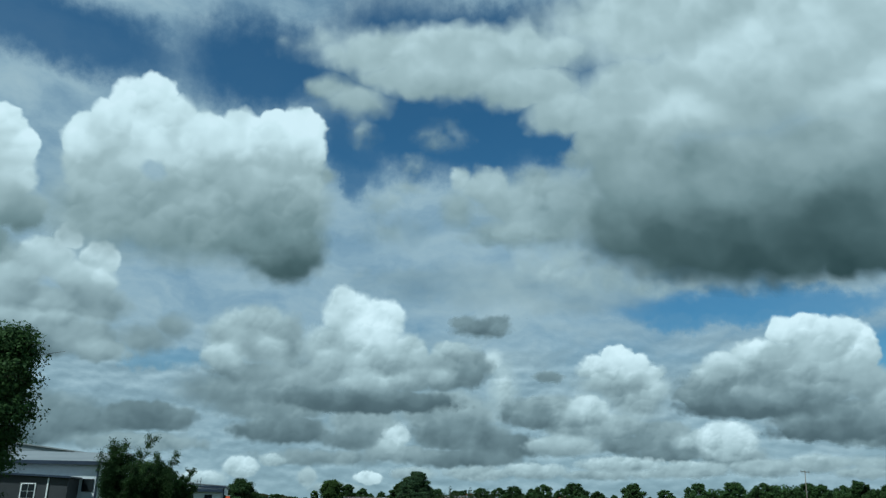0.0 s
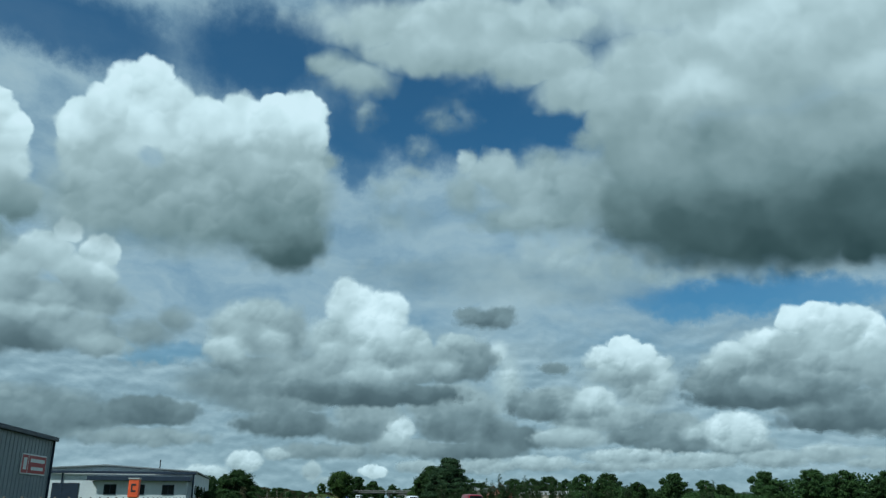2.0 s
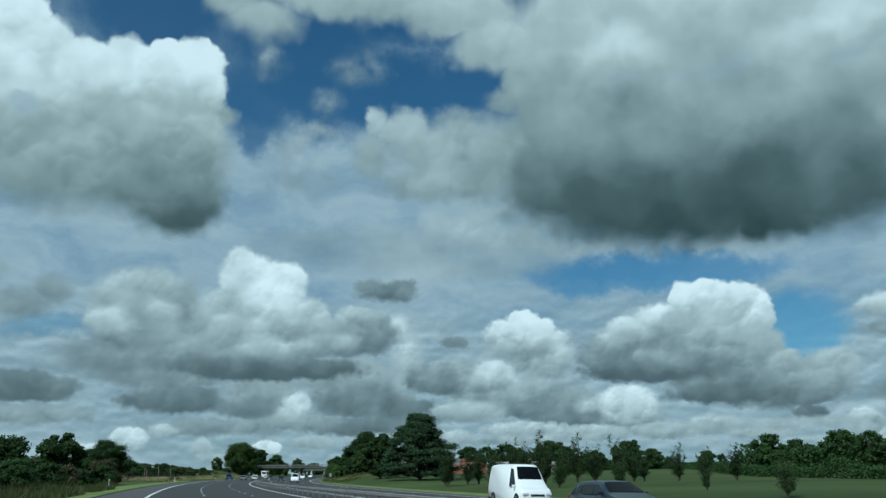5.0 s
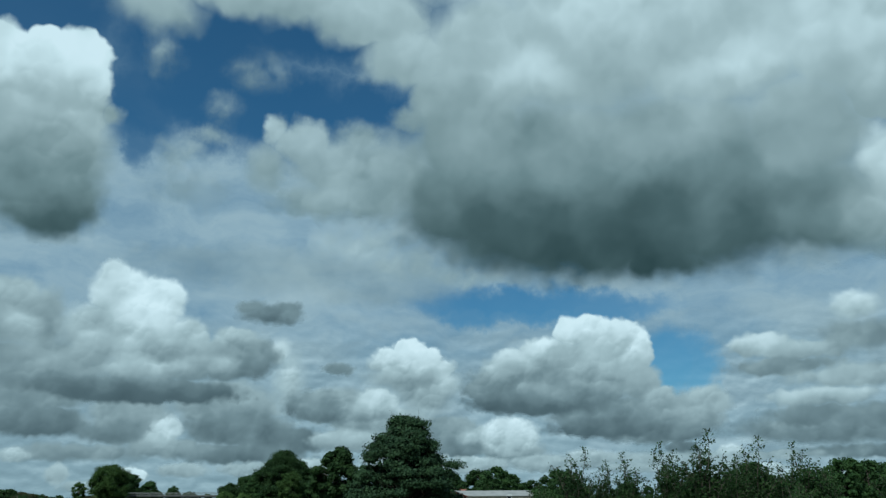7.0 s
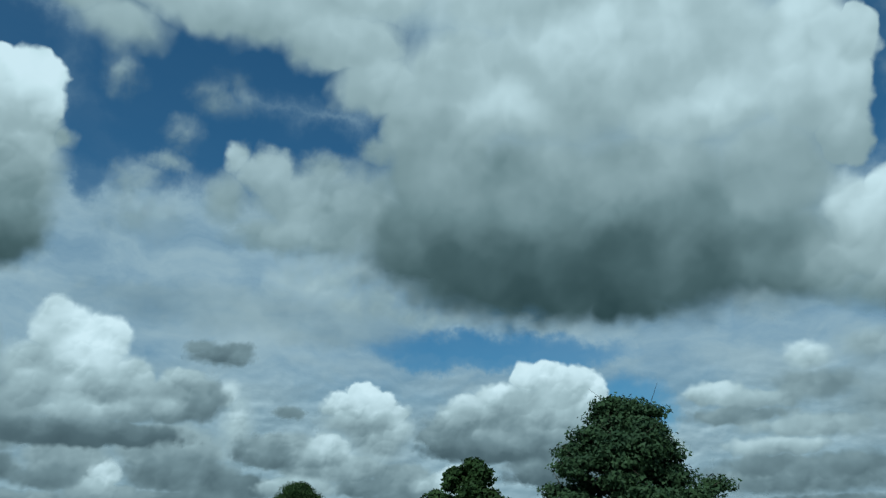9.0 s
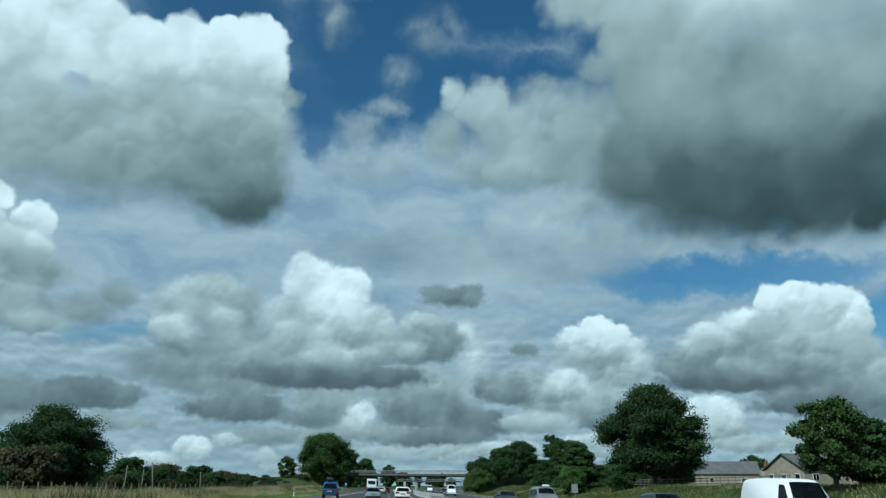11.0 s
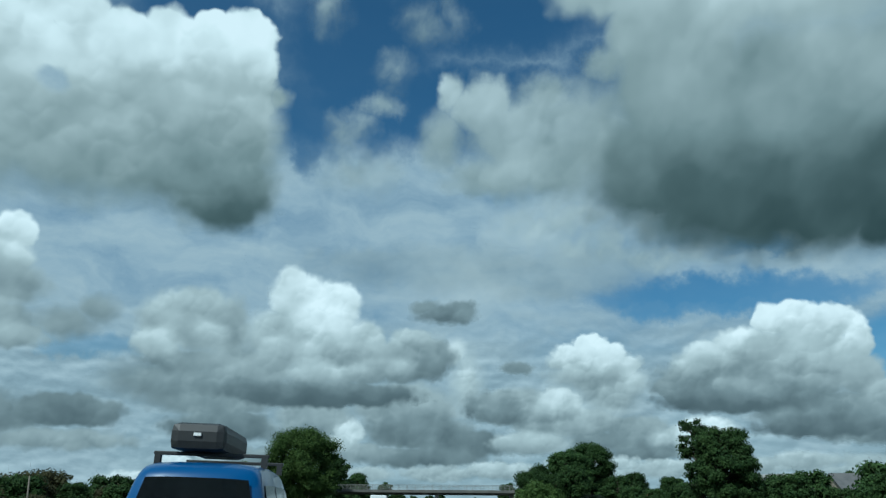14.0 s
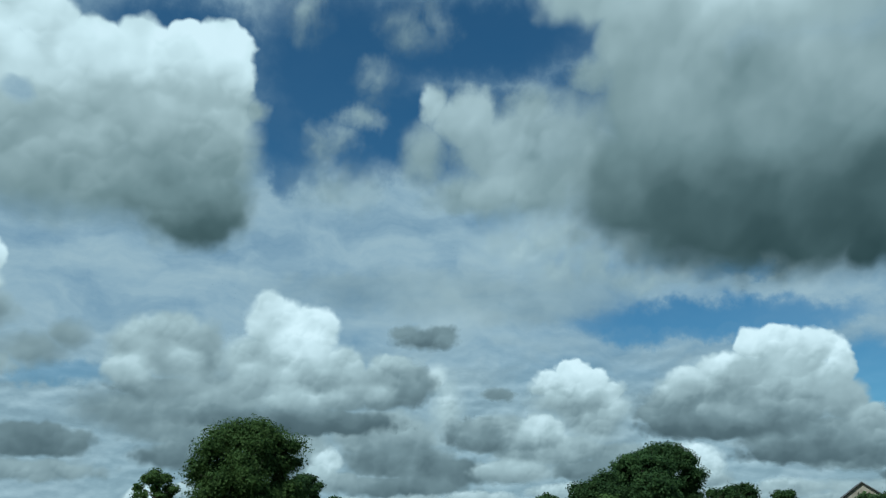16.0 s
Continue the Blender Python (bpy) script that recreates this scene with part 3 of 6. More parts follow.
cloud("pale grey cloud with frayed edges", 0.898, [
    (19.93, 21.81, 5.16, 1.55, 0.54, 0.46, 0.90),
    (13.17, 23.64, 1.45, 1.58, 0.56, 0.48, 1.00),
    (22.45, 23.80, 4.20, 3.07, 0.58, 0.46, 0.80),
    (24.56, 27.60, 1.60, 0.81, 0.54, 0.48, 1.10),
    (18.92, 23.99, 3.90, 2.43, 0.64, 0.50, 0.70),
    (15.97, 25.55, 2.36, 1.68, 0.74, 0.58, 0.60),
    (13.51, 26.41, 0.93, 1.10, 0.72, 0.60, 0.80),
    (20.56, 25.94, 2.22, 1.22, 0.62, 0.54, 0.90),
    (16.96, 21.39, 2.94, 1.21, 0.60, 0.50, 0.90)], warp=0.6, op=0.92, edge=0.5)
cloud("thin white streaks drifting in the blue gap", 0.892, [
    (6.75, 24.20, 1.60, 0.92, 0.68, 0.56, 1.00),
    (8.59, 25.51, 1.62, 0.75, 0.68, 0.56, 1.00),
    (9.39, 27.28, 1.01, 1.03, 0.62, 0.52, 1.20),
    (4.53, 30.67, 1.14, 1.14, 0.62, 0.52, 1.20),
    (12.13, 30.40, 1.76, 0.98, 0.56, 0.50, 1.30),
    (7.32, 21.66, 2.29, 1.27, 0.50, 0.45, 1.40)], warp=0.7, op=0.75, edge=0.7, thin=0.25)
cloud("bright white cumulus beside the huge dark cloud", 0.840, [
    (57.35, 18.07, 2.45, 2.22, 0.56, 0.40, 0.90),
    (61.17, 16.35, 4.19, 1.78, 0.50, 0.34, 0.80),
    (59.62, 18.83, 2.87, 2.90, 0.76, 0.50, 0.70),
    (58.81, 21.05, 1.67, 2.12, 0.80, 0.64, 0.70),
    (63.20, 18.19, 3.14, 3.83, 0.85, 0.55, 0.50),
    (61.51, 21.28, 2.06, 2.07, 0.92, 0.70, 0.40),
    (59.83, 19.92, 2.04, 1.99, 0.84, 0.64, 0.70),
    (63.50, 21.05, 1.91, 2.09, 0.92, 0.72, 0.40)], warp=0.6)
cloud("large white cumulus with a flat grey base", 0.410, [
    (-9.98, 20.97, 10.08, 3.12, 0.56, 0.38, 0.80),
    (-16.48, 21.04, 4.27, 3.23, 0.62, 0.44, 0.80),
    (-2.81, 23.29, 4.51, 4.90, 0.60, 0.36, 0.50),
    (-1.79, 19.76, 3.65, 2.88, 0.38, 0.14, 0.60),
    (-4.89, 20.41, 3.22, 2.22, 0.45, 0.30, 0.80),
    (-10.47, 24.64, 9.37, 3.43, 0.74, 0.52, 0.60),
    (-17.68, 24.31, 2.45, 2.86, 0.84, 0.58, 0.45),
    (-15.07, 25.42, 3.41, 2.90, 0.86, 0.60, 0.50),
    (-5.90, 25.44, 4.23, 3.50, 0.78, 0.52, 0.50),
    (-1.79, 25.40, 3.00, 3.34, 0.78, 0.46, 0.40),
    (-18.63, 26.01, 1.83, 1.81, 1.00, 0.80, 0.30),
    (-16.92, 27.20, 1.89, 1.83, 1.00, 0.82, 0.35)] + [
    (-15.25, 29.01, 1.96, 2.04, 1.00, 0.85, 0.35),
    (-13.61, 30.08, 1.88, 1.85, 1.00, 0.85, 0.30),
    (-11.94, 28.96, 1.82, 1.88, 0.97, 0.80, 0.40),
    (-9.07, 27.98, 2.32, 1.79, 0.98, 0.80, 0.35),
    (-6.24, 28.36, 2.39, 1.95, 0.97, 0.78, 0.35),
    (-3.33, 28.69, 2.21, 1.84, 0.98, 0.80, 0.30),
    (-1.37, 29.14, 2.24, 1.84, 1.00, 0.82, 0.30),
    (-0.50, 27.62, 1.59, 1.77, 0.97, 0.70, 0.30),
    (-10.78, 26.86, 2.72, 1.70, 0.90, 0.72, 0.70),
    (-4.17, 27.27, 1.93, 1.75, 0.90, 0.66, 0.70),
    (-14.40, 26.70, 2.60, 1.66, 0.92, 0.76, 0.70),
    (1.40, 25.60, 0.69, 0.54, 0.55, 0.45, 0.90)], warp=0.55, far=True, near=True, gap=(-13.08, 24.60, 1.00, 0.70))
cloud("huge dark-based cloud spread overhead", 0.868, [
    (44.23, 39.27, 22.10, 5.07, 0.76, 0.66, 0.60),
    (14.45, 38.24, 15.16, 2.73, 0.76, 0.62, 0.60),
    (0.98, 34.57, 2.21, 0.96, 0.60, 0.52, 0.90),
    (3.97, 33.92, 2.98, 1.70, 0.64, 0.54, 0.85),
    (9.23, 35.91, 5.64, 1.81, 0.70, 0.56, 0.70),
    (15.21, 35.71, 5.52, 1.88, 0.70, 0.56, 0.70),
    (20.97, 34.69, 5.22, 2.01, 0.74, 0.57, 0.60),
    (24.42, 32.24, 4.26, 2.18, 0.74, 0.56, 0.60),
    (28.02, 28.93, 3.49, 3.05, 0.66, 0.48, 0.50),
    (30.86, 31.98, 6.18, 4.59, 0.78, 0.54, 0.60),
    (38.75, 32.51, 9.33, 5.89, 0.76, 0.58, 0.70)] + [
    (49.27, 32.14, 8.62, 6.02, 0.80, 0.62, 0.60),
    (57.14, 31.05, 4.06, 4.84, 0.84, 0.66, 0.45),
    (59.48, 29.02, 1.90, 2.92, 0.84, 0.66, 0.35),
    (60.84, 31.64, 1.24, 1.90, 0.82, 0.70, 0.35),
    (59.02, 25.92, 1.62, 2.17, 0.76, 0.55, 0.40),
    (29.64, 25.88, 4.79, 4.93, 0.56, 0.34, 0.60),
    (36.00, 25.36, 8.96, 3.90, 0.52, 0.34, 0.80),
    (44.87, 25.17, 9.37, 3.79, 0.58, 0.40, 0.80),
    (53.84, 24.01, 5.38, 4.55, 0.66, 0.42, 0.70),
    (33.91, 30.53, 3.29, 2.01, 0.86, 0.66, 0.90),
    (49.64, 28.77, 4.20, 2.00, 0.88, 0.66, 0.90)] + [
    (41.34, 35.05, 4.25, 1.91, 0.84, 0.72, 0.90),
    (40.62, 21.43, 17.57, 6.11, 0.52, 0.04, 0.50),
    (27.84, 21.72, 4.87, 3.73, 0.42, 0.18, 0.70),
    (53.54, 19.76, 5.62, 4.19, 0.52, 0.24, 0.80),
    (35.72, 19.38, 8.19, 2.89, 0.22, 0.08, 0.80),
    (42.48, 18.25, 7.87, 3.04, 0.16, 0.02, 0.80),
    (49.45, 18.47, 6.25, 2.82, 0.28, 0.14, 0.90),
    (54.68, 17.48, 3.99, 1.81, 0.38, 0.24, 0.90),
    (42.97, 16.71, 4.10, 1.53, 0.14, 0.06, 0.80)], warp=0.75, relief=0.08)

tagged(sky_sheet("backdrop", veil_material("thin_cloud", [(170.0, 30.0, 14.0, 6.0, 0.8)]), 80.0, 310.0, -1.0, 40.0, 1.02, True),
       "broken pale cloud over the rest of the horizon", "sky", "", "structure")


# ---------------------------------------------------------------- ground and road
ASPHALT = surface("asphalt", (0.026, 0.025, 0.024), (0.042, 0.040, 0.038), 0.35, 0.82, bump=0.004, fine=60.0)
SHOULDER = surface("shoulder_asphalt", (0.054, 0.052, 0.049), (0.080, 0.077, 0.072), 0.3, 0.85, bump=0.004, fine=55.0)
PAINT = surface("road_paint", (0.62, 0.63, 0.62), (0.78, 0.79, 0.78), 1.5, 0.6, fine=30.0)
STEEL = surface("galvanised_steel", (0.17, 0.17, 0.16), (0.29, 0.28, 0.26), 1.2, 0.55, 0.35, fine=12.0)
CONCRETE = surface("concrete", (0.30, 0.30, 0.28), (0.42, 0.41, 0.38), 0.5, 0.85, bump=0.004, fine=20.0)
FIELD = surface("field_grass", (0.024, 0.044, 0.012), (0.074, 0.096, 0.032), 0.02, 0.9, fine=0.35, spec=0.1)
VERGE = surface("verge_grass", (0.095, 0.135, 0.036), (0.175, 0.220, 0.068), 0.25, 0.9, fine=6.0, spec=0.1)


def bank(s, u):
    """Height of the land beside the road, s along it and u to the right of it."""
    def ease(x, a, b):
        x = min(1.0, max(0.0, (x - a) / (b - a)))
        return x * x * (3 - 2 * x)
    if -5.4 <= u <= 27.6:
        return -0.12
    z = 0.02
    if u > 27.6:
        ramp = ease(s, 585, 608) * (1 - ease(s, 628, 660))
        z += ease(u, 29, 42) * (0.5 + 1.7 * ease(s, 300, 400)) + ease(u, 29.5, 36) * (1 - ease(u, 60, 130)) * 3.6 * ramp + ease(u, 60, 900) * 6.0
    else:
        ramp = ease(s, 585, 608) * (1 - ease(s, 628, 660))
        z += ease(-u, 6, 22) * (0.1 + 0.7 * ease(s, 480, 600)) + ease(-u, 17, 24) * (1 - ease(-u, 26, 52)) * 4.6 * ramp + ease(-u, 60, 900) * 1.5
    far = ease(abs(u), 250, 2200) + ease(s, 1100, 3000)
    z += min(1.0, far) * ((9.0 if u > 0 else 2.0) + (9.0 if u > 0 else 5.0) * noise.noise(Vector((s * 0.0007, u * 0.0007, 3.1))))
    return z + 0.25 * ease(abs(u), 30, 80) * noise.noise(Vector((s * 0.03, u * 0.03, 0)))


def road_x(y):
    lo, hi = -400.0, 6000.0
    for _ in range(40):
        mid = (lo + hi) / 2
        lo, hi = (mid, hi) if line(mid)[1] < y else (lo, mid)
    return lo, line(lo)[0], line(lo)[2]


def make_ground():
    us = [-4600, -3400, -2500, -1800, -1300, -950, -700, -500, -350, -250, -180, -130, -95, -70, -52, -40, -30, -24, -19, -15, -12, -9, -7, -5.6, -5.3,
          27.5, 27.9, 29, 31, 33, 36, 39, 42, 46, 52, 60, 72, 90, 115, 150, 200, 270, 360, 500, 700, 950, 1300, 1800, 2500, 3400, 4600]
    ys = [-4400, -3000, -2000, -1300, -800, -500, -300, -200]
    y = -150.0
    while y < 760:
        ys.append(y)
        y += 8.0
    while y < 4900:
        ys.append(y)
        y *= 1.06
    verts, faces = [], []
    for y in ys:
        s, x, h = road_x(max(-390.0, y))
        s = min(s, y) if y < -390 else s
        for u in us:
            verts.append((x + u / math.cos(h), y, bank(s, u) - CROSSFALL * min(28.0, max(-6.0, u))))
    w = len(us)
    for j in range(len(ys) - 1):
        for i in range(w - 1):
            a = j * w + i
            faces.append((a, a + 1, a + w + 1, a + w))
    return new("ground", raw_mesh("ground", verts, faces, FIELD, True))


tagged(make_ground(), "green fields and grassy banks beside the motorway", "ground", "", "structure")


def ribbon(name, mat, s0, s1, profile, step=6.0, close=False):
    """Sweeps a cross-section of (u, z) points along the road."""
    count = max(1, int(round((s1 - s0) / step)))
    verts, faces, w = [], [], len(profile)
    for j in range(count + 1):
        s = s0 + (s1 - s0) * j / count
        verts += [at(s, u, z) for u, z in profile]
    for j in range(count):
        for i in range(w - 1 + close):
            a, b = j * w + i, j * w + (i + 1) % w
            faces.append((a, b, b + w, a + w))
    if close:
        faces += [tuple(range(w))[::-1], tuple(range(count * w, count * w + w))]
    return new(name, raw_mesh(name, verts, faces, mat))


S_END = 1300.0
tagged(ribbon("road", ASPHALT, -120, S_END, [(-2.3, -0.10), (-2.3, 0.0), (9.6, 0.0), (9.6, -0.10)]), "dark grey asphalt motorway carriageway with three lanes", "road", "", "structure")
tagged(ribbon("road", ASPHALT, -120, S_END, [(13.0, -0.10), (13.0, 0.0), (24.6, 0.0), (24.6, -0.10)]), "dark asphalt carriageway for the oncoming traffic", "road", "", "structure")
tagged(ribbon("hard_shoulder", SHOULDER, -120, S_END, [(-5.2, -0.10), (-5.2, 0.0), (-2.3, 0.0)]), "paler grey asphalt hard shoulder along the verge", "road", "", "structure")
tagged(ribbon("hard_shoulder", SHOULDER, -120, S_END, [(24.6, 0.0), (27.6, 0.0), (27.6, -0.10)]), "paler grey asphalt hard shoulder along the far verge", "road", "", "structure")
tagged(ribbon("central_reserve", ASPHALT, -120, S_END, [(9.6, 0.0), (9.65, 0.04), (12.95, 0.04), (13.0, 0.0)]), "narrow paved strip between the two carriageways", "road", "", "structure")
for _u, _w in ((-2.12, 0.2), (8.95, 0.2), (13.4, 0.2), (24.5, 0.2)):
    tagged(ribbon("edge_line", PAINT, -120, S_END, [(_u - _w / 2, 0.005), (_u + _w / 2, 0.005)]), "solid white painted edge line", "road marking", "", "structure")

tagged(ribbon("verge", VERGE, -120, S_END, [(-9.4, 0.02), (-8.6, 0.075), (-5.5, 0.06), (-5.2, -0.02)]), "strip of short bright green mown grass", "grass", "", "structure")
tagged(ribbon("verge", VERGE, -120, S_END, [(27.6, -0.02), (27.9, 0.06), (29.4, 0.09), (30.0, 0.0)]), "strip of short grass beyond the far shoulder", "grass", "", "structure")
tagged(ribbon("kerb_edge", surface("kerb_edge", (0.02, 0.02, 0.018), (0.05, 0.048, 0.04), 1.0, 0.9), -120, S_END, [(-5.26, -0.02), (-5.26, 0.045), (-5.2, 0.035), (-5.2, -0.02)]), "dark ragged edge between shoulder and grass", "kerb", "", "structure")


def lane_dashes(u):
    verts, faces = [], []
    s = -100.0
    while s < 1000:
        k = len(verts)
        for ds in (0.0, 2.0):
            verts.extend((at(s + ds, u - 0.08, 0.005), at(s + ds, u + 0.08, 0.005)))
        faces.append((k, k + 1, k + 3, k + 2))
        s += 9.0
    ob = new("lane_marking", raw_mesh("lane_marking", verts, faces, PAINT))
    tagged(ob, "row of white painted lane dashes", "road marking", "", "structure")


for _u in (1.75, 5.35, 17.1, 20.8):
    lane_dashes(_u)


# ---------------------------------------------------------------- trees
BARK = surface("bark", (0.045, 0.036, 0.026), (0.11, 0.09, 0.065), 1.5, 0.9, bump=0.02, fine=14.0)
LEAF_DARK = leaf_material("leaf_dark", (0.020, 0.045, 0.015), (0.058, 0.100, 0.030), 0.3)
LEAF_MID = leaf_material("leaf_mid", (0.036, 0.070, 0.018), (0.094, 0.148, 0.040), 0.35)
LEAF_PINE = leaf_material("leaf_pine", (0.020, 0.040, 0.020), (0.046, 0.078, 0.032), 0.2)
LEAF_BROWN = leaf_material("leaf_brown", (0.040, 0.044, 0.020), (0.092, 0.088, 0.042), 0.25)


def tube(verts, faces, pts, radii, sides=6):
    k0 = len(verts)
    for j, (p, r) in enumerate(zip(pts, radii)):
        d = (pts[min(j + 1, len(pts) - 1)] - pts[max(j - 1, 0)]).normalized()
        a = d.orthogonal().normalized()
        b = d.cross(a)
        for i in range(sides):
            t = 2 * math.pi * i / sides
            verts.append(p + (a * math.cos(t) + b * math.sin(t)) * r)
    for j in range(len(pts) - 1):
        for i in range(sides):
            q = k0 + j * sides
            faces.append((q + i, q + (i + 1) % sides, q + sides + (i + 1) % sides, q + sides + i))


def leaf_mesh(name, centres, normals, sizes, mat, rng):
    """Leaf sprays, one small blade each."""
    m = len(centres)
    nrm = normals + 0.6 * rng.normal(size=(m, 3))
    nrm /= np.linalg.norm(nrm, axis=1)[:, None] + 1e-9
    a = np.cross(nrm, rng.normal(size=(m, 3)))
    a /= np.linalg.norm(a, axis=1)[:, None] + 1e-9
    b = np.cross(nrm, a)
    sz = sizes[:, None]
    v = np.stack([centres - a * sz * 0.55 - b * sz * 0.1, centres + a * sz * 0.35 - b * sz * 0.42, centres + a * sz * 0.3 + b * sz * 0.45], 1).reshape(-1, 3)
    me = bpy.data.meshes.new(name)
    me.vertices.add(3 * m)
    me.vertices.foreach_set("co", v.astype(np.float32).ravel())
    me.loops.add(3 * m)
    me.loops.foreach_set("vertex_index", np.arange(3 * m, dtype=np.int32))
    me.polygons.add(m)
    me.polygons.foreach_set("loop_start", np.arange(0, 3 * m, 3, dtype=np.int32))
    me.update(calc_edges=True)
    me.materials.append(mat)
    return me


def tree(height, width, seed, leaves=9000, leaf=0.42, clear=0.18, mat=None, shape="round", lobes=40, label="", trunk_r=None, gap=0.0, name="tree"):
    """A tapered trunk with limbs and a crown of leaf sprays gathered in uneven lobes. Base at the origin."""
    rng = np.random.default_rng(seed)
    root = new(name)
    r0 = trunk_r or 0.022 * height + 0.06
    z0 = clear * height
    cz, rz, rx = (z0 + height) / 2, (height - z0) / 2, width / 2 * 0.84
    cents, rads = [], []
    for i in range(lobes):
        t = (i + 0.5) / lobes
        if shape == "round":
            zc = 1 - 2 * t
            rr = math.sqrt(max(0.0, 1 - abs(zc) ** 2.4)) * (0.4 + 0.52 * rng.random())
            zc *= 0.84
            rad = rx * (0.15 + 0.14 * rng.random())
        elif shape == "cedar":
            zc = 1 - 2 * t
            tier = 0.5 + 0.5 * math.cos(t * 7 * 2 * math.pi)
            rr = (0.10 + 0.92 * min(1.0, t * 1.45) ** 0.75) * (0.35 + 0.25 * tier + 0.42 * rng.random())
            zc *= 0.92
            rad = rx * (0.13 + 0.10 * rng.random())
        elif shape == "oak":
            zc = 1 - 2 * t
            rr = (1 - abs(zc + 0.25) ** 2.6 * 0.75) * (0.35 + 0.62 * rng.random())
            zc *= 0.86
            rad = rx * (0.15 + 0.15 * rng.random())
        elif shape == "column":
            zc = 0.95 - 1.9 * t
            rr = (0.55 + 0.35 * math.sin(math.pi * min(1.0, 0.15 + t))) * (0.4 + 0.6 * rng.random())
            rad = rx * (0.26 + 0.2 * rng.random())
        elif shape == "bush":
            zc = 0.9 - 1.7 * t
            rr = math.sqrt(max(0.02, 1 - zc * zc)) * (0.4 + 0.5 * rng.random())
            rad = rx * (0.22 + 0.2 * rng.random())
        else:
            zc = 1 - 2 * t
            rr = (0.35 + 0.5 * math.sin(math.pi * min(1, t + 0.15))) * (0.4 + 0.6 * rng.random())
            zc *= 0.85
            rad = rx * (0.18 + 0.15 * rng.random())
        ang = i * 2.39996 + rng.normal() * 0.5
        cents.append((rr * rx * math.cos(ang), rr * rx * math.sin(ang), cz + zc * rz + rng.normal() * 0.04 * height))
        rads.append(rad)
    cents, rads = np.array(cents), np.array(rads)
    low = cents[:, 2] - 0.7 * rads
    cents[:, 2] += np.maximum(0, z0 * 0.8 + 0.2 - low)
    # trunk and limbs
    verts, faces = [], []
    top = Vector((rng.normal() * 0.03 * width, rng.normal() * 0.03 * width, z0 + (height - z0) * 0.8))
    pts = [Vector((0, 0, -0.4)), Vector((0, 0, 0.1)), Vector((0, 0, 0.25 * z0 + 0.3)), Vector((top.x * 0.3, top.y * 0.3, z0 + 0.3)), top * 0.75 + Vector((0, 0, 0.1 * height)), top]
    tube(verts, faces, pts, [r0 * 1.5, r0 * 1.25, r0, r0 * 0.85, r0 * 0.35, r0 * 0.08], 8)
    part_mesh = new("trunk", raw_mesh("trunk", verts, faces, BARK, True))
    part_mesh.parent = root
    verts, faces = [], []
    for c, r in zip(cents, rads):
        c = Vector(c)
        zs = max(0.6 * z0 + 0.2, min(c.z - 0.25 * c.xy.length - 0.1 * height, top.z * 0.9))
        st = Vector((top.x * 0.4 * zs / top.z, top.y * 0.4 * zs / top.z, zs))
        mid = (st + c) / 2 + Vector((rng.normal() * 0.04, rng.normal() * 0.04, 0.05)) * width * 0.5
        tube(verts, faces, [st, mid, c], [r0 * 0.36, r0 * 0.2, r0 * 0.06], 5)
        for _ in range(3):
            e = c + Vector(rng.normal(size=3)) * float(r) * 0.55
            tube(verts, faces, [mid * 0.3 + c * 0.7, e], [r0 * 0.09, r0 * 0.03], 4)
    limb = new("branchwork", raw_mesh("branchwork", verts, faces, BARK, True))
    limb.parent = root
    # leaves sit mostly in the outer shell of each lobe
    wts = rads ** 2 / (rads ** 2).sum()
    pick = rng.choice(lobes, leaves, p=wts)
    d = rng.normal(size=(leaves, 3))
    d /= np.linalg.norm(d, axis=1)[:, None]
    rr = np.minimum(1.25, 0.25 + np.abs(rng.normal(size=leaves)) * 0.55)
    # each lobe is broken into smaller tufts
    flat = np.array((1.0, 1.0, 0.42 if shape == "cedar" else 0.5 if shape == "oak" else 0.66))
    freq = 3.2
    tuft = 0.5 + 0.5 * np.sin(d[:, 0] * freq * 2 + pick * 1.7) * np.sin(d[:, 1] * freq * 2.3 + pick * 2.9) * np.sin(d[:, 2] * freq * 2.6 + pick)
    keep = rng.random(leaves) > gap * (1 - tuft)
    pos = cents[pick] + d * (rads[pick] * rr * (0.82 + 0.36 * tuft))[:, None] * flat
    pos, d = pos[keep], d[keep]
    up = d + np.array((0, 0, 0.35))
    sizes = leaf * 1.35 * (0.6 + 0.8 * rng.random(len(pos)))
    crown = new("crown", leaf_mesh("crown", pos, up, sizes, mat or LEAF_DARK, rng))
    crown.parent = root
    tagged(root, label or "tall broad-leaved tree in full dark green leaf", "tree", "", "")
    return root


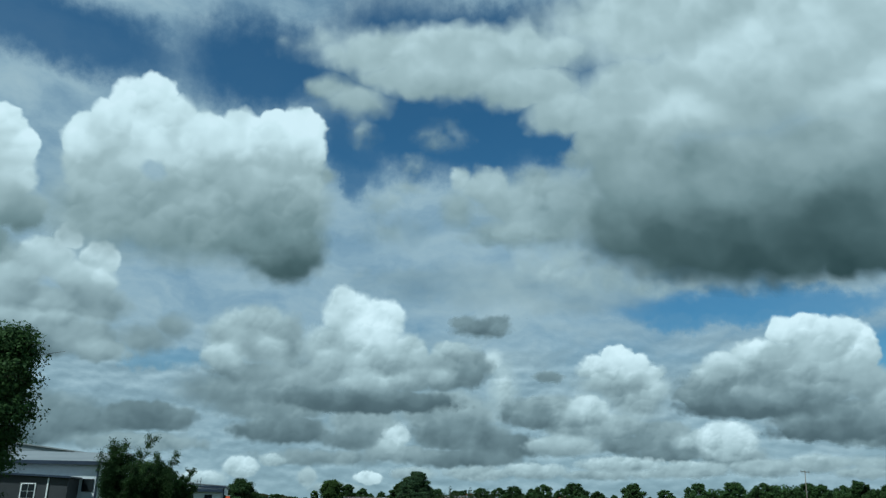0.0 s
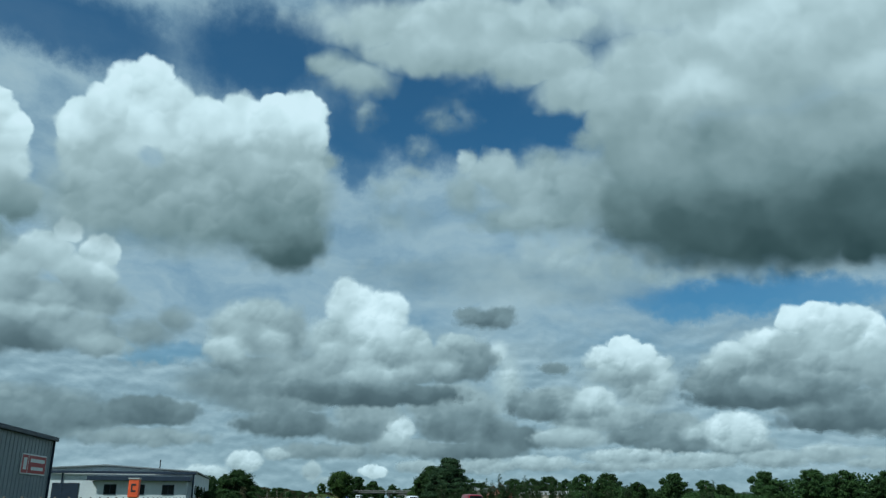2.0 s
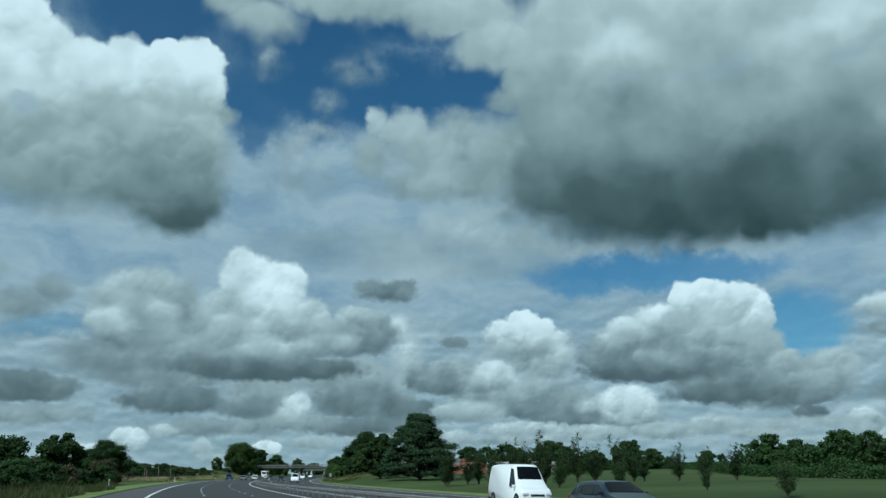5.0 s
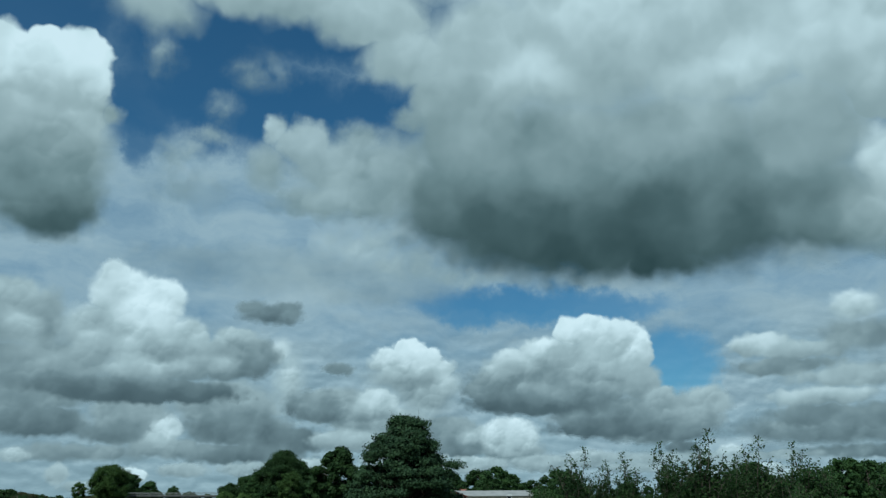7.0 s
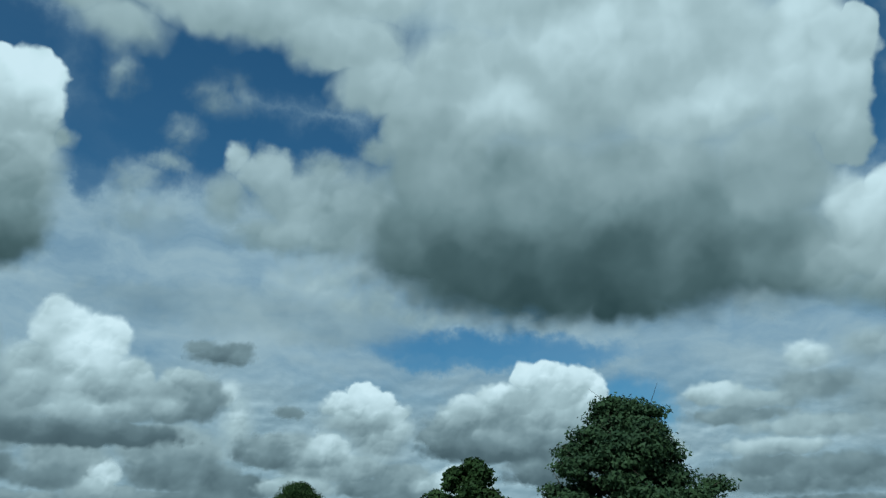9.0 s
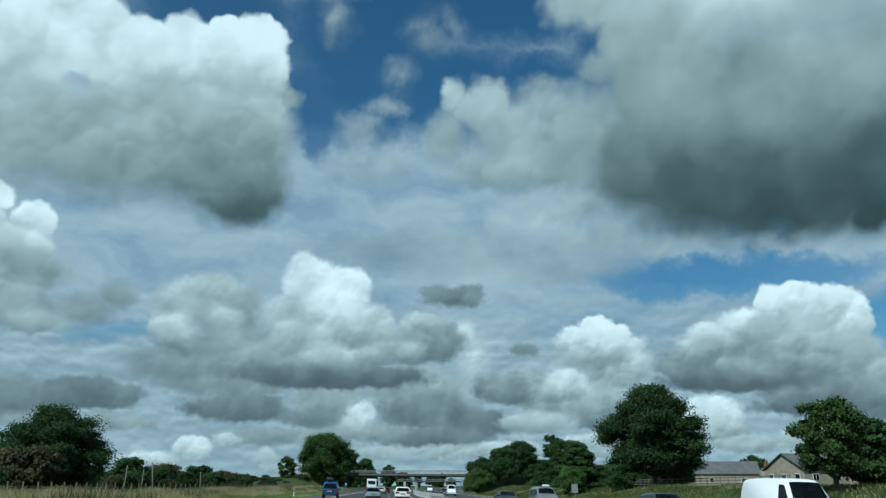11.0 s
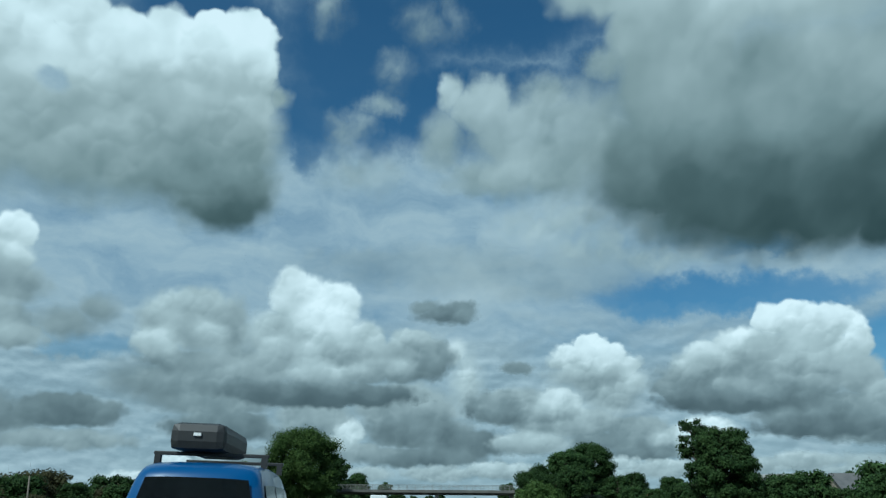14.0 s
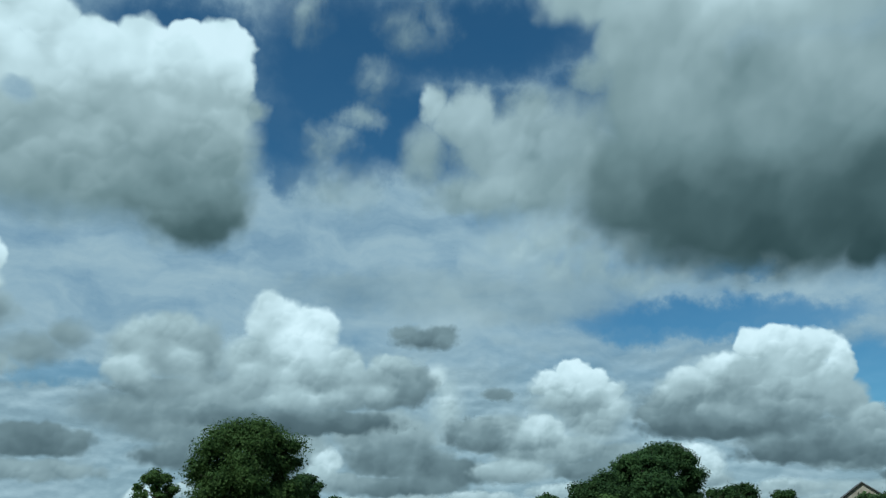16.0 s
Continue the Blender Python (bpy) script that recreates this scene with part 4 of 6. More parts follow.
def shrub(height, width, seed, stems, leaves, leaf, mat, label, name="tree"):
    """Many thin stems fanning up from one foot, with side twigs and small leaves gathered along them. Base at the origin."""
    rng = np.random.default_rng(seed)
    root = new(name)
    verts, faces, spots = [], [], []
    for i in range(stems):
        ang, lean = i * 2.39996 + rng.normal() * 0.3, (0.15 + 0.85 * rng.random()) * width / 2
        top = height * (1.0 if i == 0 else (1.02 - 0.42 * (lean / (width / 2)) ** 1.5) * (0.72 + 0.28 * rng.random()))
        out = Vector((math.cos(ang), math.sin(ang), 0))
        pts = [out * (0.12 * rng.random()) + Vector((0, 0, -0.2))]
        for k in range(1, 6):
            f = k / 5
            pts.append(out * (lean * f ** 1.3) + Vector((rng.normal() * 0.05, rng.normal() * 0.05, 0)) * width * 0.5 + Vector((0, 0, top * f)))
        r = 0.011 * height
        tube(verts, faces, pts, [r, r * 0.85, r * 0.65, r * 0.45, r * 0.28, r * 0.08], 5)
        for k in range(1, 5):
            for _ in range(5):
                a = pts[k].lerp(pts[k + 1], float(rng.random()))
                d = Vector((rng.normal(), rng.normal(), 0.5 + 0.5 * rng.random())).normalized()
                b = a + d * (0.12 + 0.14 * rng.random()) * height * (1.05 - 0.13 * k)
                tube(verts, faces, [a, a.lerp(b, 0.55) + Vector((0, 0, 0.02 * height)), b], [r * 0.3, r * 0.18, r * 0.06], 4)
                spots += [(a, b, 1.25 - 0.2 * k)] * 2
            spots.append((pts[k], pts[k + 1], 0.5))
    stem = new("branchwork", raw_mesh("branchwork", verts, faces, BARK, True))
    stem.parent = root
    w = np.array([q[2] for q in spots])
    pick = rng.choice(len(spots), leaves, p=w / w.sum())
    a, b = np.array([tuple(q[0]) for q in spots]), np.array([tuple(q[1]) for q in spots])
    f = (0.15 + 0.9 * rng.random(leaves))[:, None]
    pos = a[pick] * (1 - f) + b[pick] * f + rng.normal(size=(leaves, 3)) * 0.022 * height
    pos[:, 2] = np.maximum(pos[:, 2], 0.05)
    crown = new("foliage", leaf_mesh("foliage", pos, rng.normal(size=(leaves, 3)) * 0.5 + np.array((0, 0, 0.6)), leaf * (0.7 + 0.8 * rng.random(leaves)), mat, rng))
    crown.parent = root
    return tagged(root, label, "tree")


def land(s, u):
    return bank(s, u) - 0.05


def put_tree(proto, s, u, scale=1.0, turn=0.0, group="", label=""):
    """A copy of a tree, standing on the land."""
    m = Matrix.Translation(at(s, u, land(s, u))) @ pose(0, 0, 0, 0, 0, turn)
    proto.scale = (scale,) * 3
    ob = copy_thing(proto, m)
    proto.scale = (1, 1, 1)
    return tagged(ob, label, "", group)


def plant(ob, s, u, turn=0.0):
    ob.matrix_basis = Matrix.Translation(at(s, u, land(s, u))) @ pose(0, 0, 0, 0, 0, turn)
    return ob


# the trees that stand alone
plant(tree(14.2, 19, 11, 110000, 0.24, 0.02, LEAF_PINE, "cedar", 190, "dark spreading tree with layered boughs"), 326, 45)
plant(tree(9.8, 10.5, 21, 45000, 0.31, 0.05, LEAF_DARK, "round", 62, "rounded tree beside a taller spreading one"), 345, 39)
plant(tree(8.0, 8.0, 50, 20000, 0.24, 0.02, LEAF_MID, "round", 50, "small open tree beside a large dense one", gap=0.5), 596, -30)
plant(tree(16.6, 21, 12, 134800, 0.24, 0.03, LEAF_MID, "round", 115, "dense rounded broad-leaved tree on the verge before the bridge"), 601, -18.6)
plant(tree(11.4, 14, 13, 90000, 0.22, 0.03, LEAF_DARK, "round", 96, "tall tree in a dense clump beside the bridge"), 612, 47.5)
plant(tree(9.2, 13, 15, 70000, 0.22, 0.02, LEAF_DARK, "round", 86, "broad tree in a dense clump beside the bridge"), 597, 33)
plant(tree(9.6, 13, 16, 70000, 0.22, 0.03, LEAF_DARK, "round", 86, "dark tree at the edge of a dense clump"), 603, 40.5)
plant(tree(7, 10, 17, 31200, 0.26, 0.02, LEAF_MID, "bush", 62, "leafy low tree at the foot of a clump"), 586, 31.5)
plant(tree(11.4, 11.5, 14, 83200, 0.21, 0.04, LEAF_DARK, "round", 96, "dark green tree on the grassy bank"), 532, 48.5)
plant(tree(13, 7.5, 18, 13000, 0.26, 0.12, LEAF_DARK, "tall", 62, "thin-leaved tree with bare limbs showing", gap=0.5), 536, 46.5)
plant(tree(14.6, 18.0, 19, 150000, 0.21, 0.13, LEAF_DARK, "oak", 150, "tall spreading oak in full leaf on the bank"), 447, 44)
plant(tree(12.6, 12.5, 20, 80000, 0.21, 0.18, LEAF_DARK, "oak", 100, "spreading oak behind a larger one"), 461, 51)
plant(tree(7.6, 10.2, 22, 83200, 0.17, 0.02, LEAF_DARK, "cedar", 86, "small leafy tree on the bank"), 466, 37.3)
plant(tree(4.2, 5, 23, 18200, 0.19, 0.02, LEAF_MID, "bush", 45, "leafy bush on the grassy bank", name="bush"), 459, 34.5)
plant(tree(9.5, 10, 48, 40000, 0.16, 0.02, LEAF_DARK, "bush", 70, "dense dark tree between the workshop and the shed"), 112, -37)
plant(tree(3.6, 5.0, 49, 16000, 0.16, 0.02, LEAF_DARK, "bush", 45, "dark bush at the foot of an oak", name="bush"), 444, 38)
plant(tree(6.5, 9, 46, 18200, 0.28, 0.02, LEAF_MID, "bush", 57, "leafy bush at the foot of the clump by the bridge", name="bush"), 594, 29.9)
plant(tree(7.0, 9, 47, 18200, 0.28, 0.02, LEAF_DARK, "bush", 57, "dark bush filling the foot of the clump", name="bush"), 598, 40)
plant(tree(7.2, 7.0, 24, 30000, 0.17, 0.14, LEAF_MID, "round", 68, "open-crowned tree beside the road", gap=0.4), 391, 39)
plant(tree(6.2, 8, 25, 28600, 0.25, 0.06, LEAF_DARK, "round", 62, "low spreading tree beside the road"), 399, 47)
plant(tree(14.0, 22.5, 26, 140000, 0.22, 0.10, LEAF_DARK, "oak", 150, "wide old oak standing in the field", gap=0.3), 474, -52.5)
plant(tree(8.1, 5.2, 27, 110000, 0.09, 0.01, LEAF_DARK, "column", 110, "tall narrow dark tree by the road"), 34, -12.6)
plant(shrub(5.7, 5.2, 28, 13, 52000, 0.085, LEAF_DARK, "airy roadside tree with thin leaning stems"), 64.4, -12.6)
plant(shrub(5.1, 5.2, 29, 16, 70000, 0.085, LEAF_DARK, "bushy dark roadside tree with a ragged top"), 68.3, -10.4)
plant(shrub(3.6, 4.6, 30, 14, 46000, 0.085, LEAF_DARK, "low bushy roadside tree"), 67.0, -8.9)
plant(tree(4.6, 5.5, 38, 56160, 0.085, 0.02, LEAF_MID, "bush", 51, "low bushy roadside tree"), 80, -13.0)
plant(tree(7.2, 8, 31, 26000, 0.25, 0.08, LEAF_DARK, "round", 57, "rounded tree beyond the industrial units"), 274, -18)
plant(tree(5.6, 7, 32, 18200, 0.25, 0.04, LEAF_DARK, "bush", 51, "low dark tree beyond the industrial units"), 258, -21)
plant(tree(17, 16, 33, 41600, 0.37, 0.04, LEAF_DARK, "round", 79, "dark rounded tree beyond the bridge"), 690, -22)
plant(tree(15, 15, 34, 31200, 0.37, 0.04, LEAF_DARK, "round", 68, "dark rounded tree beyond the bridge"), 770, -24)
plant(tree(14, 13, 35, 26000, 0.37, 0.04, LEAF_DARK, "round", 62, "far rounded tree beside the road"), 850, -22)

# repeated kinds, built once and copied
FAR_OAK = plant(tree(15, 20, 41, 13000, 0.70, 0.0, LEAF_DARK, "round", 40, "far oak with a rounded dark crown"), 754, 175)
FAR_TALL = plant(tree(16, 15, 42, 11000, 0.70, 0.0, LEAF_DARK, "tall", 37, "far dark tree with an uneven crown"), 604, 198)
FAR_BUSH = plant(tree(7, 11, 43, 9000, 0.40, 0.02, LEAF_DARK, "bush", 30, "dark hawthorn bush in a hedgerow", name="bush"), 470, -62)
BROWN_BUSH = plant(tree(6, 10, 44, 8000, 0.38, 0.02, LEAF_BROWN, "bush", 30, "brownish leafy bush in a hedgerow", name="bush"), 452, -60)
SAPLING = plant(shrub(5.7, 4.4, 45, 9, 3000, 0.16, LEAF_DARK, "thin open sapling on the roadside bank"), 262, 35)

rng = random.Random(7)
for s, u, k in ((627, 159, 1.1), (628, 202, 1.1), (622, 305, 1.05), (563, 401, 1.2), (600, 350, 0.9), (700, 240, 0.9), (690, 130, 0.8), (800, 120, 0.9), (520, 470, 1.1), (455, 84, 0.62), (480, 120, 0.8), (505, 135, 0.7)):
    put_tree(FAR_OAK, s, u, k, rng.uniform(0, 360), "field trees")
for i in range(46):
    s, u = rng.uniform(560, 1000), rng.uniform(260, 640)
    put_tree(rng.choice((FAR_OAK, FAR_TALL)), s, u, rng.uniform(0.6, 0.95), rng.uniform(0, 360), "far trees")
for i in range(40):
    s = 300 + i * 17 + rng.uniform(-5, 5)
    put_tree(rng.choice((FAR_OAK, FAR_TALL, FAR_BUSH)), s, rng.uniform(640, 820), rng.uniform(0.7, 1.1), rng.uniform(0, 360), "far trees")
for i in range(34):
    s = 470 + i * 19 + rng.uniform(-6, 6)
    put_tree(rng.choice((FAR_OAK, FAR_TALL, FAR_BUSH)), s, 120 + 0.28 * (s - 470) + rng.uniform(-25, 25), rng.uniform(0.45, 0.75), rng.uniform(0, 360), "hedgerow trees")
for i in range(30):
    s = 650 + i * 24 + rng.uniform(-8, 8)
    put_tree(rng.choice((FAR_OAK, FAR_TALL)), s, rng.uniform(40, 70), rng.uniform(0.6, 0.9), rng.uniform(0, 360), "roadside trees")
    put_tree(rng.choice((FAR_OAK, FAR_TALL)), s + 130, rng.uniform(-60, -24), rng.uniform(0.6, 0.85), rng.uniform(0, 360), "roadside trees")
for i in range(44):
    k = i / 43
    put_tree(rng.choice((FAR_BUSH, BROWN_BUSH, FAR_BUSH)), 560 + 90 * k + rng.uniform(-8, 8), -42 - 260 * k + rng.uniform(-5, 5), rng.uniform(0.55, 0.95), rng.uniform(0, 360), "cross hedge bushes")
for i in range(30):
    put_tree(rng.choice((FAR_BUSH, BROWN_BUSH)), rng.uniform(580, 600), -26 - 1.3 * i + rng.uniform(-2, 2), rng.uniform(0.3, 0.5), rng.uniform(0, 360), "embankment bushes")
for i in range(92):
    s = 290 + i * 5.2 + rng.uniform(-2, 2)
    put_tree(rng.choice((FAR_BUSH, BROWN_BUSH, BROWN_BUSH, FAR_TALL) if i % 9 == 0 else (FAR_BUSH, BROWN_BUSH)), s, -54 - 0.1 * max(0, s - 500) + rng.uniform(-7, 7), rng.choice((0.4, 0.5, 0.6, 0.75, 0.95)) * rng.uniform(0.85, 1.15), rng.uniform(0, 360), "hedgerow bushes")
for i in range(24):
    s = 500 + i * 22 + rng.uniform(-8, 8)
    put_tree(rng.choice((FAR_OAK, FAR_BUSH, FAR_TALL)), s, rng.uniform(-420, -170), rng.uniform(0.4, 0.8), rng.uniform(0, 360), "far trees")
for i in range(11):
    s = 130 + i * 11 + rng.uniform(-5, 5)
    put_tree(SAPLING, s, 37 + rng.uniform(-3, 12), rng.uniform(0.25, 0.6), rng.uniform(0, 360), "roadside saplings")
for u, k in ((36.5, 0.62), (39, 0.75), (41, 0.85), (43.5, 0.95), (46, 1.0), (48.5, 1.12), (50.5, 1.28), (52.5, 1.05), (54.5, 0.95), (57, 1.24), (59, 0.95), (61.5, 0.9), (64.5, 1.2), (67, 0.9), (70, 0.8), (74, 1.0), (79, 0.9), (84, 1.0)):
    put_tree(SAPLING, 267 + rng.uniform(-2.5, 2.5), u, k, rng.uniform(0, 360), "tall open saplings")
for i in range(16):
    s = 180 + i * 8 + rng.uniform(-3, 3)
    put_tree(rng.choice((FAR_BUSH, BROWN_BUSH)), s, -12.5 + rng.uniform(-3, 1), rng.uniform(0.22, 0.42), rng.uniform(0, 360), "roadside bushes")
for i in range(24):
    put_tree(rng.choice((FAR_BUSH, FAR_OAK, BROWN_BUSH)), rng.uniform(640, 900), rng.uniform(-190, -70), rng.uniform(0.35, 0.7), rng.uniform(0, 360), "far hedge trees")
put_tree(FAR_OAK, 484, 95, 0.68, 40, "field trees")
for i in range(36):
    s = 468 + i * 4.2 + rng.uniform(-2, 2)
    put_tree(FAR_BUSH, s, 56 + rng.uniform(-6, 9), rng.uniform(0.4, 0.75), rng.uniform(0, 360), "bank bushes")
for i in range(70):
    a, d = radians(rng.uniform(29, 66)), rng.uniform(360, 560)
    put_tree(rng.choice((FAR_OAK, FAR_OAK, FAR_TALL, FAR_BUSH)), 105 + d * math.cos(a), d * math.sin(a), rng.uniform(0.5, 0.95), rng.uniform(0, 360), "far woodland trees")


def hedge(s0, s1, u0, slope, height, count, seed, leaf=0.4, spread=0.9):
    """A long field hedge of joined leaf sprays with an uneven top."""
    rng = np.random.default_rng(seed)
    s = s0 + (s1 - s0) * rng.random(count)
    lift = np.array([noise.noise(Vector((a * 0.07, seed, 0))) + 0.5 * noise.noise(Vector((a * 0.3, seed, 5))) for a in s])
    h = height * (0.65 + 0.6 * np.clip(lift + 0.4, 0, 1.2))
    z = h * rng.random(count) ** 0.7
    base = np.array([tuple(at(a, u0 + slope * (a - s0), land(a, u0 + slope * (a - s0)))) for a in s])
    pos = base + np.stack([rng.normal(size=count) * spread, rng.normal(size=count) * spread, z], 1)
    up = rng.normal(size=(count, 3)) * 0.6 + np.array((0, 0, 0.5))
    ob = new("hedge", leaf_mesh("hedge", pos, up, leaf * (1 + rng.random(count)), LEAF_DARK, rng))
    return tagged(ob, "long dark field hedge with an uneven top", "hedge", "", "stuff")


hedge(360, 1050, 92.0, 0.28, 3.4, 26000, 3)
hedge(420, 1100, 250.0, 0.1, 4.0, 22000, 8)
hedge(180, 440, 74.0, 0.35, 2.6, 26000, 5, 0.28)
hedge(275, 540, 392.0, -0.58, 10.0, 14000, 6, 1.1, 4.0)
hedge(230, 560, 520.0, -0.3, 12.0, 14000, 7, 1.3, 5.0)
hedge(540, 1300, 150.0, 0.35, 6.5, 22000, 9, 0.9, 2.5)


# ---------------------------------------------------------------- solid helpers
def box(bm, x0, x1, y0, y1, z0, z1, mat_index=0):
    vs = [bm.verts.new((x, y, z)) for z in (z0, z1) for y in (y0, y1) for x in (x0, x1)]
    for q in ((0, 2, 3, 1), (4, 5, 7, 6), (0, 1, 5, 4), (2, 6, 7, 3), (0, 4, 6, 2), (1, 3, 7, 5)):
        f = bm.faces.new([vs[i] for i in q])
        f.material_index = mat_index
    return vs


def box_mesh(x0, x1, y0, y1, z0, z1, bevel=0.0):
    bm = bmesh.new()
    box(bm, x0, x1, y0, y1, z0, z1)
    if bevel:
        bmesh.ops.bevel(bm, geom=bm.edges[:], offset=bevel, segments=2, affect="EDGES", profile=0.6)
    return bm


def cyl_mesh(r, h, sides=16, axis="Z", bevel=0.0, r2=None):
    bm = bmesh.new()
    bmesh.ops.create_cone(bm, cap_ends=True, segments=sides, radius1=r, radius2=r if r2 is None else r2, depth=h)
    if axis == "X":
        bmesh.ops.rotate(bm, verts=bm.verts, matrix=Matrix.Rotation(math.pi / 2, 3, "Y"))
    if bevel:
        es = [e for e in bm.edges if len(e.link_faces) == 2 and e.calc_face_angle(0) > 0.9]
        bmesh.ops.bevel(bm, geom=es, offset=bevel, segments=2, affect="EDGES")
    return bm


def quad_mesh(pts, thick=0.0):
    """A flat pane through four corners, with a thickness along its normal."""
    bm = bmesh.new()
    vs = [bm.verts.new(p) for p in pts]
    f = bm.faces.new(vs)
    if thick:
        bm.normal_update()
        r = bmesh.ops.extrude_face_region(bm, geom=[f])
        nv = [g for g in r["geom"] if isinstance(g, bmesh.types.BMVert)]
        bmesh.ops.translate(bm, verts=nv, vec=-f.normal * thick)
        bmesh.ops.recalc_face_normals(bm, faces=bm.faces)
    return bm


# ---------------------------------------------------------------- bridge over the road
# concrete with the shadow on the deck, girders and edge beams mixed into its colour
SHADED_CONCRETE = surface("shaded_concrete", (0.075, 0.075, 0.070), (0.15, 0.145, 0.13), 0.4, 0.85, bump=0.004, fine=8.0)


def bridge(s, label, z=4.75):
    root = new("road_bridge")
    root.matrix_basis = Matrix.Translation(at(s, 0)) @ pose(0, 0, 0, 0, 0, -math.degrees(line(s)[2]))
    bm = bmesh.new()
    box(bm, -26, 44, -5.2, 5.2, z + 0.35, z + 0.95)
    part("deck", bm, SHADED_CONCRETE, root)
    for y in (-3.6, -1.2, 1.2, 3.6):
        part("girder", box_mesh(-17.5, 30.5, y - 0.45, y + 0.45, z - 0.05, z + 0.35, 0.03), SHADED_CONCRETE, root)
    for y in (-5.25, 5.25):
        part("edge_beam", box_mesh(-26, 44, y - 0.18, y + 0.18, z + 0.35, z + 0.98, 0.03), SHADED_CONCRETE, root)
        rail = part("parapet", box_mesh(-26, 44, y - 0.05, y + 0.05, z + 2.0, z + 2.1), STEEL, root, "grey steel parapet rail")
        for zz in (1.45, 1.72):
            part("rail", box_mesh(-26, 44, y - 0.03, y + 0.03, z + zz, z + zz + 0.06), STEEL, rail)
        for i in range(36):
            x = -25.8 + i * 2.0
            part("post", box_mesh(x - 0.04, x + 0.04, y - 0.04, y + 0.04, z + 0.96, z + 2.0), STEEL, rail)
    for y in (-3.4, 0, 3.4):
        bm = box_mesh(10.9, 11.7, y - 0.4, y + 0.4, -0.9, z - 0.05, 0.06)
        part("pier", bm, CONCRETE, root)
    for x0, x1 in ((-18.2, -16.6), (29.2, 30.8)):
        part("abutment", box_mesh(x0, x1, -5.6, 5.6, -1.2, z + 0.35, 0.04), CONCRETE, root)
    return tagged(root, label, "bridge")


bridge(618, "concrete road bridge with a steel parapet over the motorway")
bridge(900, "second concrete bridge farther along the motorway", 4.4)


# ---------------------------------------------------------------- barriers
def beam_barrier(u, s0, s1, side, label):
    """Open box beam on posts, with a lower rail."""
    root = new("crash_barrier")
    prof = [(u - 0.08, 0.56), (u - 0.10, 0.60), (u - 0.08, 0.64), (u - 0.10, 0.68), (u - 0.08, 0.72), (u + 0.08, 0.72), (u + 0.08, 0.56)]
    beam = ribbon("beam", STEEL, s0, s1, prof, 3.2, True)
    beam.parent = root
    low = ribbon("lower_rail", STEEL, s0, s1, [(u - 0.02, 0.30), (u - 0.02, 0.34), (u + 0.02, 0.34), (u + 0.02, 0.30)], 3.2, True)
    low.parent = root
    me = bpy.data.meshes.new("post")
    bm = box_mesh(-0.05, 0.05, -0.035, 0.035, -0.1, 0.53)
    bm.to_mesh(me)
    bm.free()
    me.materials.append(STEEL)
    n = int((s1 - s0) / 3.2)
    for i in range(n + 1):
        p = new("post", me)
        p.matrix_basis = along(s0 + i * 3.2, u)
        p.parent = root
    return tagged(root, label, "crash barrier")


beam_barrier(10.0, -60, 428, 1, "galvanised steel beam barrier on posts beside the lanes")
beam_barrier(-5.75, 492, 660, -1, "grey steel barrier on the verge before the bridge")
beam_barrier(28.3, 560, 700, 1, "grey steel barrier on the far verge")

_c = ribbon("crash_barrier", CONCRETE, 426, 1000, [(10.85, 0.03), (10.95, 0.25), (11.02, 0.9), (11.32, 0.9), (11.39, 0.25), (11.5, 0.03)], 4.0, True)
tagged(_c, "pale stepped concrete barrier between the carriageways", "crash barrier")


# ---------------------------------------------------------------- vehicles
GLASS = surface("car_glass", (0.006, 0.008, 0.009), (0.014, 0.018, 0.019), 0.8, 0.09, fine=5.0, spec=0.3)
TYRE = surface("tyre_rubber", (0.012, 0.012, 0.012), (0.030, 0.029, 0.028), 5.0, 0.85, fine=40.0)
RIM = surface("alloy_rim", (0.30, 0.31, 0.32), (0.50, 0.51, 0.52), 6.0, 0.35, 0.9)
BLACK_PLASTIC = surface("black_plastic", (0.012, 0.013, 0.014), (0.030, 0.031, 0.032), 3.0, 0.5)
RED_LAMP = surface("red_lamp_lens", (0.15, 0.005, 0.006), (0.25, 0.010, 0.010), 9.0, 0.2, coat=0.4)
CLEAR_LAMP = surface("clear_lamp_lens", (0.55, 0.57, 0.58), (0.75, 0.77, 0.78), 9.0, 0.12, coat=0.8)
PLATE_YELLOW = surface("yellow_plate", (0.62, 0.42, 0.03), (0.72, 0.50, 0.05), 5.0, 0.45)
PLATE_WHITE = surface("white_plate", (0.70, 0.70, 0.68), (0.80, 0.80, 0.78), 5.0, 0.45)
CHROME = surface("chrome", (0.55, 0.56, 0.57), (0.70, 0.71, 0.72), 5.0, 0.15, 1.0)


BLUE_PAINT = glossy_paint("blue_paint", (0.008, 0.066, 0.19))
SILVER_BLUE = glossy_paint("silver_blue_paint", (0.20, 0.27, 0.31))
WHITE_PAINT = glossy_paint("white_paint", (0.78, 0.79, 0.79))
DARK_PAINT = glossy_paint("dark_paint", (0.007, 0.009, 0.012))
SLATE_PAINT = glossy_paint("slate_paint", (0.016, 0.026, 0.038))
SILVER_PAINT = glossy_paint("silver_paint", (0.15, 0.16, 0.165))
RED_PAINT = glossy_paint("red_paint", (0.19, 0.010, 0.016))


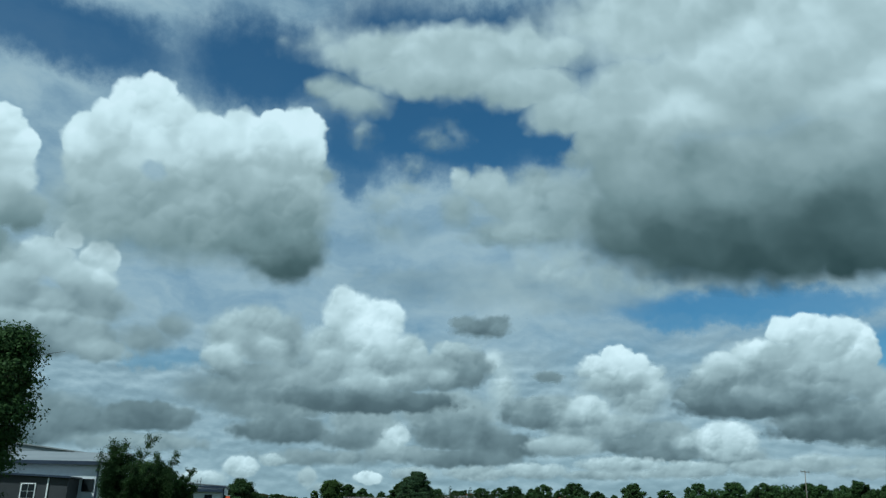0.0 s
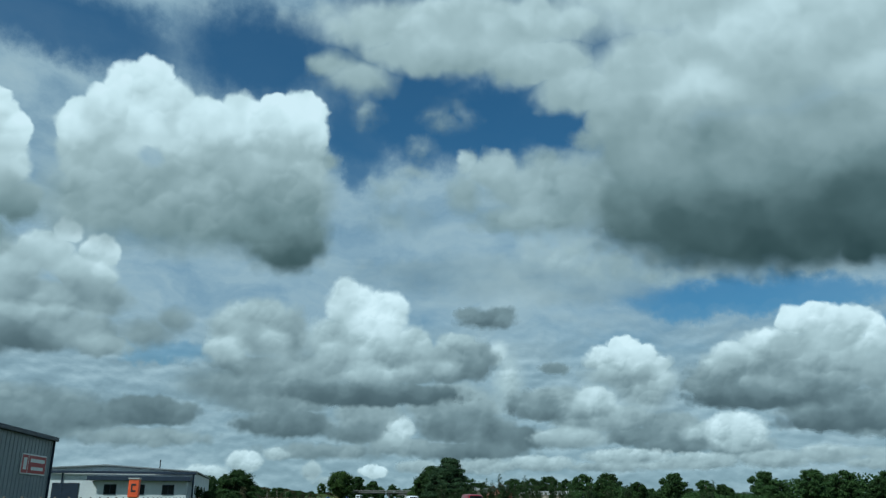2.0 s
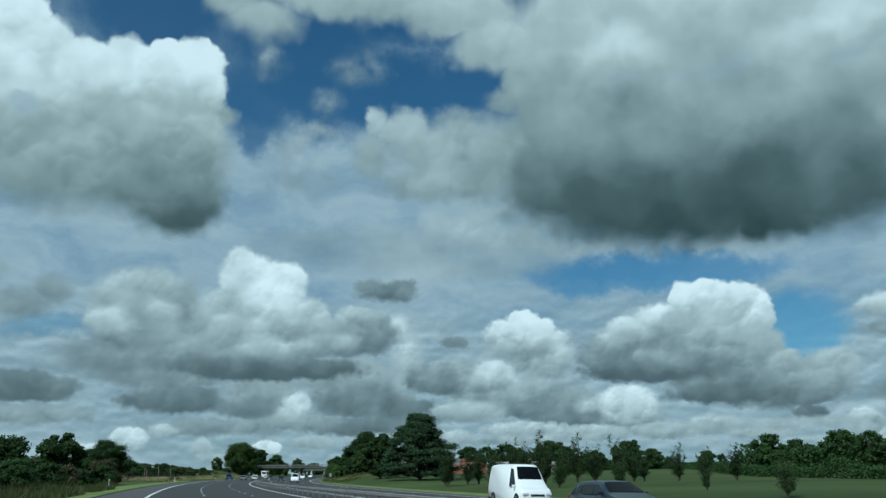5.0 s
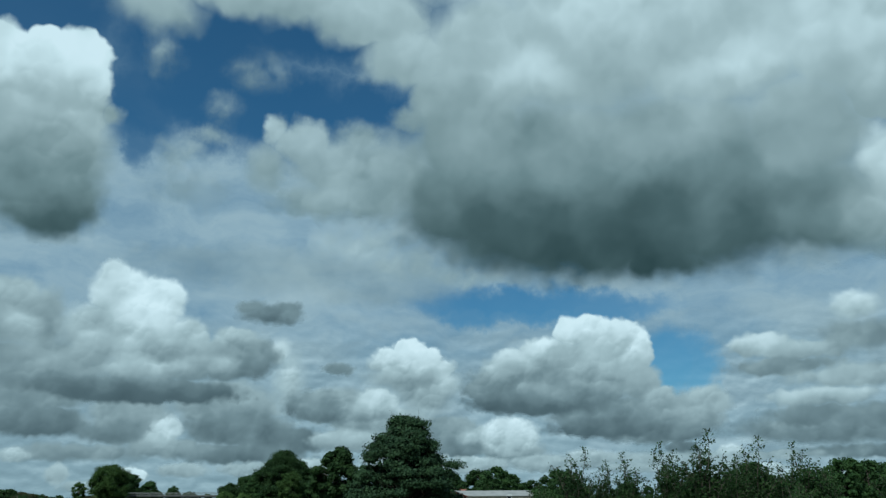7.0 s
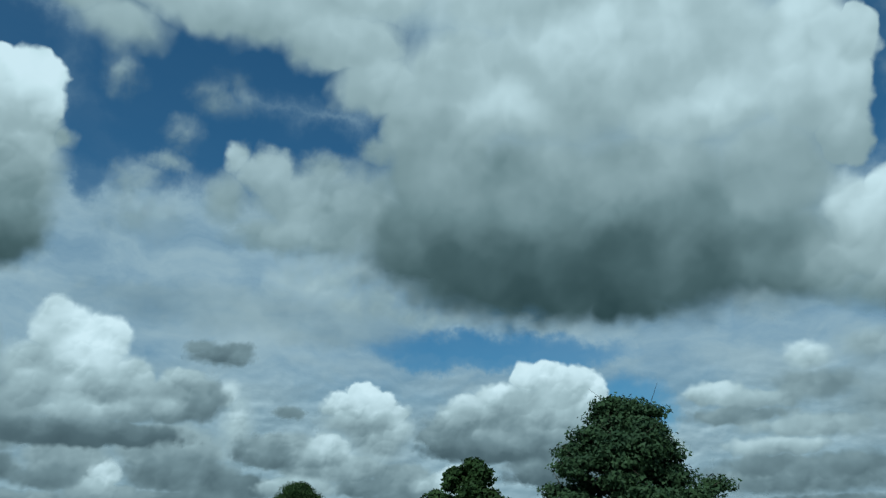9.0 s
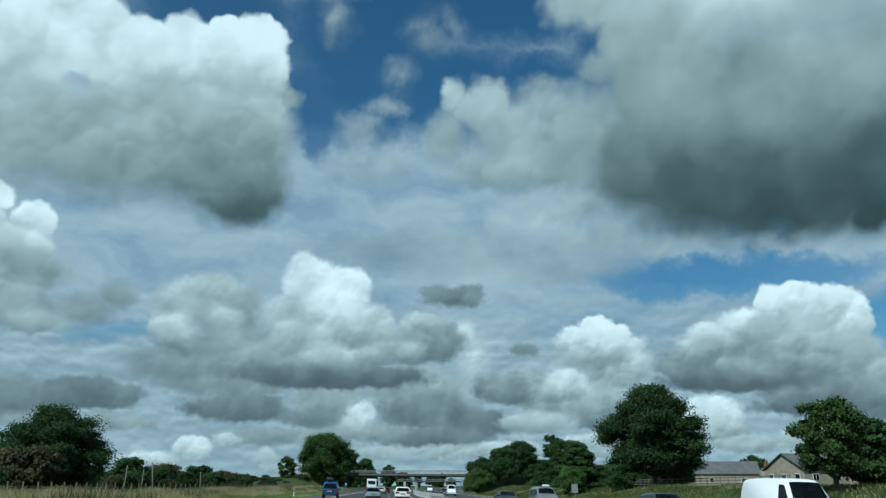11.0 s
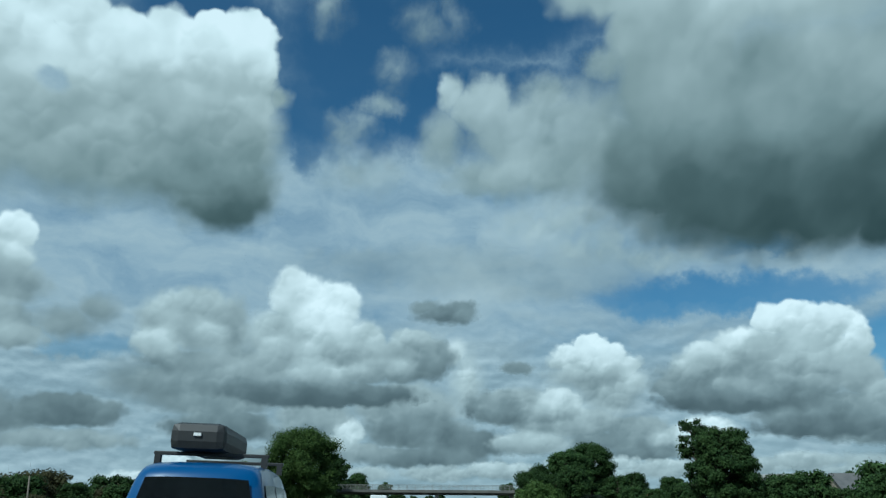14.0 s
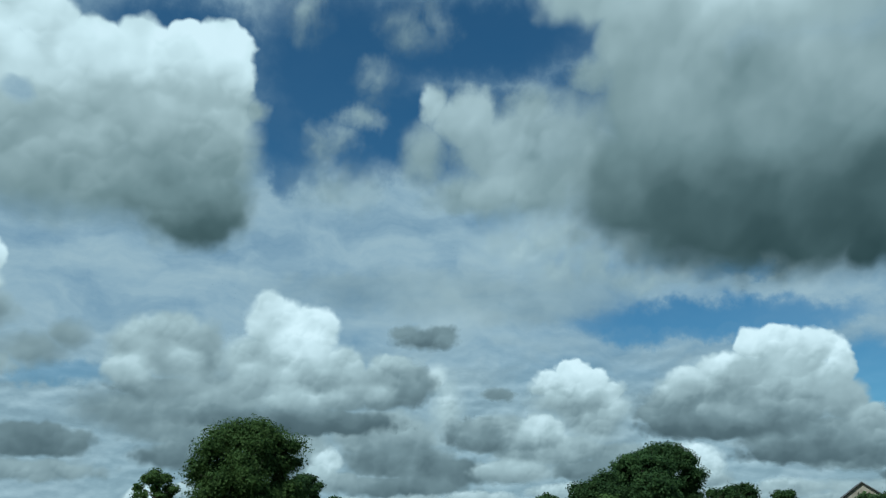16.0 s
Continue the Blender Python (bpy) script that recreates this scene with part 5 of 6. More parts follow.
def vehicle(name, label, category, paint, side, belt, w, tumble, rear_glass, front_glass, side_glass, wheels, wheel_r=0.32,
            lamps="tall", plate=0.62, clad=True, round_edge=0.08):
    """A road vehicle. side: its outline (y ahead, z up) from the rear bumper over the roof to the front bumper.
    rear_glass, front_glass: (y, z) of the pane's foot and head. side_glass: panes as (y, z) corners."""
    root = new(name)
    top = max(p[1] for p in side)

    def half(z):
        k = max(0.0, (z - belt) / (top - belt))
        return w / 2 * (1 - tumble * k ** 1.3) * (0.96 if z < 0.35 else 1.0)

    def curve(f, y, z):
        """The skin bows in towards the sides, in plan and over the roof."""
        k = abs(f) ** 4
        rim = max(0.0, (abs(f) - 0.9) / 0.1) ** 2
        drop = max(0.0, (z - belt) / (top - belt))
        return Vector((f * half(z), y * (1 - 0.045 * k) - math.copysign(0.035, y) * rim, z - (0.045 * k + 0.035 * rim) * drop))

    outline = side
    for _ in range(2):
        cut = []
        for p, q in zip(outline, outline[1:] + outline[:1]):
            cut += [(p[0] * 0.78 + q[0] * 0.22, p[1] * 0.78 + q[1] * 0.22), (p[0] * 0.22 + q[0] * 0.78, p[1] * 0.22 + q[1] * 0.78)]
        outline = cut
    bm = bmesh.new()
    stations = (-1.0, -0.98, -0.93, -0.8, -0.5, 0.0, 0.5, 0.8, 0.93, 0.98, 1.0)
    loops = [[bm.verts.new(curve(f, y, z)) for y, z in outline] for f in stations]
    n = len(outline)
    for a, b in zip(loops, loops[1:]):
        for i in range(n):
            j = (i + 1) % n
            bm.faces.new((a[i], a[j], b[j], b[i]))
    bm.faces.new(loops[0])
    bm.faces.new(loops[-1][::-1])
    bmesh.ops.recalc_face_normals(bm, faces=bm.faces)
    body = part("body", bm, paint, root, smooth=True)
    body.data.set_sharp_from_angle(angle=radians(60))
    length0, length1 = min(p[0] for p in side), max(p[0] for p in side)

    def pane(nm, foot, head, sign, inset):
        (y0, z0), (y1, z1) = foot, head
        d = Vector((0, z1 - z0, -(y1 - y0))).normalized() * (0.02 * sign)
        bm = bmesh.new()
        lo, hi = [], []
        for i in range(9):
            f = -1 + i / 4
            lo.append(bm.verts.new(curve(f * (1 - inset / half(z0)), y0, z0) + d))
            hi.append(bm.verts.new(curve(f * (1 - (inset + 0.03) / half(z1)), y1, z1) + d))
        for i in range(8):
            bm.faces.new((lo[i], lo[i + 1], hi[i + 1], hi[i]))
        bmesh.ops.solidify(bm, geom=bm.faces[:], thickness=0.004)
        return part(nm, bm, GLASS, root, smooth=False)

    pane("rear_window", *rear_glass, -1, 0.13)
    pane("windscreen", *front_glass, 1, 0.09)
    for corners in side_glass:
        for sx in (-1, 1):
            pts = [Vector((sx * 0.010, 0, 0)) + curve(sx, y, z) for y, z in corners]
            part("side_window", quad_mesh(pts if sx > 0 else pts[::-1], 0.004), GLASS, root)
    # wheels in dark arches
    for y in wheels:
        for sx in (-1, 1):
            x = sx * (w / 2 - 0.10)
            bm = cyl_mesh(wheel_r + 0.05, 0.06, 20, "X")
            bmesh.ops.translate(bm, verts=bm.verts, vec=(sx * (w / 2 - 0.018), y, wheel_r + 0.02))
            part("wheel_arch", bm, BLACK_PLASTIC, root)
            wh = new("wheel")
            wh.parent = root
            bm = cyl_mesh(wheel_r, 0.21, 24, "X", 0.03)
            bmesh.ops.translate(bm, verts=bm.verts, vec=(x + sx * 0.02, y, wheel_r))
            part("tyre", bm, TYRE, wh)
            bm = cyl_mesh(wheel_r * 0.66, 0.03, 18, "X", 0.008)
            bmesh.ops.translate(bm, verts=bm.verts, vec=(x + sx * 0.125, y, wheel_r))
            part("rim", bm, RIM, wh)
    # bumpers, lamps, plates, mirrors
    if clad:
        part("rear_bumper", box_mesh(-w / 2 * 0.93, w / 2 * 0.93, length0 - 0.05, length0 + 0.12, 0.34, 0.50, 0.03), BLACK_PLASTIC, root)
        part("front_bumper", box_mesh(-w / 2 * 0.9, w / 2 * 0.9, length1 - 0.12, length1 + 0.04, 0.28, 0.46, 0.03), BLACK_PLASTIC, root)
    fy, fz = rear_glass[0]
    hy, hz = rear_glass[1]
    for sx in (-1, 1):
        if lamps == "tall":
            z0, z1 = fz - 0.12, hz - 0.02
            pts = [Vector((sx * (half(z0) - 0.005), fy - 0.075, z0)), Vector((sx * (half(z0) - 0.12), fy - 0.075, z0)),
                   Vector((sx * (half(z1) - 0.10), hy - 0.055, z1)), Vector((sx * (half(z1) - 0.0), hy - 0.055, z1))]
            part("tail_lamp", quad_mesh(pts if sx < 0 else pts[::-1], 0.02), RED_LAMP, root)
            wrap = [(fy - 0.05, z0), (fy + 0.24, z0 + 0.09), (hy + 0.07, z1 - 0.02), (hy - 0.05, z1)]
            pts = [Vector((sx * (half(z) + 0.012), y, z)) for y, z in wrap]
            part("tail_lamp", quad_mesh(pts if sx > 0 else pts[::-1], 0.012), RED_LAMP, root)
        elif lamps == "wide":
            part("tail_lamp", box_mesh(*sorted((sx * 0.42, sx * w / 2 * 0.97)), length0 - 0.02, length0 + 0.2, fz - 0.2, fz - 0.06, 0.02), RED_LAMP, root)
        else:
            part("tail_lamp", box_mesh(*sorted((sx * w / 2 * 0.80, sx * w / 2 * 0.985)), length0 - 0.025, length0 + 0.1, 0.62, 0.98, 0.02), RED_LAMP, root)
        part("headlamp", box_mesh(*sorted((sx * w / 2 * 0.58, sx * w / 2 * 0.95)), length1 - 0.22, length1 - 0.005, 0.62, 0.76, 0.03), CLEAR_LAMP, root)
        yf = front_glass[0][0] - 0.35
        part("wing_mirror", box_mesh(*sorted((sx * (w / 2 - 0.02), sx * (w / 2 + 0.17))), yf - 0.06, yf + 0.06, belt + 0.02, belt + 0.17, 0.03), paint, root)
    pl = part("number_plate", box_mesh(-0.26, 0.26, length0 - 0.062, length0 - 0.02, plate, plate + 0.11), PLATE_YELLOW, root, "yellow rear number plate")
    for i in range(6):
        x = -0.2 + i * 0.07 + (0.04 if i > 3 else 0)
        part("bar", box_mesh(x - 0.02, x + 0.02, length0 - 0.066, length0 - 0.06, plate + 0.025, plate + 0.085), BLACK_PLASTIC, pl)
    part("number_plate", box_mesh(-0.26, 0.26, length1 + 0.03, length1 + 0.05, 0.40, 0.51), PLATE_WHITE, root, "white front number plate")
    part("grille", box_mesh(-0.42, 0.42, length1 - 0.04, length1 + 0.012, 0.56, 0.68, 0.01), BLACK_PLASTIC, root)
    return tagged(root, label, category)


def hatchback(name, label, paint, lamps="tall", lift=0.0):
    h = lift
    side = [(-2.05, 0.26), (-2.10, 0.58), (-2.02, 0.92 + h), (-1.62, 1.36 + h), (-1.35, 1.43 + h), (-0.4, 1.48 + h), (0.25, 1.45 + h),
            (1.12, 1.00 + h), (1.85, 0.84 + h), (2.08, 0.66), (2.12, 0.26)]
    return vehicle(name, label, "car", paint, side, 0.92 + h, 1.74, 0.24, ((-1.99, 0.97 + h), (-1.66, 1.34 + h)), ((1.04, 1.05 + h), (0.36, 1.40 + h)),
                   [[(-0.05, 0.97 + h), (0.85, 0.99 + h), (0.28, 1.36 + h), (-0.05, 1.39 + h)], [(-1.05, 0.96 + h), (-0.13, 0.97 + h), (-0.13, 1.39 + h), (-1.05, 1.37 + h)],
                    [(-1.6, 1.02 + h), (-1.13, 0.98 + h), (-1.13, 1.35 + h), (-1.42, 1.31 + h)]], (-1.3, 1.32), 0.31, lamps, 0.74)


def suv(name, label, paint, lamps="wide"):
    side = [(-2.10, 0.34), (-2.14, 0.70), (-2.06, 1.02), (-1.72, 1.46), (-1.5, 1.55), (-0.3, 1.60), (0.35, 1.56), (1.10, 1.10), (1.95, 0.98), (2.12, 0.76), (2.14, 0.34)]
    return vehicle(name, label, "car", paint, side, 1.02, 1.82, 0.20, ((-2.04, 1.07), (-1.76, 1.44)), ((1.02, 1.15), (0.45, 1.51)),
                   [[(-0.05, 1.06), (0.88, 1.09), (0.38, 1.47), (-0.05, 1.50)], [(-1.05, 1.05), (-0.13, 1.06), (-0.13, 1.50), (-1.05, 1.48)],
                    [(-1.7, 1.12), (-1.13, 1.07), (-1.13, 1.46), (-1.5, 1.42)]], (-1.3, 1.33), 0.35, lamps, 0.80)


def van(name, label, paint, height=1.95, glazed=True, lamps="low", length=4.9):
    r, f, k = -length / 2, length / 2, height
    side = [(r, 0.34), (r - 0.02, 0.95), (r + 0.10, k - 0.20), (r + 0.35, k - 0.03), (r + 1.5, k), (f - 2.0, k - 0.02), (f - 1.55, k - 0.12),
            (f - 0.75, 1.12), (f - 0.12, 0.92), (f, 0.66), (f, 0.32)]
    panes = [[(f - 1.95, 1.10), (f - 0.95, 1.10), (f - 1.5, k - 0.25), (f - 1.95, k - 0.22)]]
    if glazed:
        panes += [[(r + 1.75, 1.10), (f - 2.05, 1.10), (f - 2.05, k - 0.22), (r + 1.75, k - 0.22)], [(r + 0.3, 1.10), (r + 1.6, 1.10), (r + 1.6, k - 0.22), (r + 0.35, k - 0.24)]]
    return vehicle(name, label, "van", paint, side, 1.02, 1.86, 0.20, ((r + 0.02, 1.14), (r + 0.09, k - 0.24)), ((f - 0.83, 1.16), (f - 1.46, k - 0.19)),
                   panes, (r + 0.95, f - 0.95), 0.33, lamps, 0.78, True, 0.13)


def park(ob, s, u, turn=0.0):
    ob.matrix_basis = along(s, u, 0.0, turn)
    return ob


# the camper van ahead, with its roof box and bars
camper = van("camper_van", "blue camper van with a black roof box, driving ahead", BLUE_PAINT)
for _y in (-1.5, 0.6):
    part("roof_bar", box_mesh(-0.78, 0.78, _y - 0.03, _y + 0.03, 2.02, 2.07, 0.01), BLACK_PLASTIC, camper)
    for _x in (-0.72, 0.72):
        part("bar_foot", box_mesh(_x - 0.04, _x + 0.04, _y - 0.05, _y + 0.05, 1.88, 2.03), BLACK_PLASTIC, camper)
_bm = box_mesh(-0.52, 0.22, -1.9, 0.3, 2.07, 2.44, 0.12)
_rb = part("roof_box", _bm, BLACK_PLASTIC, camper, "glossy black plastic roof box")
part("badge", box_mesh(-0.20, -0.10, -1.925, -1.895, 2.26, 2.30), PLATE_WHITE, _rb)
part("wiper", box_mesh(-0.02, 0.30, -2.51, -2.48, 1.16, 1.19), BLACK_PLASTIC, camper)
part("tailgate_strip", box_mesh(-0.86, 0.86, -2.51, -2.44, 0.99, 1.02), CHROME, camper)
park(camper, 433.0, -2.1)
park(hatchback("hatchback", "silver-blue hatchback with tall red tail lamps", SILVER_BLUE), 426.0, 3.1)
park(suv("suv", "white sport utility car with dark glass", WHITE_PAINT), 428.0, 6.55)
near = hatchback("hatchback", "dark slate-blue hatchback with a whip aerial in the next lane", SLATE_PAINT, "tall", 0.12)
_bm = cyl_mesh(0.0045, 0.52, 6)
bmesh.ops.rotate(_bm, verts=_bm.verts, matrix=Matrix.Rotation(radians(50), 3, "X"))
bmesh.ops.translate(_bm, verts=_bm.verts, vec=(-0.14, -0.05, 1.68))
part("aerial", _bm, BLACK_PLASTIC, near)
park(near, 51.65, 3.75)

park(hatchback("hatchback", "small white hatchback far ahead in the middle lane", WHITE_PAINT, "wide"), 520, 3.4)
park(hatchback("hatchback", "small dark hatchback far ahead", DARK_PAINT, "wide"), 532, 4.2)


def coach(label):
    root = new("coach")
    part("body", box_mesh(-1.25, 1.25, -6, 6, 0.35, 3.4, 0.14), WHITE_PAINT, root)
    part("rear_window", box_mesh(-0.95, 0.95, -6.03, -5.96, 2.0, 2.9, 0.02), GLASS, root)
    part("windscreen", box_mesh(-1.1, 1.1, 5.96, 6.03, 1.4, 3.0, 0.02), GLASS, root)
    for sx in (-1, 1):
        for i in range(6):
            y = -5.4 + i * 1.85
            part("side_window", box_mesh(*sorted((sx * 1.24, sx * 1.262)), y, y + 1.7, 1.9, 2.9, 0.005), GLASS, root)
        part("tail_lamp", box_mesh(*sorted((sx * 0.98, sx * 1.2)), -6.04, -5.95, 0.8, 1.4, 0.02), RED_LAMP, root)
        for y in (-3.4, 3.9):
            bm = cyl_mesh(0.48, 0.3, 20, "X", 0.04)
            bmesh.ops.translate(bm, verts=bm.verts, vec=(sx * 1.1, y, 0.48))
            part("wheel", bm, TYRE, root)
    part("bumper", box_mesh(-1.2, 1.2, -6.06, -5.9, 0.4, 0.7, 0.03), BLACK_PLASTIC, root)
    return tagged(root, label, "coach")


park(coach("white coach far ahead in the slow lane"), 552, 0.0)

# oncoming traffic
taxi = van("van", "silver people carrier with a white roof sign, oncoming", SILVER_PAINT)
part("roof_sign", box_mesh(-0.32, 0.32, 0.85, 1.15, 1.95, 2.13, 0.04), PLATE_WHITE, taxi, "white taxi roof sign")
park(taxi, 407.6, 19.2, 180)
park(hatchback("hatchback", "dark hatchback oncoming beyond the barrier", DARK_PAINT, "wide"), 407.5, 15.6, 180)
park(suv("suv", "slate-grey sport utility car oncoming", SLATE_PAINT), 377, 19.4, 180)
park(van("van", "white panel van oncoming", WHITE_PAINT, 2.3, False, "low", 5.4), 363, 19.4, 180)
park(van("van", "white panel van oncoming before the bridge", WHITE_PAINT, 2.4, False, "low", 5.6), 520, 19.4, 180)
park(hatchback("hatchback", "dark hatchback oncoming near the bridge", DARK_PAINT, "wide"), 556, 19.2, 180)
park(van("van", "white panel van oncoming under the bridge", WHITE_PAINT, 2.4, False, "low", 5.6), 640, 15.8, 180)
redvan = van("van", "dark red panel van with pale lettering bars, oncoming", RED_PAINT, 2.45, False, "low", 5.6)
for _k, (_y0, _y1, _z0, _z1) in enumerate(((-0.9, 0.0, 1.72, 1.82), (0.05, 0.9, 1.68, 1.86), (-0.3, 0.7, 1.45, 1.55))):
    for _sx in (-1, 1):
        part("lettering_bar", box_mesh(*sorted((_sx * 0.86, _sx * 0.905)), _y0, _y1, _z0, _z1), PLATE_WHITE, redvan)
GREEN_VINYL = surface("green_vinyl", (0.02, 0.22, 0.07), (0.03, 0.28, 0.09), 4.0, 0.4)
for _sx in (-1, 1):
    _p = [Vector((_sx * 0.905, -2.5, 1.25)), Vector((_sx * 0.905, -1.9, 1.25)), Vector((_sx * 0.88, -2.35, 1.85)), Vector((_sx * 0.88, -2.5, 1.85))]
    part("green_panel", quad_mesh(_p if _sx > 0 else _p[::-1], 0.004), GREEN_VINYL, redvan)
park(redvan, 149, 19.4, 180)
park(van("van", "white van oncoming with a high roof", WHITE_PAINT, 2.4, False, "low", 5.6), 196, 19.4, 180)
park(hatchback("hatchback", "dark blue hatchback oncoming", SLATE_PAINT, "wide"), 178, 15.7, 180)


# ---------------------------------------------------------------- industrial units
CLADDING_GREY = surface("grey_cladding", (0.20, 0.225, 0.24), (0.25, 0.275, 0.29), 0.25, 0.55, fine=3.0)
CLADDING_WHITE = surface("white_cladding", (0.55, 0.57, 0.57), (0.66, 0.68, 0.68), 0.3, 0.55, fine=3.0)
ROOF_GREY = surface("roof_sheet", (0.17, 0.185, 0.19), (0.26, 0.275, 0.275), 0.25, 0.6, fine=2.0)
TRIM_BLUE = surface("navy_trim", (0.012, 0.022, 0.040), (0.022, 0.035, 0.060), 1.0, 0.5)
SIGN_RED = surface("sign_red", (0.30, 0.015, 0.018), (0.40, 0.025, 0.025), 2.0, 0.5)
BRICK_RED = surface("red_brick", (0.16, 0.055, 0.035), (0.28, 0.11, 0.07), 3.0, 0.85, fine=12.0)
CLADDING_BLACK = surface("black_cladding", (0.016, 0.018, 0.020), (0.035, 0.037, 0.040), 0.5, 0.6, fine=5.0)


def gable_roof(bm, x0, x1, y0, y1, z, rise, over=0.3, along_y=True, thick=0.15):
    """Two roof slopes with a ridge; thickness downwards."""
    if along_y:
        xm = (x0 + x1) / 2
        a = [(x0 - over, z), (xm, z + rise), (x1 + over, z)]
        rows = [[bm.verts.new((x, y, zz)) for x, zz in a] + [bm.verts.new((x, y, zz - thick)) for x, zz in a[::-1]] for y in (y0 - over, y1 + over)]
    else:
        ym = (y0 + y1) / 2
        a = [(y0 - over, z), (ym, z + rise), (y1 + over, z)]
        rows = [[bm.verts.new((x, y, zz)) for y, zz in a] + [bm.verts.new((x, y, zz - thick)) for y, zz in a[::-1]] for x in (x0 - over, x1 + over)]
    n = 6
    for i in range(n):
        j = (i + 1) % n
        bm.faces.new((rows[0][i], rows[0][j], rows[1][j], rows[1][i]))
    bm.faces.new(rows[0][::-1])
    bm.faces.new(rows[1])
    bmesh.ops.recalc_face_normals(bm, faces=bm.faces)


def walls_with_gables(bm, x0, x1, y0, y1, h, rise, along_y=True):
    if along_y:
        xm = (x0 + x1) / 2
        prof = [(x0, -0.5), (x1, -0.5), (x1, h), (xm, h + rise), (x0, h)]
        rows = [[bm.verts.new((x, y, z)) for x, z in prof] for y in (y0, y1)]
    else:
        ym = (y0 + y1) / 2
        prof = [(y0, -0.5), (y1, -0.5), (y1, h), (ym, h + rise), (y0, h)]
        rows = [[bm.verts.new((x, y, z)) for y, z in prof] for x in (x0, x1)]
    for i in range(5):
        j = (i + 1) % 5
        bm.faces.new((rows[0][i], rows[0][j], rows[1][j], rows[1][i]))
    bm.faces.new(rows[0][::-1])
    bm.faces.new(rows[1])
    bmesh.ops.recalc_face_normals(bm, faces=bm.faces)


def on_land(root, s, u, turn=0.0):
    root.matrix_basis = Matrix.Translation(at(s, u, bank(s, u))) @ pose(0, 0, 0, 0, 0, turn - math.degrees(line(s)[2]))
    return root


def grey_shed():
    """Grey sheet-clad shed with its long wall along the road and a red sign by the corner. Origin at the near far corner."""
    root = new("industrial_shed")
    bm = bmesh.new()
    walls_with_gables(bm, -26, 0, -39, 0, 6.6, 1.6)
    part("wall", bm, CLADDING_GREY, root)
    bm = bmesh.new()
    gable_roof(bm, -26, 0, -39, 0, 6.75, 1.6, 0.25)
    part("roof", bm, ROOF_GREY, root)
    part("gutter", box_mesh(0.02, 0.40, -39.3, 0.3, 6.42, 6.82, 0.05), TRIM_BLUE, root)
    for y in (-0.12, -19.0, -36.0):
        part("downpipe", box_mesh(0.02, 0.2, y - 0.09, y + 0.09, -0.3, 6.45, 0.02), TRIM_BLUE, root)
    me = bpy.data.meshes.new("cladding_rib")
    bm = box_mesh(0.0, 0.035, -0.04, 0.04, 0.0, 6.4)
    bm.to_mesh(me)
    bm.free()
    me.materials.append(CLADDING_GREY)
    for i in range(38):
        o = new("cladding_rib", me)
        o.parent = root
        o.location = (0.0, -0.7 - i, 0.0)
    sign = part("sign", box_mesh(0.05, 0.13, -9.3, -2.0, 3.05, 4.85, 0.02), PLATE_WHITE, root, "red and white wall sign")
    part("sign_panel", box_mesh(0.13, 0.15, -7.3, -2.15, 3.17, 4.73), SIGN_RED, sign)
    part("sign_panel", box_mesh(0.13, 0.15, -9.15, -7.5, 3.17, 4.73), SIGN_RED, sign)
    part("lettering_bar", box_mesh(0.15, 0.16, -6.9, -2.6, 4.14, 4.46), PLATE_WHITE, sign)
    part("lettering_bar", box_mesh(0.15, 0.16, -6.5, -2.9, 3.45, 3.75), PLATE_WHITE, sign)
    part("emblem", box_mesh(0.15, 0.16, -8.8, -7.9, 3.45, 4.5), PLATE_WHITE, sign)
    return tagged(root, "grey sheet-clad industrial shed with a red sign", "industrial building")


on_land(grey_shed(), 147, -24)


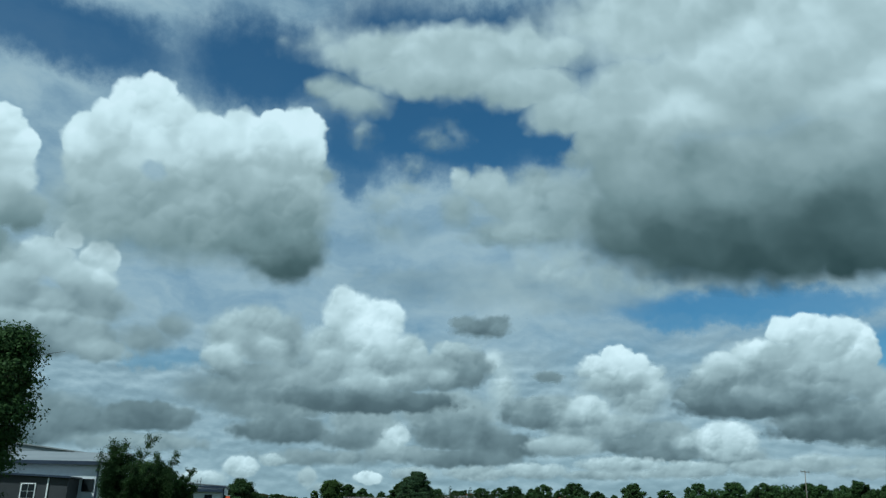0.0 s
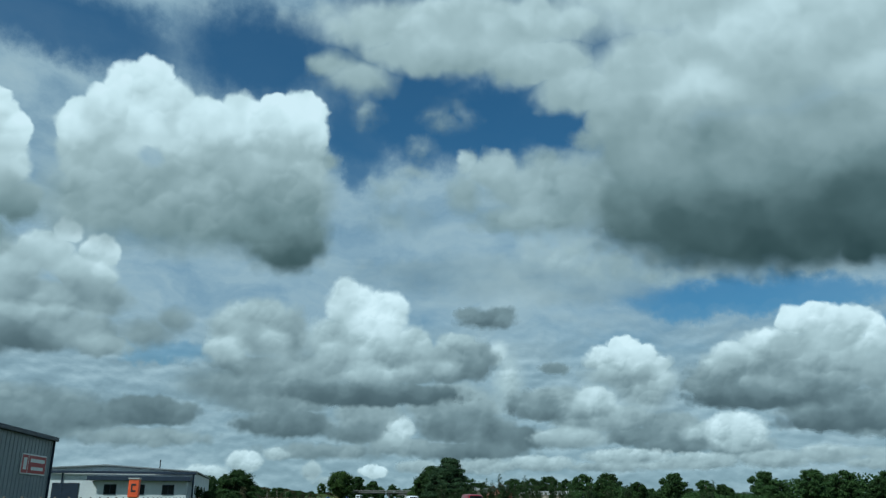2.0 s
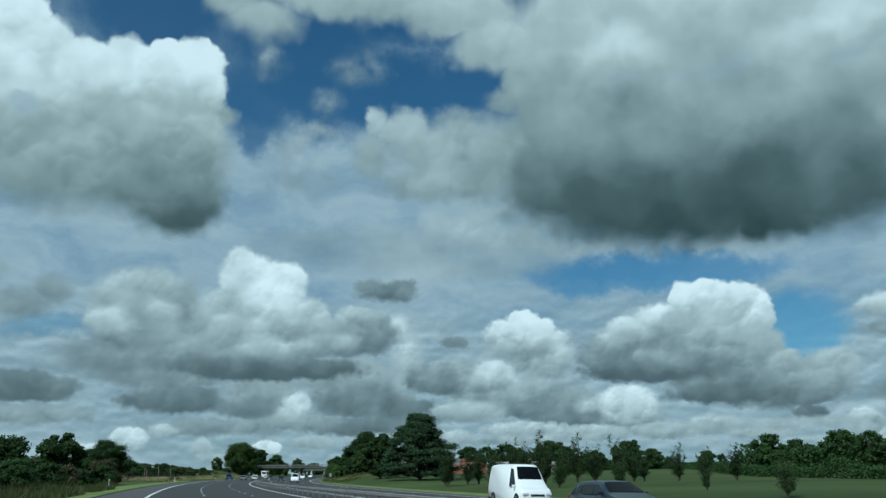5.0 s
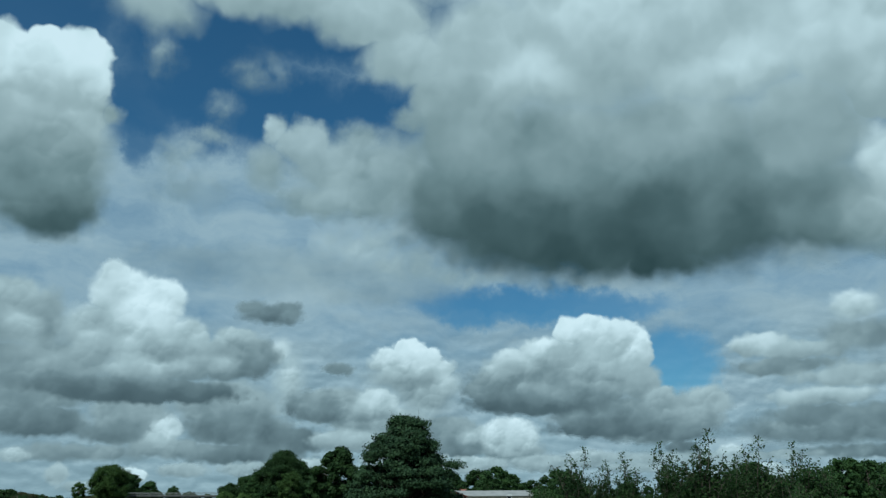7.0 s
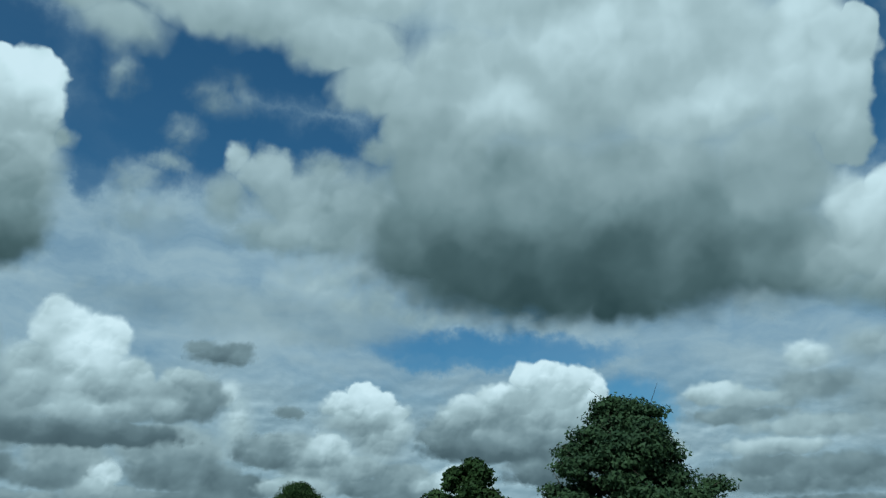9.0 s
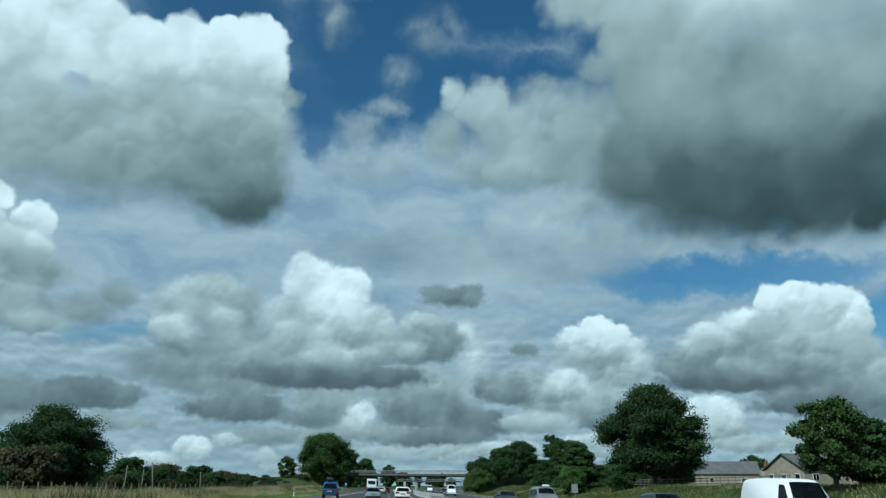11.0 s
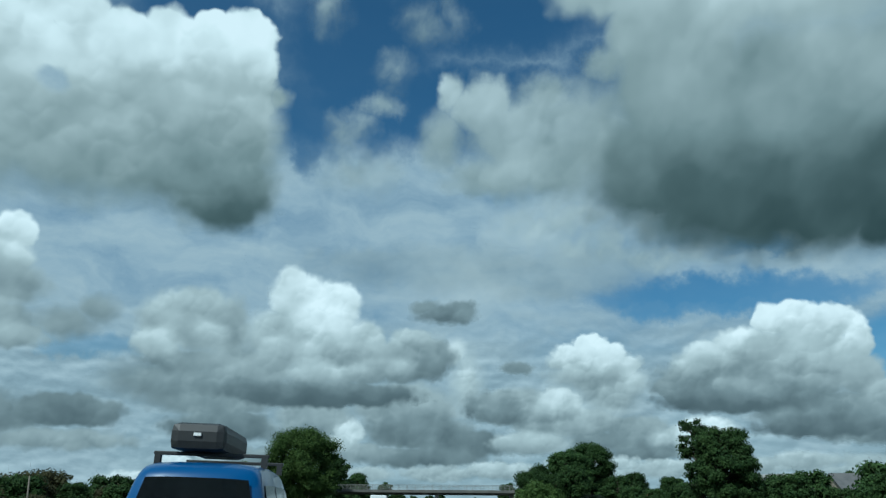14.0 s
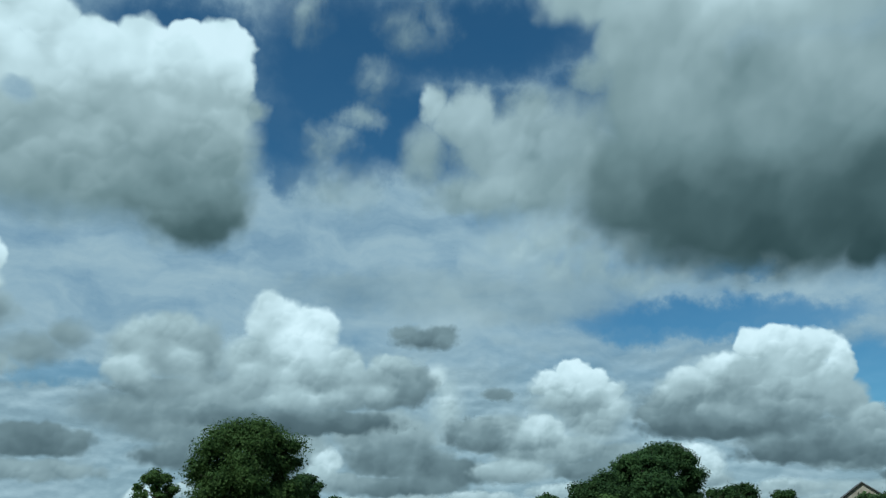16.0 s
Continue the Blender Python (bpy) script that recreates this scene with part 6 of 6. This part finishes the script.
def white_unit():
    """White unit whose front looks back along the road. Origin at its front corner nearest the road."""
    root = new("industrial_unit")
    bm = bmesh.new()
    walls_with_gables(bm, -22, 0, 0, 44, 4.4, 0.7)
    part("wall", bm, CLADDING_WHITE, root)
    bm = bmesh.new()
    gable_roof(bm, -22, 0, 0, 44, 4.55, 0.7, 0.35)
    part("roof", bm, ROOF_GREY, root)
    part("fascia", box_mesh(-22.2, 0.3, -0.45, -0.2, 4.1, 4.4, 0.02), TRIM_BLUE, root)
    part("downpipe", box_mesh(-16.2, -16.0, -0.12, 0.0, 0, 4.2), TRIM_BLUE, root)
    part("downpipe", box_mesh(-0.1, 0.1, -0.12, 0.05, 0, 4.2), TRIM_BLUE, root)
    for x0 in (-22.6 + 0.7, -17.2):
        d = part("roller_door", box_mesh(x0, x0 + 3.2, -0.08, 0.02, 0.0, 2.9, 0.02), CLADDING_BLACK, root, "dark blue roller door")
        for i in range(9):
            part("slat", box_mesh(x0 + 0.06, x0 + 3.14, -0.10, -0.07, 0.1 + i * 0.31, 0.36 + i * 0.31), TRIM_BLUE, d)
    off = part("office_block", box_mesh(-11.4, -0.6, -2.4, 0.0, -0.4, 3.2), CLADDING_WHITE, root)
    part("canopy", box_mesh(-12.6, -0.2, -3.3, -0.1, 3.2, 3.75, 0.04), TRIM_BLUE, root, "dark blue projecting canopy")
    for x0 in (-10.6, -7.2, -3.6):
        wdw = part("window", box_mesh(x0, x0 + 1.5, -2.47, -2.38, 1.5, 2.75, 0.01), TRIM_BLUE, off)
        part("pane", box_mesh(x0 + 0.08, x0 + 0.72, -2.485, -2.465, 1.58, 2.67), GLASS, wdw)
        part("pane", box_mesh(x0 + 0.78, x0 + 1.42, -2.485, -2.465, 1.58, 2.67), GLASS, wdw)
    for y0 in (4, 12, 20, 28):
        part("window", box_mesh(-0.02, 0.05, y0, y0 + 2.2, 1.6, 2.8, 0.01), GLASS, root)
    part("flue", cyl_mesh(0.07, 1.2, 8), CLADDING_BLACK, root).location = (-5, 6, 5.6)
    return tagged(root, "white industrial unit with navy trim and roller doors", "industrial building")


on_land(white_unit(), 173, -13.2, 3)


def site_office():
    """Pale building with a shallow roof; a black-clad hut with white windows stands against its back wall. Origin at its back corner nearest the road."""
    root = new("workshop")
    bm = bmesh.new()
    walls_with_gables(bm, -24, 0, 0, 22, 4.2, 1.3, False)
    part("wall", bm, CLADDING_WHITE, root)
    bm = bmesh.new()
    gable_roof(bm, -24, 0, 0, 22, 4.32, 1.3, 0.3, False)
    part("roof", bm, ROOF_GREY, root)
    part("eaves_trim", box_mesh(-24.3, 0.3, -0.5, -0.3, 4.02, 4.3), TRIM_BLUE, root)
    bm = bmesh.new()
    prof = [(-14.0, -0.5), (-1.5, -0.5), (-1.5, 2.85), (-14.0, 3.35)]
    rows = [[bm.verts.new((x, y, z)) for x, z in prof] for y in (-3.4, -0.01)]
    for i in range(4):
        bm.faces.new((rows[0][i], rows[0][(i + 1) % 4], rows[1][(i + 1) % 4], rows[1][i]))
    bm.faces.new(rows[0][::-1])
    bm.faces.new(rows[1])
    bmesh.ops.recalc_face_normals(bm, faces=bm.faces)
    ext = part("extension", bm, CLADDING_BLACK, root, "black-clad lean-to hut")
    bm = bmesh.new()
    rows = [[bm.verts.new(p) for p in ((-14.3, y, 3.38), (-1.3, y, 2.86), (-1.3, y, 3.0), (-14.3, y, 3.52))] for y in (-3.75, -0.02)]
    for i in range(4):
        bm.faces.new((rows[0][i], rows[0][(i + 1) % 4], rows[1][(i + 1) % 4], rows[1][i]))
    bm.faces.new(rows[0][::-1])
    bm.faces.new(rows[1])
    bmesh.ops.recalc_face_normals(bm, faces=bm.faces)
    part("roof_edge", bm, TRIM_BLUE, ext)
    for x0 in (-11.6, -8.2, -4.9):
        wdw = part("window", box_mesh(x0, x0 + 1.1, -3.46, -3.38, 1.25, 2.45, 0.01), PLATE_WHITE, ext)
        for k in (0, 1):
            for j in (0, 1):
                part("pane", box_mesh(x0 + 0.09 + k * 0.48, x0 + 0.53 + k * 0.48, -3.48, -3.455, 1.33 + j * 0.54, 1.83 + j * 0.54), GLASS, wdw)
    part("corner_post", box_mesh(-3.0, -2.9, -3.48, -3.38, -0.2, 2.85), PLATE_WHITE, ext)
    part("window", box_mesh(-1.25, -0.35, -0.06, 0.02, 1.9, 2.9, 0.01), GLASS, root)
    for y0 in (4, 12):
        part("window", box_mesh(-0.02, 0.05, y0, y0 + 2.1, 1.6, 2.9, 0.01), GLASS, root)
    part("downpipe", box_mesh(-0.2, -0.05, -0.14, -0.02, 0, 4.1), TRIM_BLUE, root)
    return tagged(root, "pale workshop with a black-clad hut and white windows", "industrial building")


on_land(site_office(), 72, -15.6)


# ---------------------------------------------------------------- houses and barns
STONE = surface("stone_wall", (0.20, 0.17, 0.13), (0.36, 0.31, 0.24), 1.2, 0.9, bump=0.02, fine=7.0)
SLATE_ROOF = surface("slate_roof", (0.070, 0.070, 0.072), (0.125, 0.122, 0.118), 0.8, 0.75, bump=0.015, fine=5.0)
TILE_ROOF = surface("red_tile_roof", (0.19, 0.065, 0.040), (0.31, 0.12, 0.075), 1.0, 0.8, bump=0.02, fine=5.0)
TIN_ROOF = surface("corrugated_roof", (0.20, 0.20, 0.19), (0.34, 0.32, 0.30), 0.5, 0.65, fine=4.0)


def house(name, label, category, lx, ly, h, rise, wall, roof, along_y, chimney=True, openings=3):
    root = new(name)
    x0, x1, y0, y1 = -lx / 2, lx / 2, -ly / 2, ly / 2
    bm = bmesh.new()
    walls_with_gables(bm, x0, x1, y0, y1, h, rise, along_y)
    part("wall", bm, wall, root)
    bm = bmesh.new()
    gable_roof(bm, x0, x1, y0, y1, h + 0.12, rise, 0.35, along_y)
    rf = part("roof", bm, roof, root)
    for i in range(openings):
        x = x0 + lx * (i + 0.5) / openings
        w = part("window", box_mesh(x - 0.6, x + 0.6, y0 - 0.06, y0 + 0.02, 1.0, 2.1, 0.01), PLATE_WHITE, root)
        part("pane", box_mesh(x - 0.52, x - 0.04, y0 - 0.08, y0 - 0.05, 1.08, 2.02), GLASS, w)
        part("pane", box_mesh(x + 0.04, x + 0.52, y0 - 0.08, y0 - 0.05, 1.08, 2.02), GLASS, w)
        y = y0 + ly * (i + 0.5) / openings
        w = part("window", box_mesh(x0 - 0.06, x0 + 0.02, y - 0.6, y + 0.6, 1.0, 2.1, 0.01), PLATE_WHITE, root)
        part("pane", box_mesh(x0 - 0.08, x0 - 0.05, y - 0.52, y + 0.52, 1.08, 2.02), GLASS, w)
    if chimney:
        part("chimney", box_mesh(-0.45, 0.45, y1 * 0.55 - 0.45, y1 * 0.55 + 0.45, h, h + rise + 1.3, 0.03), BRICK_RED, rf)
    return tagged(root, label, category)


bungalow = on_land(house("house", "stone bungalow with a steep grey slate roof and a gabled porch", "house", 13, 10, 2.7, 2.7, STONE, SLATE_ROOF, False), 467, 79, 12)
_bm = bmesh.new()
walls_with_gables(_bm, 2.4, 5.6, -7.2, -5.02, 2.4, 1.7, True)
_porch = part("porch", _bm, STONE, bungalow, "gabled stone porch")
_bm = bmesh.new()
gable_roof(_bm, 2.4, 5.6, -7.2, -3.6, 2.5, 1.7, 0.25, True)
part("porch_roof", _bm, SLATE_ROOF, _porch)
part("porch_door", box_mesh(3.5, 4.5, -7.28, -7.18, 0.0, 2.05, 0.02), BLACK_PLASTIC, _porch)
on_land(house("house", "long stone farmhouse with a grey slate roof", "house", 9, 22, 3.0, 3.0, STONE, SLATE_ROOF, True), 530, 84, 75)
on_land(house("barn", "farm barn with a rusty corrugated roof", "barn", 11, 16, 3.4, 2.6, STONE, TIN_ROOF, True, False, 2), 560, 68, 30)
on_land(house("barn", "stone barn with a slate roof", "barn", 9, 18, 3.2, 2.6, STONE, SLATE_ROOF, True, False, 2), 548, 82, 80)
on_land(house("house", "pale stone house with a grey gable roof", "house", 6.5, 9, 3.8, 2.6, STONE, SLATE_ROOF, True, False), 592, 68, -25)
on_land(house("house", "pale stone house with a grey gable roof", "house", 6.5, 9, 3.8, 2.6, STONE, SLATE_ROOF, True, False), 581, 78, -25)
on_land(house("barn", "low barn with a faded red roof", "barn", 8, 14, 2.6, 1.8, BRICK_RED, TILE_ROOF, True, False, 2), 660, 74, 60)
on_land(house("house", "red-roofed house behind the trees", "house", 9, 12, 1.6, 1.3, BRICK_RED, TILE_ROOF, True), 385, 70, 15)
on_land(house("barn", "long grey-roofed barn behind the hedge", "barn", 10, 26, 1.8, 1.4, STONE, TIN_ROOF, True, False, 2), 420, 96, 60)
on_land(house("house", "white-walled house among far trees", "house", 7, 9, 3.0, 2.0, CLADDING_WHITE, SLATE_ROOF, False), 520, 330, 10)
on_land(house("house", "pale house in a far row", "house", 9, 14, 5.0, 3.0, STONE, TILE_ROOF, False), 650, 150, 30)
on_land(house("house", "pale house with a brown roof in a far row", "house", 9, 18, 5.0, 3.0, STONE, TILE_ROOF, False), 690, 165, 30)


# ---------------------------------------------------------------- fences, posts, poles and signs
WOOD = surface("weathered_wood", (0.10, 0.085, 0.065), (0.21, 0.185, 0.15), 2.0, 0.9, bump=0.01, fine=18.0)
ORANGE = surface("phone_orange", (0.62, 0.075, 0.020), (0.78, 0.12, 0.03), 3.0, 0.5)
SIGN_BLUE = surface("sign_blue", (0.010, 0.07, 0.34), (0.016, 0.10, 0.42), 2.0, 0.4)


def rail_fence(u, s0, s1, step, rails, height, label, slope=None):
    root = new("fence")
    me = bpy.data.meshes.new("post")
    bm = box_mesh(-0.045, 0.045, -0.045, 0.045, -0.4, height, 0.01)
    bm.to_mesh(me)
    bm.free()
    me.materials.append(WOOD)
    count = int((s1 - s0) / step)
    rnd = random.Random(int(s0))
    uu = u if slope is None else slope
    for i in range(count + 1):
        s = s0 + i * step
        ui = u + (uu - u) * i / max(1, count)
        p = new("post", me)
        p.matrix_basis = Matrix.Translation(at(s, ui, bank(s, ui))) @ pose(0, 0, 0, rnd.uniform(-3, 3), rnd.uniform(-3, 3), -math.degrees(line(s)[2]))
        p.parent = root
    for z, thick in rails:
        verts, faces = [], []
        for i in range(count + 1):
            s = s0 + i * step
            ui = u + (uu - u) * i / max(1, count)
            b = bank(s, ui)
            verts += [at(s, ui - 0.06, b + z - thick / 2), at(s, ui - 0.06, b + z + thick / 2), at(s, ui - 0.10, b + z + thick / 2), at(s, ui - 0.10, b + z - thick / 2)]
        for i in range(count):
            for k in range(4):
                a, c = i * 4 + k, i * 4 + (k + 1) % 4
                faces.append((a, c, c + 4, a + 4))
        r = new("rail", raw_mesh("rail", verts, faces, WOOD if thick > 0.05 else STEEL))
        r.parent = root
    return tagged(root, label, "fence")


rail_fence(-25, 300, 585, 3.0, ((0.4, 0.012), (0.75, 0.012), (1.1, 0.012)), 1.5, "weathered wooden post and wire fence at the field edge")
rail_fence(50.5, 420, 500, 2.4, ((0.45, 0.11), (0.85, 0.11), (1.2, 0.11)), 1.35, "dark wooden post and rail fence under the oaks")
rail_fence(-11.5, 84, 168, 2.4, ((0.5, 0.10), (1.0, 0.10)), 1.2, "wooden rail fence before the industrial units")


def pole(h, label, lean=0.0, arms=0, r=0.11):
    root = new("utility_pole")
    bm = cyl_mesh(r, h + 0.5, 10, r2=r * 0.7)
    bmesh.ops.translate(bm, verts=bm.verts, vec=(0, 0, h / 2 - 0.25))
    part("shaft", bm, WOOD, root, smooth=True)
    for i in range(arms):
        part("crossarm", box_mesh(-1.1, 1.1, -0.06, 0.06, h - 0.25 - i * 0.5, h - 0.13 - i * 0.5), WOOD, root)
        for x in (-1.0, 0, 1.0):
            bm = cyl_mesh(0.05, 0.18, 8)
            bmesh.ops.translate(bm, verts=bm.verts, vec=(x, 0, h - 0.04 - i * 0.5))
            part("insulator", bm, CLADDING_BLACK, root)
    tagged(root, label, "pole")
    root["lean"] = lean
    return root


for _s, _u, _h, _t, _arm in ((147, 100, 9.0, 3, 1), (456, -34, 4.2, 2, 0), (446, -27, 4.4, -6, 0), (478, -38, 4.0, 3, 0), (505, -34, 4.0, -3, 0)):
    _p = pole(_h, "wooden telegraph pole with a crossarm" if _arm else "leaning weathered wooden pole in the field edge", 0, _arm)
    _p.matrix_basis = Matrix.Translation(at(_s, _u, bank(_s, _u))) @ pose(0, 0, 0, 0, _t, 10)


def phone_post():
    root = new("emergency_phone")
    part("pedestal", box_mesh(-0.16, 0.16, -0.14, 0.14, -0.3, 1.25, 0.03), CONCRETE, root)
    bx = part("housing", box_mesh(-0.22, 0.22, -0.2, 0.2, 1.22, 2.0, 0.03), ORANGE, root, "bright orange phone housing")
    part("symbol", box_mesh(-0.10, -0.04, -0.215, -0.19, 1.45, 1.8, 0.01), CLADDING_BLACK, bx)
    part("symbol", box_mesh(-0.05, 0.10, -0.215, -0.19, 1.72, 1.8, 0.01), CLADDING_BLACK, bx)
    part("symbol", box_mesh(-0.05, 0.10, -0.215, -0.19, 1.45, 1.53, 0.01), CLADDING_BLACK, bx)
    part("cap", box_mesh(-0.25, 0.25, -0.23, 0.23, 1.98, 2.05, 0.02), CONCRETE, root)
    return tagged(root, "orange emergency telephone on a pale post", "emergency phone")


on_land(phone_post(), 98.5, -7.0)


def post_sign(w, h, z, mat, label, bars, legs=1):
    root = new("road_sign")
    for i in range(legs):
        x = 0 if legs == 1 else (-w / 2 + 0.3 + i * (w - 0.6) / (legs - 1))
        bm = cyl_mesh(0.04, z + h + 0.3, 8)
        bmesh.ops.translate(bm, verts=bm.verts, vec=(x, 0.06, (z + h) / 2 - 0.15))
        part("post", bm, STEEL, root)
    plate = part("plate", box_mesh(-w / 2, w / 2, -0.015, 0.015, z, z + h, 0.01), mat, root)
    for x0, x1, z0, z1 in bars:
        part("lettering_bar", box_mesh(x0 * w, x1 * w, -0.022, -0.014, z + z0 * h, z + z1 * h), PLATE_WHITE, plate)
    return tagged(root, label, "road sign")


on_land(post_sign(0.6, 0.75, 1.5, SIGN_BLUE, "small blue marker sign on a post", ((-0.25, 0.25, 0.55, 0.8), (-0.15, 0.15, 0.2, 0.4))), 548, -6.8)
on_land(post_sign(3.4, 2.2, 2.6, SIGN_BLUE, "large blue direction sign on steel posts", ((-0.4, 0.3, 0.7, 0.85), (-0.4, 0.1, 0.4, 0.55), (-0.4, 0.2, 0.12, 0.27)), 2), 720, 29.5)
on_land(post_sign(0.9, 1.2, 1.1, ROOF_GREY, "plain grey back of a small road sign", (), 1), 445, 31.5)


def marker_post():
    root = new("marker_post")
    part("post", box_mesh(-0.06, 0.06, -0.03, 0.03, -0.2, 1.0, 0.015), PLATE_WHITE, root)
    part("reflector", box_mesh(-0.045, 0.045, -0.036, -0.028, 0.72, 0.9), RED_LAMP, root)
    part("band", box_mesh(-0.064, 0.064, -0.034, 0.034, 0.6, 0.68), CLADDING_BLACK, root)
    return tagged(root, "white marker post with a red reflector on the verge", "marker post", "marker posts")


_m = on_land(marker_post(), 434, -6.7)
for _s in (34, 134, 234, 334, 534):
    copy_thing(_m, Matrix.Translation(at(_s, -6.7, bank(_s, -6.7))) @ pose(0, 0, 0, 0, 0, -math.degrees(line(_s)[2])))


def pylon(h):
    """A far lattice pylon of thin bars."""
    root = new("pylon")
    verts, faces = [], []
    lv = [(0, 3.2), (0.35, 1.9), (0.6, 1.0), (0.8, 0.7), (1.0, 0.25)]
    for (a, ra), (b, rb) in zip(lv, lv[1:]):
        c0 = [Vector((sx * ra, sy * ra, a * h)) for sx, sy in ((-1, -1), (1, -1), (1, 1), (-1, 1))]
        c1 = [Vector((sx * rb, sy * rb, b * h)) for sx, sy in ((-1, -1), (1, -1), (1, 1), (-1, 1))]
        for i in range(4):
            tube(verts, faces, [c0[i], c1[i]], [0.14, 0.12], 4)
            tube(verts, faces, [c0[i], c1[(i + 1) % 4]], [0.07, 0.07], 4)
    o = new("tower", raw_mesh("tower", verts, faces, STEEL))
    o.parent = root
    for z, w in ((0.68, 5.0), (0.8, 6.2), (0.92, 4.6)):
        part("crossarm", box_mesh(-w, w, -0.18, 0.18, z * h - 0.25, z * h + 0.25), STEEL, root)
    return tagged(root, "grey steel lattice power pylon far off in the fields", "pylon")


on_land(pylon(30), 1050, -330, 40)


# ---------------------------------------------------------------- grass
GRASS_GREEN = leaf_material("grass_green", (0.105, 0.150, 0.040), (0.26, 0.31, 0.105), 0.55)
WEED_GREEN = leaf_material("bank_green", (0.045, 0.064, 0.018), (0.120, 0.140, 0.045), 0.4)
WEED = leaf_material("weed", (0.055, 0.060, 0.022), (0.150, 0.120, 0.060), 0.4)
GRASS_DRY = leaf_material("grass_dry", (0.30, 0.26, 0.12), (0.62, 0.54, 0.31), 0.55)


def grass(name, label, mat, count, s0, s1, u0, u1, h0, h1, width, seed, power=1.0):
    rng = np.random.default_rng(seed)
    s = s0 + (s1 - s0) * rng.random(count) ** power
    u = u0 + (u1 - u0) * rng.random(count)
    clump = np.array([noise.noise(Vector((a * 0.12, b * 0.25, seed))) for a, b in zip(s, u)])
    keep = clump + 0.5 * rng.random(count) > (0.35 if mat == WEED else -0.05)
    s, u, clump = s[keep], u[keep], clump[keep]
    m = len(s)
    base = np.array([tuple(at(a, b, bank(a, b) - 0.05)) for a, b in zip(s, u)])
    h = (h0 + (h1 - h0) * rng.random(m)) * (0.5 + 1.1 * np.clip(clump + 0.35, 0, 1))
    ang = rng.random(m) * 6.283
    side = np.stack([np.cos(ang), np.sin(ang), np.zeros(m)], 1) * (width * (0.6 + 0.8 * rng.random(m)))[:, None]
    lean = np.stack([rng.normal(size=m) * 0.32, rng.normal(size=m) * 0.32, np.ones(m)], 1) * h[:, None]
    v = np.stack([base - side, base + side, base + lean], 1).reshape(-1, 3)
    me = bpy.data.meshes.new(name)
    me.vertices.add(3 * m)
    me.vertices.foreach_set("co", v.astype(np.float32).ravel())
    me.loops.add(3 * m)
    me.loops.foreach_set("vertex_index", np.arange(3 * m, dtype=np.int32))
    me.polygons.add(m)
    me.polygons.foreach_set("loop_start", np.arange(0, 3 * m, 3, dtype=np.int32))
    me.update(calc_edges=True)
    me.materials.append(mat)
    return tagged(new(name, me), label, "grass", "", "stuff")


grass("mown_grass", "short bright green grass along the hard shoulder", GRASS_GREEN, 150000, 365, 600, -9.8, -5.35, 0.04, 0.15, 0.024, 1, 1.5)
grass("tall_grass", "tall green grass and weeds on the verge", GRASS_GREEN, 110000, 360, 600, -20, -8.6, 0.25, 0.65, 0.03, 2, 1.2)
grass("dry_grass", "tall straw-coloured seeding grass on the verge", GRASS_DRY, 200000, 360, 600, -28, -9.2, 0.35, 0.95, 0.022, 3, 1.3)
grass("dock_weeds", "dark dock and thistle weeds among the grass", WEED, 60000, 360, 560, -26, -9.8, 0.35, 0.95, 0.035, 9, 1.3)
grass("bank_grass", "rough green and dry grass on the bank", WEED_GREEN, 110000, 360, 590, 28.5, 46, 0.12, 0.4, 0.04, 4, 1.0)
grass("bank_dry_grass", "dry seed heads among the bank grass", GRASS_DRY, 18000, 360, 590, 28.5, 46, 0.12, 0.4, 0.03, 5, 1.0)
grass("roadside_weeds", "dark weeds and long grass by the fence", leaf_material("dark_weed", (0.040, 0.055, 0.020), (0.105, 0.115, 0.045), 0.4), 70000, 40, 240, -16, -6.6, 0.25, 0.9, 0.04, 6, 1.0)
